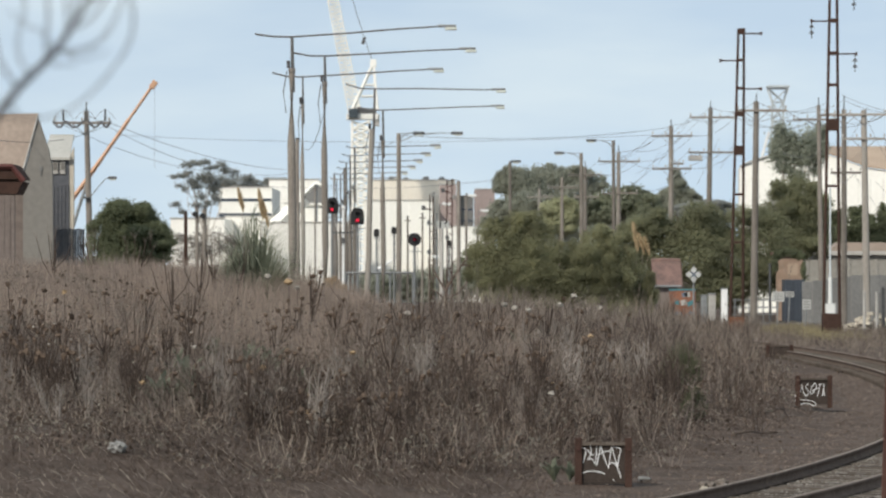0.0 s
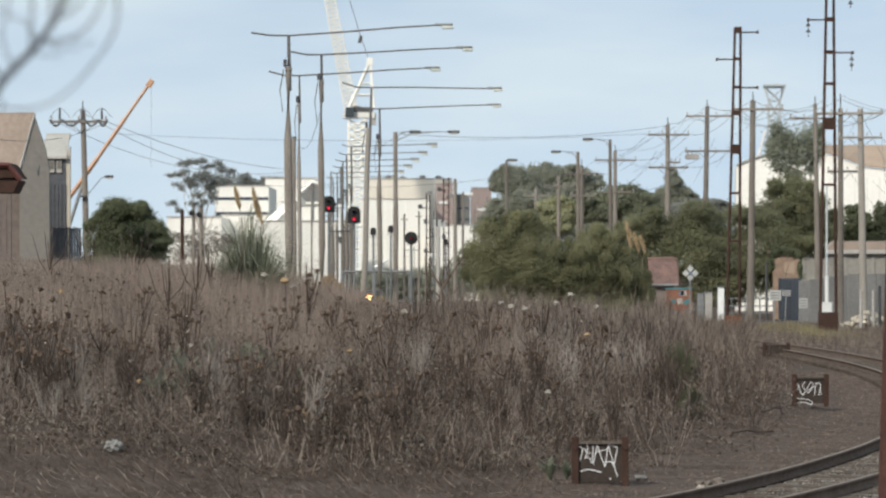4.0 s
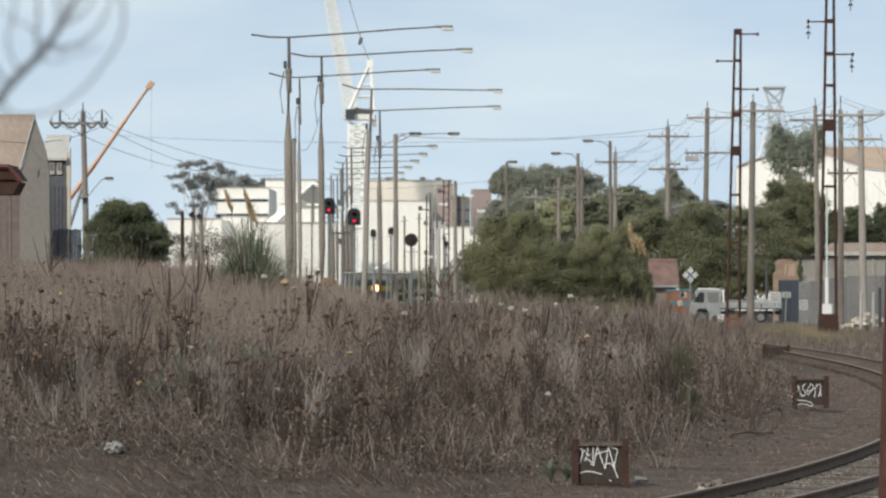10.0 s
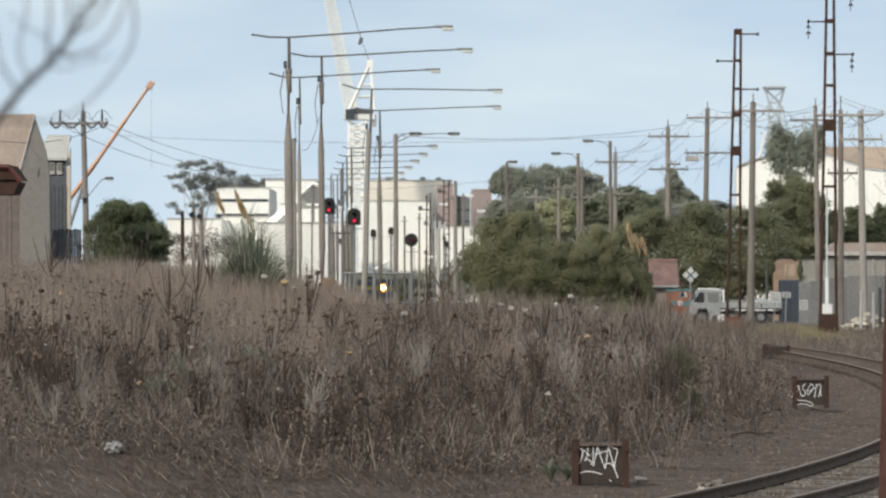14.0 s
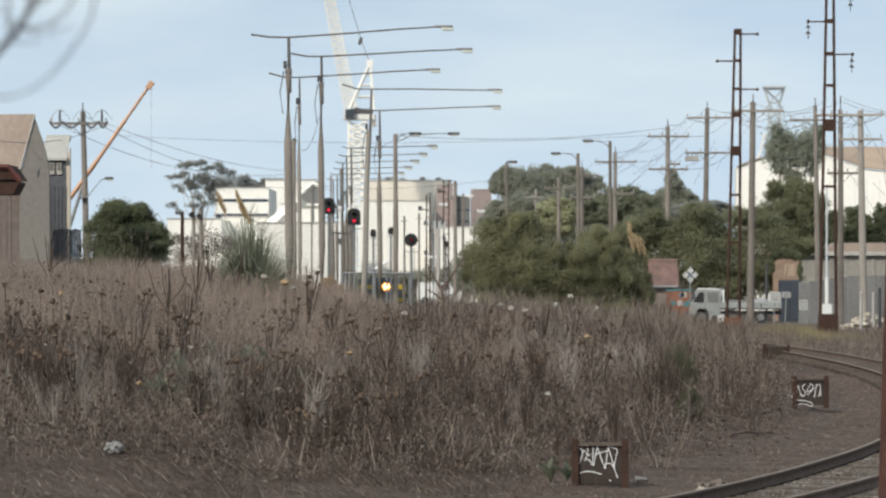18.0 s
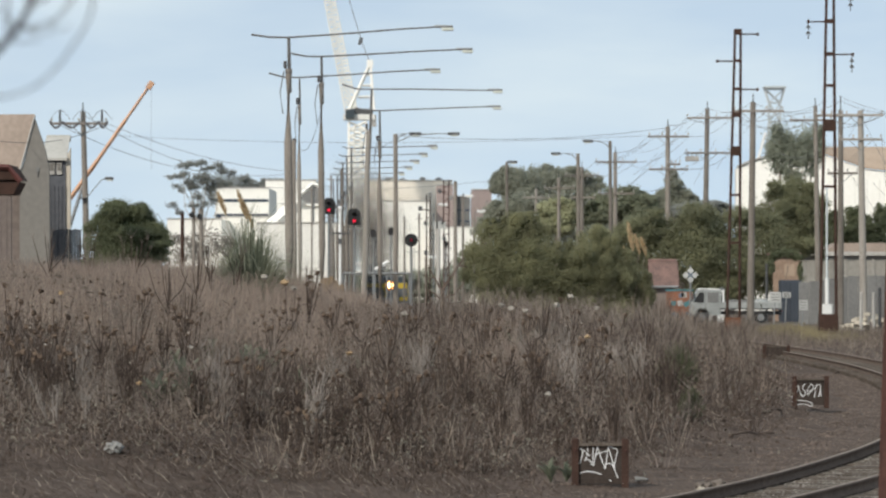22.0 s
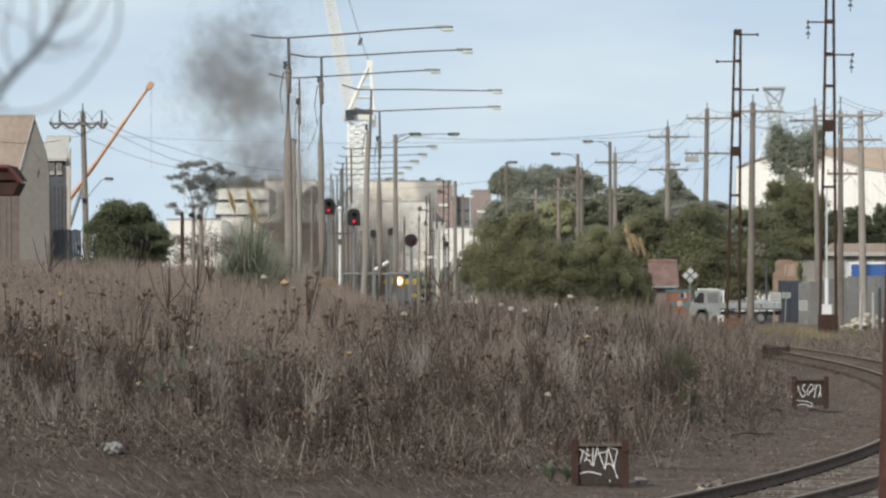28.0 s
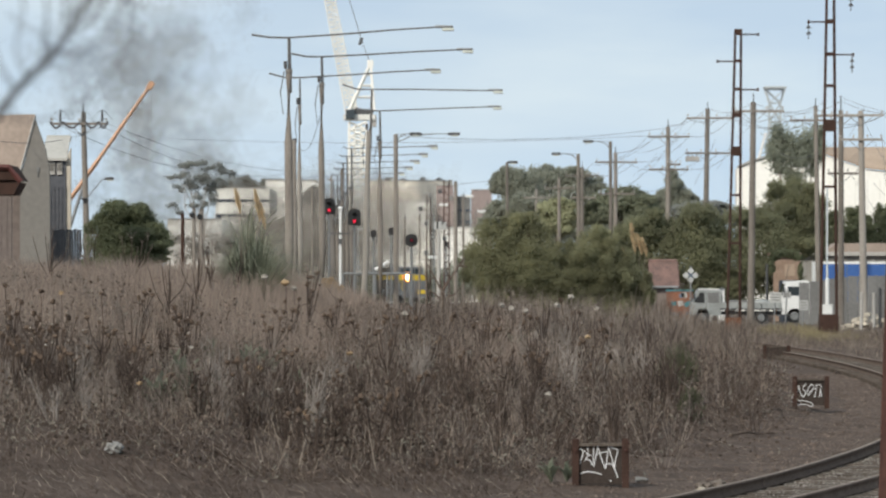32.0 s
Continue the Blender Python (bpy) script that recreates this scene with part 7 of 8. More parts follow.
def place_thistles():
    kinds = [thistle_kind(1, 1.75, 6, 0.1), thistle_kind(2, 1.3, 4, 0.12), thistle_kind(3, 1.1, 3, 0.2), thistle_kind(4, 1.5, 7, 0.06), thistle_kind(6, 1.75, 6, 0, True)]
    rng = random.Random(31)
    # places of the tall ones that stand out: bearing (x), distance
    spots = ([(8, 80, 3), (45, 79, 0), (80, 80, 0), (112, 79, 3), (62, 82, 3), (85, 77, 1), (228, 80, 3), (325, 84, 0), (236, 83, 4), (665, 68, 1), (700, 70, 3), (560, 67, 1), (28, 78, 3), (100, 82, 0), (130, 77, 1), (328, 88, 4), (16, 83, 0), (345, 88, 1), (415, 84, 2), (500, 78, 1)] +
            [(520, 96, 3), (545, 100, 0), (590, 98, 3), (640, 92, 1), (690, 84, 0), (700, 96, 1), (720, 100, 3), (860, 92, 0), (870, 95, 3), (950, 84, 1), (960, 88, 2), (1040, 92, 1), (1080, 98, 3), (1010, 100, 0), (930, 104, 1), (760, 90, 2), (820, 88, 2), (610, 80, 2), (430, 72, 1), (300, 76, 2)] +
            [(180, 82, 3), (250, 92, 1), (15, 80, 1), (560, 74, 2), (480, 90, 3), (780, 100, 1), (1120, 96, 2), (890, 82, 1), (650, 74, 2), (730, 78, 1), (990, 80, 2), (1060, 86, 1), (350, 98, 4), (300, 94, 4), (235, 108, 4), (372, 104, 4), (160, 112, 4), (545, 106, 4), (960, 100, 4), (1150, 104, 4)] +
            [(90, 104, 4), (735, 104, 4), (1180, 112, 4), (420, 112, 4)])
    used = set()
    for px, d, k in spots:
        x = (px - 784) * d / 7000
        m = pose(x, d, float(gz(x, d)) - 0.02, rng.uniform(-5, 5), rng.uniform(-5, 5), rng.uniform(0, 360))
        if k in used:
            copy_thing(kinds[k], m)
        else:
            kinds[k].matrix_basis = m
            used.add(k)
    # fluffy yellow and white single heads that catch the eye
    for px, py, d, s, m_ in ([(108, 518, 70, 9, 0), (460, 652, 78, 11, 0), (247, 678, 70, 9, 0), (543, 730, 72, 15, 0), (618, 625, 84, 9, 0), (505, 500, 104, 13, 0), (520, 510, 104, 9, 1), (468, 490, 108, 10, 1), (548, 490, 104, 9, 2), (338, 615, 84, 9, 1), (1040, 596, 92, 9, 0), (830, 624, 90, 9, 1)] +
            [(887, 540, 108, 9, 1), (985, 540, 106, 10, 1), (1010, 525, 108, 10, 1), (905, 545, 106, 10, 1), (930, 550, 104, 8, 1), (1055, 545, 106, 9, 1), (716, 555, 96, 9, 1), (495, 690, 76, 12, 1), (72, 515, 70, 9, 2), (30, 555, 69, 9, 2), (180, 520, 70, 9, 2), (970, 697, 78, 10, 1)] +
            [(1075, 718, 76, 8, 1)]):
        x, z = (px - 784) * d / 7000, 3.5 + (480 - py) * d / 7000
        g = float(gz(x, d))
        th = thing("seed_head_stalk", (x, d, g), "single dry thistle stalk with a fluffy seed head", "thistle", "single thistle stalks")
        part("stem", tube(B(), [(0.06, 0, -0.05), (0.03, 0, (z - g) * 0.5), (0, 0, z - g)], 0.010, 0.007, 5), M_WEED, th)
        r = s * d / 14000
        part("seed_head", ball(B(), (0, 0, z - g), (r * 1.15, r * 1.1, r * 0.75), 2, 1.1, px), [M_FLUFF, M_WHITEHEAD, M_HEAD][m_], th)
    # grey green rosettes
    rg = np.random.default_rng(5)
    for px, py, d, s in [(320, 645, 76, 0.5), (262, 715, 78, 0.45), (375, 590, 88, 0.5), (530, 600, 86, 0.45), (975, 818, 64.5, 0.34), (1003, 815, 64, 0.30), (545, 580, 90, 0.4), (365, 660, 74, 0.35), (640, 590, 90, 0.4), (440, 560, 92, 0.45), (610, 690, 76, 0.35), (305, 735, 77, 0.36), (325, 640, 80, 0.8), (312, 622, 82, 0.8), (280, 715, 75, 0.7), (338, 715, 75, 0.7), (470, 580, 88, 0.75), (440, 590, 87, 0.7), (905, 560, 104, 0.6), (545, 725, 80, 0.4)]:
        x = (px - 784) * d / 7000
        z = float(gz(x, d))
        th = thing("thistle_rosette", (x, d, z), "low grey green thistle leaves among dead stalks", "thistle", "green thistle leaves")
        for i in range(20):
            ob = new("leaf", LEAF_MESH)
            ob.parent = th
            ob.matrix_basis = pose(0, 0, 0.02, 0, -float(rg.uniform(25, 75)), float(rg.uniform(0, 360))) @ Matrix.Diagonal((s * float(rg.uniform(2.2, 3.6)), s * 3.0, s * 3.0, 1))


place_thistles()


def branching_weed(seed, height, material, spread, label):
    """A dead candelabra weed: several stems from one root, each forking twice into thin twigs."""
    rng = random.Random(seed)
    th = thing("branching_weed", (0, 0, -50), label, "weed", "dead branching weeds")
    fine = B()
    for i in range(rng.randint(5, 9)):
        a = rng.uniform(0, 6.28)
        lean = rng.uniform(0.1, 1.0) * spread
        h = height * rng.uniform(0.65, 1.0)
        p0 = Vector((math.cos(a) * 0.04, math.sin(a) * 0.04, -0.05))
        p1 = Vector((math.cos(a) * lean * h * 0.42, math.sin(a) * lean * h * 0.42, h * 0.5))
        p2 = Vector((math.cos(a) * lean * h * 0.66, math.sin(a) * lean * h * 0.66, h))
        part("stem", tube(B(), [p0, p0.lerp(p1, 0.55) + Vector((0, 0, -0.02)), p1, p2], 0.016, 0.006, 5), material, th)
        for k in range(6):
            q = rng.uniform(0.3, 0.95)
            s = p0.lerp(p1, q * 2) if q < 0.5 else p1.lerp(p2, q * 2 - 1)
            b = rng.uniform(0, 6.28)
            ln = h * rng.uniform(0.14, 0.34)
            e = s + Vector((math.cos(b) * ln * 0.5, math.sin(b) * ln * 0.5, ln * 0.85))
            tube(fine, [s, s.lerp(e, 0.5) + Vector((math.cos(b), math.sin(b), -0.4)) * ln * 0.10, e], 0.009, 0.004, 4)
            for _ in range(2):
                u = s.lerp(e, rng.uniform(0.4, 0.9))
                rod(fine, u, u + Vector((rng.uniform(-1, 1), rng.uniform(-1, 1), rng.uniform(0.6, 1.6))) * ln * 0.28, 0.004, 0.002, 3)
    tagged(part("twig_mass", fine, material, th), kind="stuff")
    return th


def place_branching():
    pale = mat("bleached grey stalks", (0.21, 0.183, 0.162), (0.335, 0.298, 0.266), 0.9, scale=0.5, fine=3, bump=0, rand=0.25)
    sets = [("pale bleached dead weed with forked stalks", pale, 40, (0.7, 1.5)), ("dark brown dead weed with forked stalks", M_DARKWEED, 110, (0.7, 1.6))]
    spots = {0: [(975, 92), (990, 96), (1005, 90), (1020, 99), (1045, 94), (960, 101), (1035, 103), (1080, 97), (1100, 92), (1130, 90), (1150, 95), (920, 98), (940, 91), (1065, 87), (1010, 84), (890, 97), (860, 104), (735, 84), (742, 82), (760, 92), (690, 90), (545, 72), (600, 83), (330, 80), (385, 74), (95, 70), (150, 72), (12, 78), (140, 78), (1180, 92), (1160, 86)],
             1: ([(35, 78), (70, 77), (88, 76), (60, 73), (115, 78), (228, 74), (233, 76), (222, 77), (165, 83), (290, 84), (350, 72), (395, 76), (430, 79), (520, 75), (540, 73), (552, 74), (480, 78), (455, 74), (505, 71), (570, 76), (590, 72), (440, 70), (610, 74), (640, 78), (690, 72), (655, 71), (720, 74), (860, 97), (868, 94)] +
            [(850, 92), (945, 88), (955, 86), (965, 84), (1180, 88), (1172, 84), (1190, 83), (1150, 80), (900, 80), (830, 76), (870, 78), (800, 74), (760, 76), (1090, 84), (1000, 78), (930, 74), (1040, 74), (1090, 72), (880, 72)])}
    for k, (lab, m_, seed, hs) in enumerate(sets):
        kinds = [branching_weed(seed + i, h, m_, sp, lab) for i, (h, sp) in enumerate(((hs[0], 0.5), (hs[1], 0.35), (1.1, 0.6), (0.9, 0.9)))]
        rng = random.Random(seed)
        for i, (px, d) in enumerate(spots[k]):
            x = (px - 784) * d / 7000
            z = float(gz(x, d)) - 0.02
            m = pose(x, d, z, rng.uniform(-6, 6), rng.uniform(-6, 6), rng.uniform(0, 360))
            if i < len(kinds):
                kinds[i].matrix_basis = m
            else:
                copy_thing(kinds[rng.randrange(len(kinds))], m)


place_branching()


# ---------------------------------------------------------------- pampas grass
PLUMES = []


def pampas(px, py, d, s, plumes, label, blades=260):
    k = d / 7000
    x = (px - 784) * k
    g = float(gz(x, d))
    th = thing("pampas_grass", (x, d, g), label, "pampas grass", "pampas clumps")
    rng = np.random.default_rng(px)
    n = blades
    a = rng.uniform(0, 6.28, n)
    out = np.sqrt(rng.uniform(0.02, 1, n)) * 1.12 * s
    h = s * rng.uniform(0.7, 1.4, n) * (1.15 - 0.6 * out / s)
    b = np.stack([np.cos(a) * 0.12, np.sin(a) * 0.12, np.zeros(n)], 1)
    m = np.stack([np.cos(a) * out * 0.5, np.sin(a) * out * 0.5, h * 0.85], 1)
    t = np.stack([np.cos(a) * out * 1.1 + 0.12 * s, np.sin(a) * out, h * rng.uniform(0.50, 1.15, n)], 1)
    w = np.stack([-np.sin(a), np.cos(a), np.zeros(n)], 1) * rng.uniform(0.009, 0.016, n)[:, None]
    v = np.stack([b - w, b + w, m + w, m - w, t + w * 0.2, t - w * 0.2], 1).reshape(-1, 3)
    f = np.concatenate([np.arange(n)[:, None] * 6 + np.array([0, 1, 2, 3])[None], np.arange(n)[:, None] * 6 + np.array([3, 2, 4, 5])[None]])
    raw("blades", v, f, M_PAMPASLEAF, th)
    for dx, top, bot, wd in plumes:
        pl = thing("plume_stalk", (0, 0, 0), "", "")
        pl.parent = th
        zt, zb = 3.5 + (480 - top) * k - g, 3.5 + (480 - bot) * k - g
        bm = tube(B(), [(0, 0, 0), (dx * k * 0.6, 0, zb * 0.6), (dx * k, 0, zb)], 0.012, 0.008, 5)
        st = part("stalk", bm, M_PALE, pl)
        bm = B()
        for i in range(200):
            q = rng.uniform(0, 1)
            r = wd * k * 0.5 * math.sin(math.pi * min(1, q * 0.9 + 0.08)) ** 0.6
            aa = rng.uniform(0, 6.28)
            p = Vector(((dx - 9 * (q - 0.3)) * k, 0, zb + (zt - zb) * q * 0.9))
            e = p + Vector((math.cos(aa) * r, math.sin(aa) * r, (zt - zb) * 0.16))
            rod(bm, p, e, 0.012, 0.004, 3)
        part("plume", bm, M_PLUME, pl, "feathery dry seed plume")
        PLUMES.append(pl)
    return th


pampas(446, 490, 113, 2.25, [(-24, 334, 378, 11), (10, 336, 392, 12), (18, 360, 405, 9)], "green pampas grass clump with tan plumes on the crest", 720)
pampas(1122, 520, 168, 0.9, [(-4, 395, 450, 12), (8, 415, 452, 10), (18, 420, 455, 10), (-16, 435, 458, 5)], "pampas grass behind the wattle bush with pale plumes", 160)


# ---------------------------------------------------------------- trackside objects
def graffiti_box(px, py, d, w, h, strokes, label, rz=0.0, stroke=0.0085):
    """A rusted plate between two posts, with a plain tangle of white spray strokes."""
    k = d / 7000
    x, z = (px - 784) * k, 3.5 + (480 - py) * k
    W_, H_ = w * k, h * k
    th = thing("rusty_trackside_plate", (x, d, z), label, "trackside plate", "rusty trackside plates", rz=rz)
    pl = part("plate", box(B(), (0, 0, H_ * 0.48), (W_ * 0.86, 0.06, H_ * 0.84), bevel=0.006), M_PLATE, th)
    part("top_angle", box(B(), (0, -0.03, H_ * 0.92), (W_ * 0.84, 0.1, 0.05), bevel=0.006), M_SLEEPER, th)
    for s in (-1, 1):
        part("post", box(B(), (s * W_ * 0.46, -0.02, H_ * 0.5), (W_ * 0.13, 0.14, H_ * 1.1), bevel=0.012), M_RUST, th)
        part("bolt", rod(B(), (s * W_ * 0.46, -0.09, H_ * 0.8), (s * W_ * 0.46, -0.12, H_ * 0.8), 0.025, n=6), M_REDRUST, th)
    for line in strokes:
        bm = tube(B(), [(a * W_, 0, b * H_) for a, b in line], stroke, stroke, 6)
        for v in bm.verts:
            v.co.y = -0.032 + v.co.y * 0.4
        part("spray_stroke", bm, M_SPRAYWHITE, pl, "white spray paint stroke")
    return th


def arc_line(pts):
    """Rounds the corners of a stroke, twice."""
    for _ in range(2):
        out = [pts[0]]
        for (a, b), (c, d) in zip(pts, pts[1:]):
            out += [(a * 0.75 + c * 0.25, b * 0.75 + d * 0.25), (a * 0.25 + c * 0.75, b * 0.25 + d * 0.75)]
        pts = out + [pts[-1]]
    return pts


def sprayed(lines, px, py, w, h, ox, oy):
    """Strokes drawn on a sheet of thirds, turned into shares of the plate."""
    return [arc_line([((ox + a / 3 - px) / w, (py - oy - b / 3) / h) for a, b in q]) for q in lines]


SCRAWL = [[(65, 132), (100, 134), (78, 210)], [(118, 120), (122, 160), (104, 196)], [(112, 190), (130, 186), (146, 232), (150, 122)], [(100, 140), (122, 168), (136, 164)], [(172, 120), (150, 226)], [(172, 120), (190, 180), (213, 238)], [(158, 165), (195, 150), (226, 146)], [(230, 118), (213, 236)],
          [(230, 118), (256, 130), (282, 132), (266, 190), (260, 238)], [(230, 124), (246, 180), (262, 232)], [(214, 216), (238, 206), (258, 226), (270, 262), (279, 288)], [(78, 264), (108, 252), (150, 254), (194, 268)], [(238, 296), (243, 306)], [(301, 312), (305, 325)]]
graffiti_box(1062, 862, 63.6, 96, 82, sprayed(SCRAWL, 1062, 862, 96, 82, 1000, 750), "rusted steel plate between posts, sprayed with white scrawl")
LOOPS = [[(62, 192), (72, 155), (104, 118), (92, 160), (76, 188), (62, 180)], [(96, 124), (108, 170), (122, 190)], [(134, 118), (114, 140), (138, 160), (126, 188), (108, 172)], [(166, 118), (142, 150), (146, 184), (172, 150), (180, 122), (160, 118)], [(150, 160), (190, 140)], [(196, 122), (182, 190)], [(186, 126), (222, 120), (206, 188)], [(214, 150), (220, 186)],
         [(62, 212), (104, 204), (160, 212), (178, 232), (160, 240), (142, 226), (112, 224), (72, 236)]]
graffiti_box(1434, 720, 98, 62, 52, sprayed(LOOPS, 1434, 720, 62, 52, 1380, 640), "far rusted steel plate sprayed with white loops", rz=4, stroke=0.010)
th = graffiti_box(1374, 634, 158, 46, 22, [], "low rusted steel frame beside the far rails")


def dead_shrub():
    """Dark bare forked shrub on the crest before the far signals."""
    k = 128 / 7000
    x = (790 - 784) * k
    g = float(gz(x, 128))
    th = thing("dead_shrub", (x, 128, g), "dark bare dead shrub on the crest of the bank", "shrub")
    L = lambda px, py, y=0.0: Vector(((px - 790) * k, y, 3.5 + (480 - py) * k - g))
    rows = [[(785, 560), (782, 515), (768, 490), (757, 468)], [(782, 515), (795, 495), (812, 470), (822, 455)], [(768, 490), (760, 495), (748, 485)], [(795, 495), (790, 478), (800, 462)], [(784, 530), (805, 520), (822, 500)], [(782, 515), (778, 495), (780, 478)], [(812, 470), (826, 472)], [(790, 540), (770, 520), (755, 512)]]
    for i, pts in enumerate(rows):
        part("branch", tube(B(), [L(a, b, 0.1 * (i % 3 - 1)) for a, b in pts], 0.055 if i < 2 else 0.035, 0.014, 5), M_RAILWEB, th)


dead_shrub()


def scraps():
    # old fallen rail or pipe lengths along the bank foot
    for (xa, ya), (xb, yb), da, db in [((1345, 752), (1405, 730), 90, 97), ((1290, 782), (1370, 775), 81, 83), ((1476, 662), (1500, 655), 134, 139)]:
        a = Vector(((xa - 784) * da / 7000, da, 0))
        b = Vector(((xb - 784) * db / 7000, db, 0))
        a.z, b.z = float(gz(a.x, a.y)) + 0.05, float(gz(b.x, b.y)) + 0.07
        me = B()
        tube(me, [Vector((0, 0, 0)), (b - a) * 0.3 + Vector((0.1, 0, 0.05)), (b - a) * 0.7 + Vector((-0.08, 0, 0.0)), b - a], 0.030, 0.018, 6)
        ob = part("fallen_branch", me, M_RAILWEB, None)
        ob.location = a
        tagged(ob, "dark dead branch lying at the foot of the bank", "branch", "fallen branches")
    for px, py, d, s, m, nm, lab in [(1134, 838, 64.6, 0.10, M_LITTER, "plastic_bottle", "crushed pale plastic bottle on the bare soil"), (1270, 846, 63.8, 0.16, M_BALLAST, "stone_pile", "small pile of dull grey stones by the rail"), (203, 800, 64.5, 0.13, M_LITTER, "rubbish_bag", "torn white plastic bag among the weeds"), (1240, 862, 62.5, 0.06, M_RUBBLE, "pale_stone", "pale stone on the bare soil"), (152, 742, 69, 0.06, M_LITTER, "paper_scrap", "scrap of white paper among the weeds")]:
        x = (px - 784) * d / 7000
        g = float(gz(x, d))
        th = thing(nm, (x, d, g), lab, nm.replace("_", " "))
        rg = random.Random(px)
        if nm == "plastic_bottle":
            part("bottle", tube(B(), [(-0.09, 0, 0.05), (-0.03, 0, 0.055), (0.05, 0.02, 0.05), (0.08, 0.02, 0.045), (0.1, 0.02, 0.04)], 0.045, 0.02, 10), m, th)
            part("cap", rod(B(), (0.1, 0.02, 0.04), (0.118, 0.02, 0.04), 0.018), M_BLUEBIN, th)
        elif nm == "stone_pile":
            for i in range(9):
                r = rg.uniform(0.05, 0.12)
                part("stone", ball(B(), (rg.uniform(-0.3, 0.3), rg.uniform(-0.2, 0.2), r * 0.5), (r, r, r * 0.7), 1, 0.6, i), m, th)
        else:
            part("sheet", ball(B(), (0, 0, s * 0.7), (s * 1.1, s, s * 0.8), 3, 0.55, px), m, th)


scraps()


# ---------------------------------------------------------------- vehicles, branch, smoke
def wheel(parent, x, y, r, w=0.24):
    t = part("wheel", rod(B(), (x, y - w / 2, r), (x, y + w / 2, r), r, n=18), M_TYRE, parent)
    part("rim", rod(B(), (x, y - w / 2 - 0.01, r), (x, y - w / 2 + 0.05, r), r * 0.55, n=12), M_GALV, t)


def tray_truck():
    """A cab-over truck heading to -x; its front at x = 0."""
    th = thing("tray_truck", (0, 262, 0.05), "light grey cab-over tray truck waiting at the crossing", "truck")
    cab = prism(B(), [(0, 0.55), (1.98, 0.55), (1.98, 2.12), (1.8, 2.24), (0.62, 2.28), (0.44, 2.22), (0.06, 1.45), (0, 1.3)], -1.0, 1.0)
    c = part("cab", cab, M_TRUCK, th)
    part("side_window", prism(B(), [(0.20, 1.42), (0.86, 1.36), (0.86, 2.06), (0.54, 2.06)], -1.03, -1.0), M_SIGNALBLACK, c, "dark front side window")
    part("side_window", prism(B(), [(1.08, 1.4), (1.80, 1.4), (1.80, 2.06), (1.08, 2.06)], -1.03, -1.0), M_FENCE, c, "plain grey rear side window")
    part("roof_panel", prism(B(), [(0.46, 2.22), (1.86, 2.18), (1.86, 2.30), (0.60, 2.34)], -0.98, 0.98), M_WHITEPAINT, c, "white cab roof")
    part("wheel_arch", prism(B(), [(0.3, 0.5), (1.2, 0.5), (1.1, 0.85), (0.95, 1.0), (0.55, 1.0), (0.4, 0.85)], -1.025, -1.0), M_DARKSTEEL, c)
    part("door_seam", box(B(), (0.97, -1.022, 1.35), (0.025, 0.012, 1.4)), M_DARKSTEEL, c)
    bm = B()
    tube(bm, [(0.06, -0.9, 1.5), (0.5, -0.9, 2.26)], 0.03, 0.03, 4)
    ws = B()
    vs = [ws.verts.new(p) for p in [(0.04, -0.9, 1.5), (0.04, 0.9, 1.5), (0.50, 0.9, 2.28), (0.50, -0.9, 2.28)]]
    ws.faces.new(vs)
    bm.free()
    part("windscreen", ws, M_GLASS, c)
    part("door", box(B(), (0.8, -1.01, 1.25), (1.0, 0.03, 1.1), bevel=0.01), M_TRUCK, c)
    part("mirror", box(B(), (0.15, -1.18, 1.8), (0.08, 0.2, 0.36), bevel=0.02), M_DARKSTEEL, c)
    part("bumper", box(B(), (0.02, 0, 0.55), (0.14, 2.0, 0.26), bevel=0.04), M_DARKSTEEL, c)
    part("headlight", box(B(), (-0.02, -0.75, 0.85), (0.06, 0.3, 0.2), bevel=0.03), M_LENS, c)
    part("roof_rack", tube(B(), [(2.05, -0.95, 1.3), (2.05, -0.95, 2.36), (2.05, 0.95, 2.36), (2.05, 0.95, 1.3)], 0.035, 0.035, 5), M_GALV, th)
    part("head_board", box(B(), (2.06, 0, 1.5), (0.05, 1.9, 0.7)), M_TRUCK, th)
    part("chassis", box(B(), (3.3, 0, 0.72), (5.4, 0.9, 0.24)), M_DARKSTEEL, th)
    part("tray", box(B(), (3.95, 0, 0.98), (4.1, 2.1, 0.12)), M_DARKSTEEL, th)
    for i in range(3):
        part("drop_side", box(B(), (2.6 + i * 1.36, -1.05, 1.22), (1.3, 0.05, 0.4), bevel=0.01), M_TRUCK, th)
        part("drop_side", box(B(), (2.6 + i * 1.36, 1.05, 1.22), (1.3, 0.05, 0.4), bevel=0.01), M_TRUCK, th)
    part("load", box(B(), (3.1, 0.1, 1.30), (1.4, 1.4, 0.5), bevel=0.12), M_FENCE, th, "grey load under a cover")
    part("load", ball(B(), (4.7, 0.0, 1.35), (0.8, 0.7, 0.28), 2, 0.5, 4), M_TRUCK, th, "heap of scrap on the tray")
    part("tool_box", box(B(), (5.6, -0.3, 1.3), (0.5, 1.0, 0.45), bevel=0.03), M_GALV, th)
    part("tail_light", box(B(), (6.02, -0.85, 0.85), (0.04, 0.24, 0.14)), M_REDTRIM, th)
    for x in (0.75, 4.6):
        wheel(th, x, -0.9, 0.42)
        wheel(th, x, 0.9, 0.42)
    return th


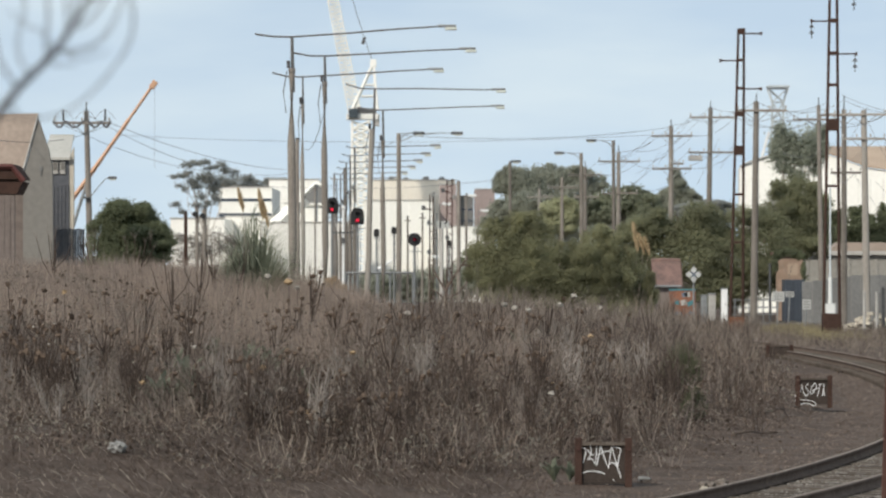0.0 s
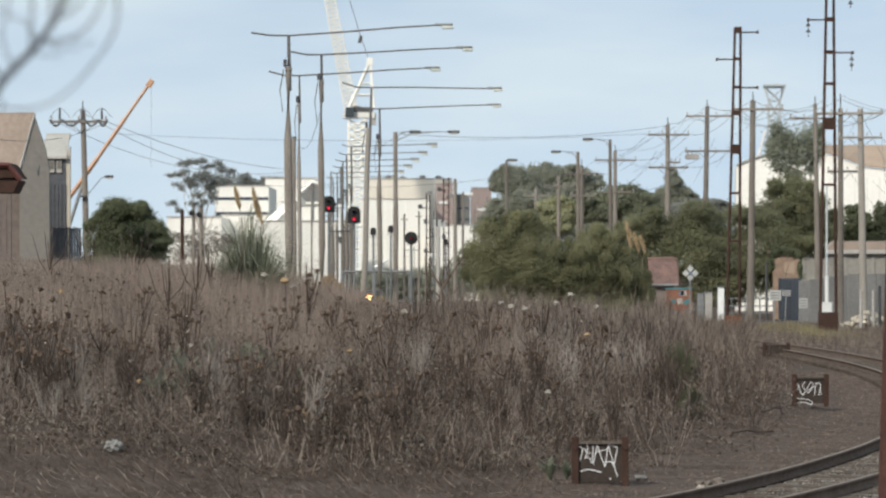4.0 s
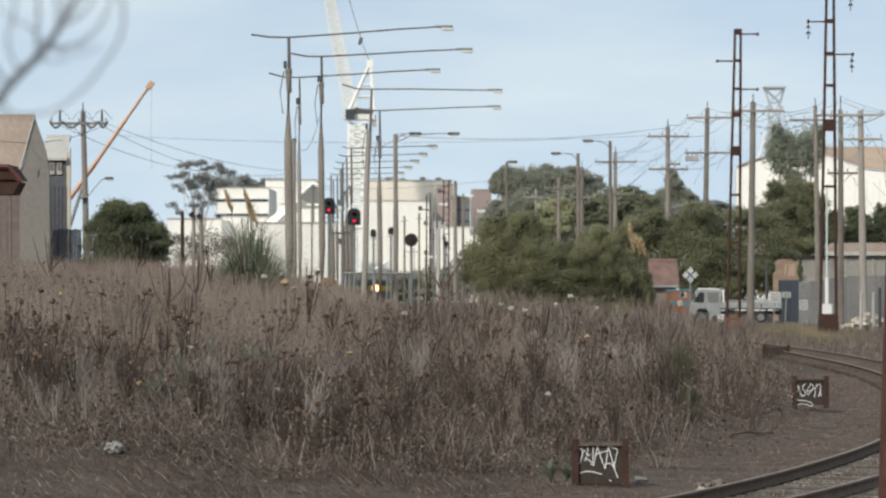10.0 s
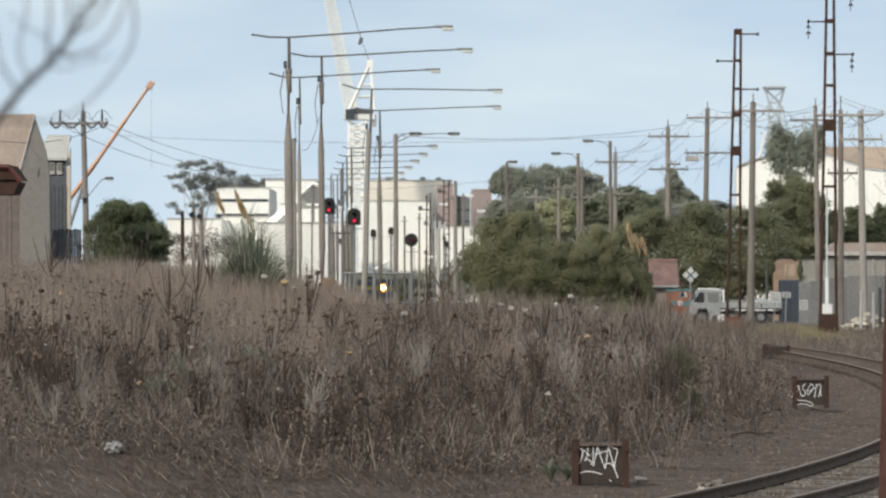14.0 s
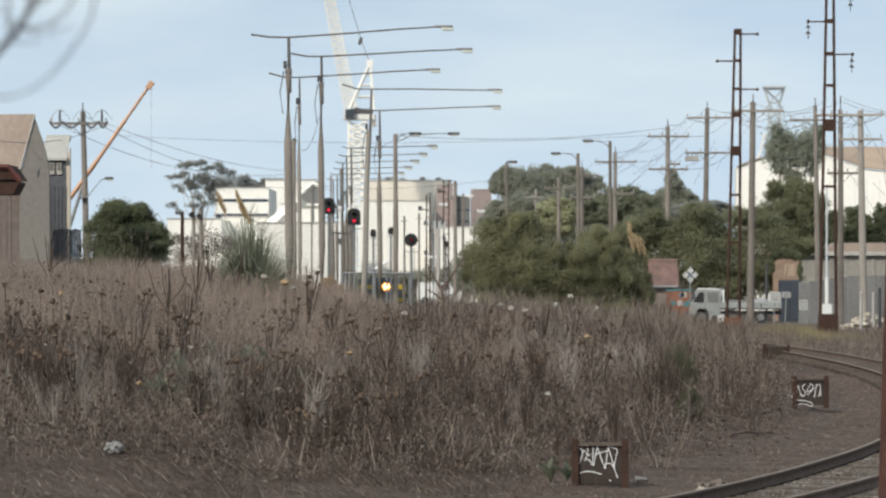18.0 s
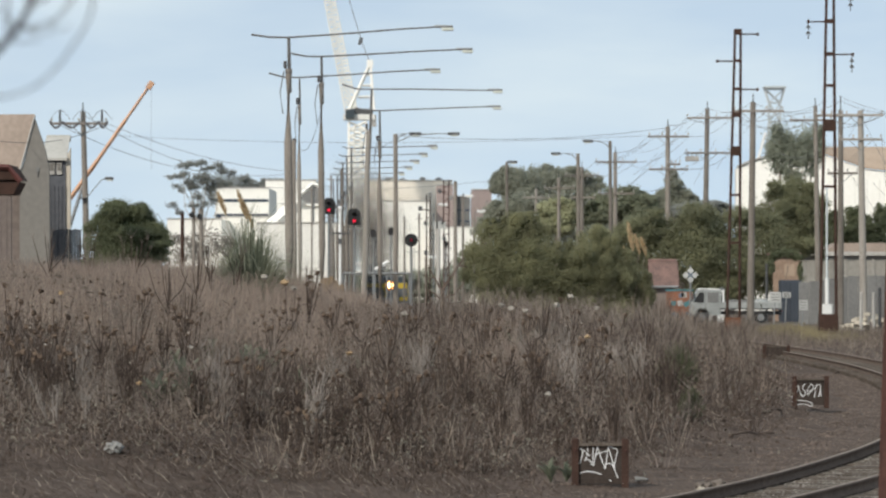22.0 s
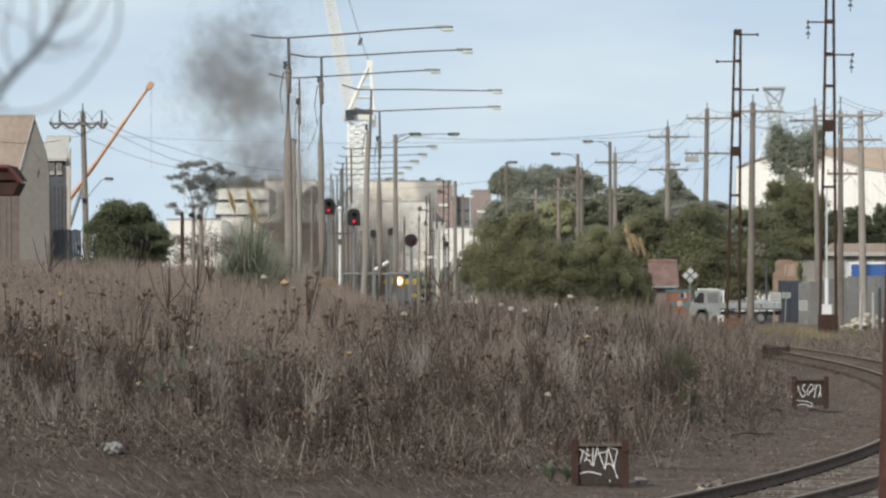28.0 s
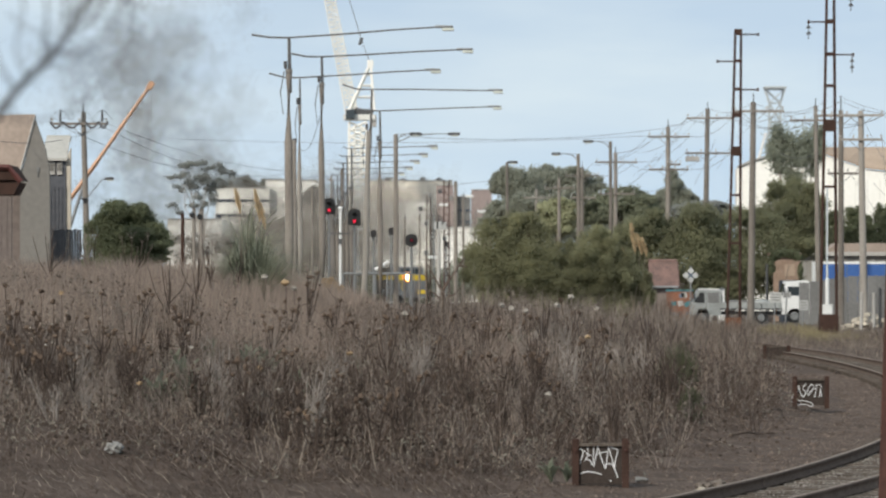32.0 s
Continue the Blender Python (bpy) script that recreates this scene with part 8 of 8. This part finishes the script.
def semi_trailer():
    """A white prime mover and a blue curtain-sided trailer heading to -x; its front at x = 0."""
    th = thing("semi_trailer", (30, 265.6, 0), "white prime mover pulling a tall blue curtain sided trailer", "truck")
    c = part("cab", prism(B(), [(0, 0.6), (2.0, 0.6), (2.0, 2.7), (1.75, 2.85), (0.35, 2.8), (0.1, 1.9)], -1.2, 1.2), M_WHITEPAINT, th)
    part("windscreen", box(B(), (0.16, 0, 2.25), (0.05, 2.1, 0.75), ry=14), M_GLASS, c)
    part("side_window", box(B(), (0.85, -1.21, 2.15), (0.8, 0.03, 0.6)), M_GLASS, c)
    part("bumper", box(B(), (-0.03, 0, 0.65), (0.16, 2.3, 0.4), bevel=0.05), M_GALV, c)
    part("mirror", box(B(), (0.2, -1.42, 2.1), (0.1, 0.24, 0.5), bevel=0.03), M_DARKSTEEL, c)
    z0, z1 = 1.25, 4.108
    part("curtain", box(B(), (8.2, 0, (z0 + z1) / 2), (11.6, 2.5, z1 - z0 - 0.3), bevel=0.03), M_BLUE, th, "blue vinyl side curtain")
    part("top_rail", box(B(), (8.2, 0, z1 - 0.08), (11.8, 2.55, 0.16), bevel=0.03), M_WHITEPAINT, th)
    part("front_wall", box(B(), (2.35, 0, (z0 + z1) / 2), (0.12, 2.52, z1 - z0), bevel=0.02), M_WHITEPAINT, th)
    part("deck", box(B(), (8.2, 0, z0 - 0.1), (11.8, 2.5, 0.22)), M_DARKSTEEL, th)
    for i in range(9):
        part("buckle_strap", box(B(), (3.1 + i * 1.3, -1.262, (z0 + z1) / 2), (0.05, 0.015, z1 - z0 - 0.3)), M_SIGNBLUE, th)
    for x in (0.9, 3.6, 4.8, 11.0, 12.2, 13.4):
        wheel(th, x, -1.05, 0.5, 0.3)
    return th


def van(label):
    th = thing("van", (0, 432, 0), label, "van", "vans on the far road")
    b = part("body", prism(B(), [(-2.4, 0.4), (2.4, 0.4), (2.45, 1.1), (1.7, 1.3), (1.1, 2.25), (-2.3, 2.3), (-2.45, 1.2)], -0.95, 0.95), M_WHITEPAINT, th)
    part("windscreen", box(B(), (1.38, 0, 1.78), (0.05, 1.6, 0.95), ry=-32), M_GLASS, b)
    part("side_window", box(B(), (0.7, -0.96, 1.75), (0.8, 0.02, 0.6)), M_GLASS, b)
    # large glowing block in place of the sun's glint on the van
    part("headlight", box(B(), (2.42, -0.6, 1.0), (0.12, 0.6, 0.4), bevel=0.05), M_VANGLINT, b)
    for x in (-1.5, 1.5):
        wheel(th, x, -0.85, 0.36)
    return th


def locomotive():
    """A diesel locomotive coming towards -y; its nose at y = 0, rail level at z = 0."""
    th = thing("locomotive", (0, 700, 0), "grey diesel locomotive with yellow nose and lit headlight", "locomotive")
    part("frame", box(B(), (0, 9, 1.15), (2.9, 18, 0.5), bevel=0.05), M_LOCO, th)
    n = part("nose", box(B(), (0, 1.2, 2.3), (2.7, 2.4, 1.9), bevel=0.22), M_LOCO, th)
    part("nose_band", box(B(), (0, -0.01, 2.88), (2.5, 0.04, 0.62), bevel=0.015), M_YELLOW, n, "yellow warning band")
    part("side_band", box(B(), (-1.36, 1.3, 2.88), (0.04, 1.9, 0.62), bevel=0.015), M_YELLOW, n, "yellow warning band")
    c = part("cab", box(B(), (0, 3.4, 2.75), (2.9, 2.2, 2.7), bevel=0.12), M_LOCO, th)
    for s in (-0.65, 0.65):
        part("cab_window", box(B(), (s, 2.27, 3.6), (0.95, 0.04, 0.6), bevel=0.01), M_GLASS, c)
    part("hood", box(B(), (0, 11, 2.7), (2.5, 13, 2.6), bevel=0.15), M_LOCO, th)
    part("exhaust_stack", rod(B(), (-0.85, 9.5, 3.9), (-0.85, 9.5, 4.35), 0.35, 0.3, 12), M_DARKSTEEL, th)
    part("hood_band", box(B(), (-1.262, 11, 2.88), (0.04, 12.6, 0.5), bevel=0.015), M_YELLOW, th, "yellow warning band")
    part("step_panel", box(B(), (0.75, -0.22, 1.28), (1.0, 0.05, 0.42), bevel=0.015), M_YELLOW, th, "yellow step panel")
    part("buffer_beam", box(B(), (0, -0.1, 0.95), (2.9, 0.2, 0.7), bevel=0.03), M_LOCO, th)
    lamp = part("headlight_case", box(B(), (-0.85, -0.05, 2.95), (0.9, 0.12, 0.5), bevel=0.05), M_DARKSTEEL, th)
    # lamp disc oversized for its glare; the wider orange disc is glare only
    part("headlight", rod(B(), (-0.85, -0.13, 2.95), (-0.85, -0.17, 2.95), 0.34, n=24), M_HEADLIGHT, lamp, "bright warm headlight")
    part("glare_disc", rod(B(), (-0.85, -0.11, 2.95), (-0.85, -0.14, 2.95), 0.56, n=24), M_HALO, lamp, "glowing disc for the headlight's orange glare")
    for s in (-1.0, 1.0):
        part("handrail", tube(B(), [(s * 1.4, 0.1, 1.4), (s * 1.4, 0.1, 2.4), (s * 1.4, 2.2, 2.4)], 0.03, 0.03, 5), M_YELLOW, th)
    for y in (2.5, 4.3, 13.0, 14.8):
        for s in (-0.8, 0.8):
            part("wheel", rod(B(), (s - 0.07, y, 0.5), (s + 0.07, y, 0.5), 0.5, n=18), M_DARKSTEEL, th)
    return th


BRANCH_FOOT = Vector((-2.40, 12.5, 2.55))


def bare_branch():
    """Blurred bare twigs of a tree close to the camera, beyond the upper left corner. The foot of the limb is the pivot on which it sways."""
    th = thing("bare_tree_branch", BRANCH_FOOT, "bare grey branch of a tree close to the camera", "branch")
    k = 12.5 / 7000
    L = lambda px, py, y=0.0: Vector(((px - 784) * k - BRANCH_FOOT.x, y * 0.9, 3.5 + (480 - py) * k - BRANCH_FOOT.z))
    rows = ([([(-120, 335), (-30, 218), (20, 155), (55, 115), (85, 85), (115, 45), (140, 0), (165, -60)], 0.026, 0.010), ([(85, 85), (110, 88), (140, 82), (165, 65), (195, 25), (215, -40)], 0.009, 0.004), ([(95, 86), (125, 100), (152, 98)], 0.006, 0.003), ([(70, 104), (92, 112), (122, 108)], 0.006, 0.003), ([(215, -40), (224, 30), (215, 72), (195, 110), (160, 150), (122, 182), (95, 200), (58, 206)], 0.006, 0.005)] +
            [([(70, 100), (66, 60), (73, 20), (70, -40)], 0.008, 0.005), ([(100, 66), (106, 30), (100, -40)], 0.008, 0.005), ([(115, 45), (119, 10), (128, -50)], 0.008, 0.005), ([(20, 155), (-5, 120), (-22, 80), (-30, 20)], 0.008, 0.004), ([(40, 132), (20, 95), (14, 60), (32, 18), (28, -40)], 0.006, 0.004), ([(58, 206), (28, 206), (-4, 200), (-30, 206)], 0.007, 0.005)] +
            [([(140, 82), (160, 92), (182, 86)], 0.004, 0.002), ([(20, 200), (10, 185), (-10, 178)], 0.006, 0.004), ([(115, 45), (150, 30), (185, -20)], 0.007, 0.004), ([(85, 85), (60, 50), (30, 40), (0, 15)], 0.005, 0.003), ([(140, 0), (172, -10), (200, -50)], 0.006, 0.004)])
    for i, (pts, r0, r1) in enumerate(rows):
        part("main_stem" if i == 0 else "twig", tube(B(), [L(x, y, 0.03 * math.sin(n * 0.5 + i)) for n, (x, y) in enumerate(arc_line(pts))], r0 * (0.62 if i == 0 else 0.66), r1 * 0.62, 6), M_TWIG, th)
    part("limb", tube(B(), [(-0.02, 0, -2.2), (0, 0, 0), L(-320, 590), L(-120, 335)], 0.06, 0.018, 8), M_TWIG, th)
    return th


def smoke_puff(i, r, m):
    """One wisp of exhaust smoke: many thin flakes, thickest in the middle."""
    rng = np.random.default_rng(900 + i)
    n = 100
    c = rng.normal(size=(n, 3)) * r * np.array([0.46, 0.40, 0.44])
    v, f = leaves(c, r * 0.66, rng, 0.0, 1.1)
    ob = raw("smoke_wisp", v, f, m)
    return tagged(ob, "thin wisp of dark diesel exhaust smoke drifting up", "smoke", "wisps of exhaust smoke", "stuff")


# when each wisp leaves the stack, how far it rises, and whether it belongs to the low haze
WISPS = []
_rg = random.Random(77)
for _n, _a, _b, _lo, _hi in ((42, 20.4, 22.0, 1.0, 1.12), (20, 22.0, 23.4, 0.85, 1.0), (54, 23.2, 25.6, 0.06, 0.80), (96, 22.4, 29.3, 0.0, 0.0)):
    for _k in range(_n):
        _rise = _lo + (_hi - _lo) * _rg.random()
        WISPS.append((_a + (_b - _a) * (_k + 0.5) / _n, _rise, (2.3 + 2.1 * _rg.random()) if _rise else (3.2 + 2.2 * _rg.random())))


TRUCK, SEMI, LOCO, BRANCH = tray_truck(), semi_trailer(), locomotive(), bare_branch()
VANS = [van("white van passing on the far road") for _ in range(5)]
PUFFS = [smoke_puff(i, r, M_SMOKEDARK if rise else M_SMOKE) for i, (t0, rise, r) in enumerate(WISPS)]
LOCO_ROWS = [(0.0, 645, 545, 545), (4.5, 655, 525, 534), (5.5, 659, 508, 532), (9.0, 662, 510, 522), (13.0, 675, 510, 512), (19.0, 685, 507, 492), (23.0, 692, 504, 478), (28.0, 706, 497, 456), (32.0, 720, 490, 442)]


def loco_at(t):
    ts = [r[0] for r in LOCO_ROWS]
    px, py, d = (float(np.interp(t, ts, [r[k] for r in LOCO_ROWS])) for k in (1, 2, 3))
    return Vector(((px - 784) * d / 7000, d, 3.5 + (480 - py) * d / 7000 - 2.95))


STACK = Vector((-1.85, 9.3, 2.4))
ENGINE = Vector((-1.85, 9.3, -5.5))


# seconds, sway of the near branch in degrees
SWAY = [
    (0, 0.46), (0.5, 0.11), (1, 2.86), (1.5, 2.99), (2, 1.45), (2.5, 0.4), (3, -0.24), (3.5, -1.03), (5.5, 0.24), (6, -1.53), (6.5, -0.56), (7, -1.86),
    (7.5, -0.45), (8, -3.54), (8.5, -0.74), (9, 0.96), (9.5, 1.39), (10, -0.19), (10.5, 0.88), (11, 1.75), (11.5, 4.33), (12, 2.08), (12.5, 1.74),
    (13, -0.62), (13.5, 0.91), (14, 0.97), (14.5, 1.38), (16.5, -4.37), (17, -4.72), (17.5, -2.04), (18, -3.2), (18.5, -3.59), (19, -3.07),
    (19.5, -2.84), (20, -2.42), (20.5, -4.03), (21, -3.2), (21.5, -3.39), (22, -3.32), (22.5, -3.4), (23, -2.05), (23.5, -1.94), (24, -2.03),
    (24.5, -0.92), (25, -0.93), (25.5, 0.87), (27.5, 0.03), (28, -0.64), (28.5, -0.38), (29, -1.03), (29.5, -0.42), (30, -0.63), (30.5, -1.91),
    (31, -0.63), (31.5, -0.46), (32, 0.63),
]


def motions():
    # truck rolls up to the crossing and stops
    front = [(0, 1640), (5.0, 1520), (6.6, 1432), (7.2, 1372), (7.4, 1348), (7.6, 1328), (7.8, 1307), (8.0, 1288), (8.3, 1267), (8.6, 1247), (9.0, 1231), (9.5, 1223), (10.0, 1221.5), (11, 1221.5), (32, 1221.5)]
    walk(TRUCK, [(t, pose((px - 784) * 262 / 7000, 262, 0.03)) for t, px in front])
    front = [(0, 1900), (20, 1780), (25, 1560), (27.5, 1448), (28, 1440), (29, 1418), (30, 1394), (31, 1386), (32, 1379)]
    walk(SEMI, [(t, pose((px - 784) * 265.6 / 7000, 265.6, 0.03)) for t, px in front])
    walk(LOCO, [(t, Matrix.Translation(loco_at(t)) @ pose(0.85, 0, 0, 0, 0, 11)) for t in (0, 4.5, 5.5, 9, 13, 16, 19, 21, 23, 25.5, 28, 30, 32)])
    for v, t0 in zip(VANS, (7.9, 17.3, 19.5, 23.4, 30.2)):
        rows = []
        for t in (0, t0 - 3, t0 - 1, t0, t0 + 1, t0 + 3, 32):
            px = 622 + 232 * (max(-3.5, min(3.5, t - t0)))
            rows.append((max(0, min(32, t)), pose((px - 784) * 432 / 7000, 432, 0)))
        rows = [r for i, r in enumerate(rows) if i == 0 or r[0] > rows[i - 1][0] + 0.05]
        walk(v, rows)
    # branch sways in the wind
    rest = BRANCH.matrix_basis.copy()
    walk(BRANCH, [(t, rest @ pose(0, 0, 0, 0, a, 0)) for t, a in SWAY])
    for k, p in enumerate(PLUMES):
        rows = []
        for i in range(33):
            lean = float(np.interp(i, [0, 6, 10, 14, 20, 25, 28, 32], [0, 0, -5, -9, -9, -6, -3, 0])) if k < 3 else 0.0
            a = lean + 0.7 * (math.sin(i * 0.8 + k * 0.4) + 0.5 * math.sin(i * 2.3 + k))
            rows.append((i, pose(0, 0, 0, 0, a, 0)))
        walk(p, rows)
    # smoke leaves the stack in bursts, rises and drifts away with the wind; a low haze follows
    rng = random.Random(78)
    for p, (t0, lift, r) in zip(PUFFS, WISPS):
        dx, dz, dy = rng.gauss(0, 1), rng.gauss(0, 1), rng.uniform(-1, 1)
        rows = [(t, Matrix.Translation(loco_at(t) + ENGINE)) for t in (0, 5.5, 9, 13.0, 17.0, 20.0, t0 - 0.3)]
        s0 = loco_at(t0) + STACK
        rows.append((t0, Matrix.Translation(s0)))
        spin, blow, rise = rng.uniform(-14, 14), rng.uniform(0.92, 1.08), rng.uniform(0.86, 1.14)
        low, drift = rng.random(), rng.random()
        for age in (0.5, 1.2, 2.2, 3.5, 5.0, 7.0, 9.0, 12.5):
            last = t0 + age >= 31.95
            if last:
                age = 32.0 - t0
            if lift:
                up = 1.5 + 29.0 * lift * rise * (1 - math.exp(-age / 3.4))
                away = blow * (3.2 * (age - 1.45 * (1 - math.exp(-age / 1.45))) if t0 < 23.2 else 3.7 * age - 0.05 * age * age)
                wide = 0.2 + 0.27 * age + 0.026 * age * age
            else:
                up = (0.3 + 11.0 * low) * (1 - math.exp(-age / 2.0))
                away = 25.0 * (drift - 0.16) * (1 - math.exp(-age / 3.0))
                wide = 0.5 + 0.34 * age
            z = max(s0.z + up + dz * wide * (0.9 if lift else 0.35), 0.5)
            rows.append((t0 + age, pose(s0.x - away + dx * wide * 0.85, s0.y - 16.0 * (1 - math.exp(-age / 1.8)) + dy * 0.4 * age, z, spin * age * 0.5, spin * age * 0.4, 0)))
            if last:
                break
        walk(p, rows)


motions()
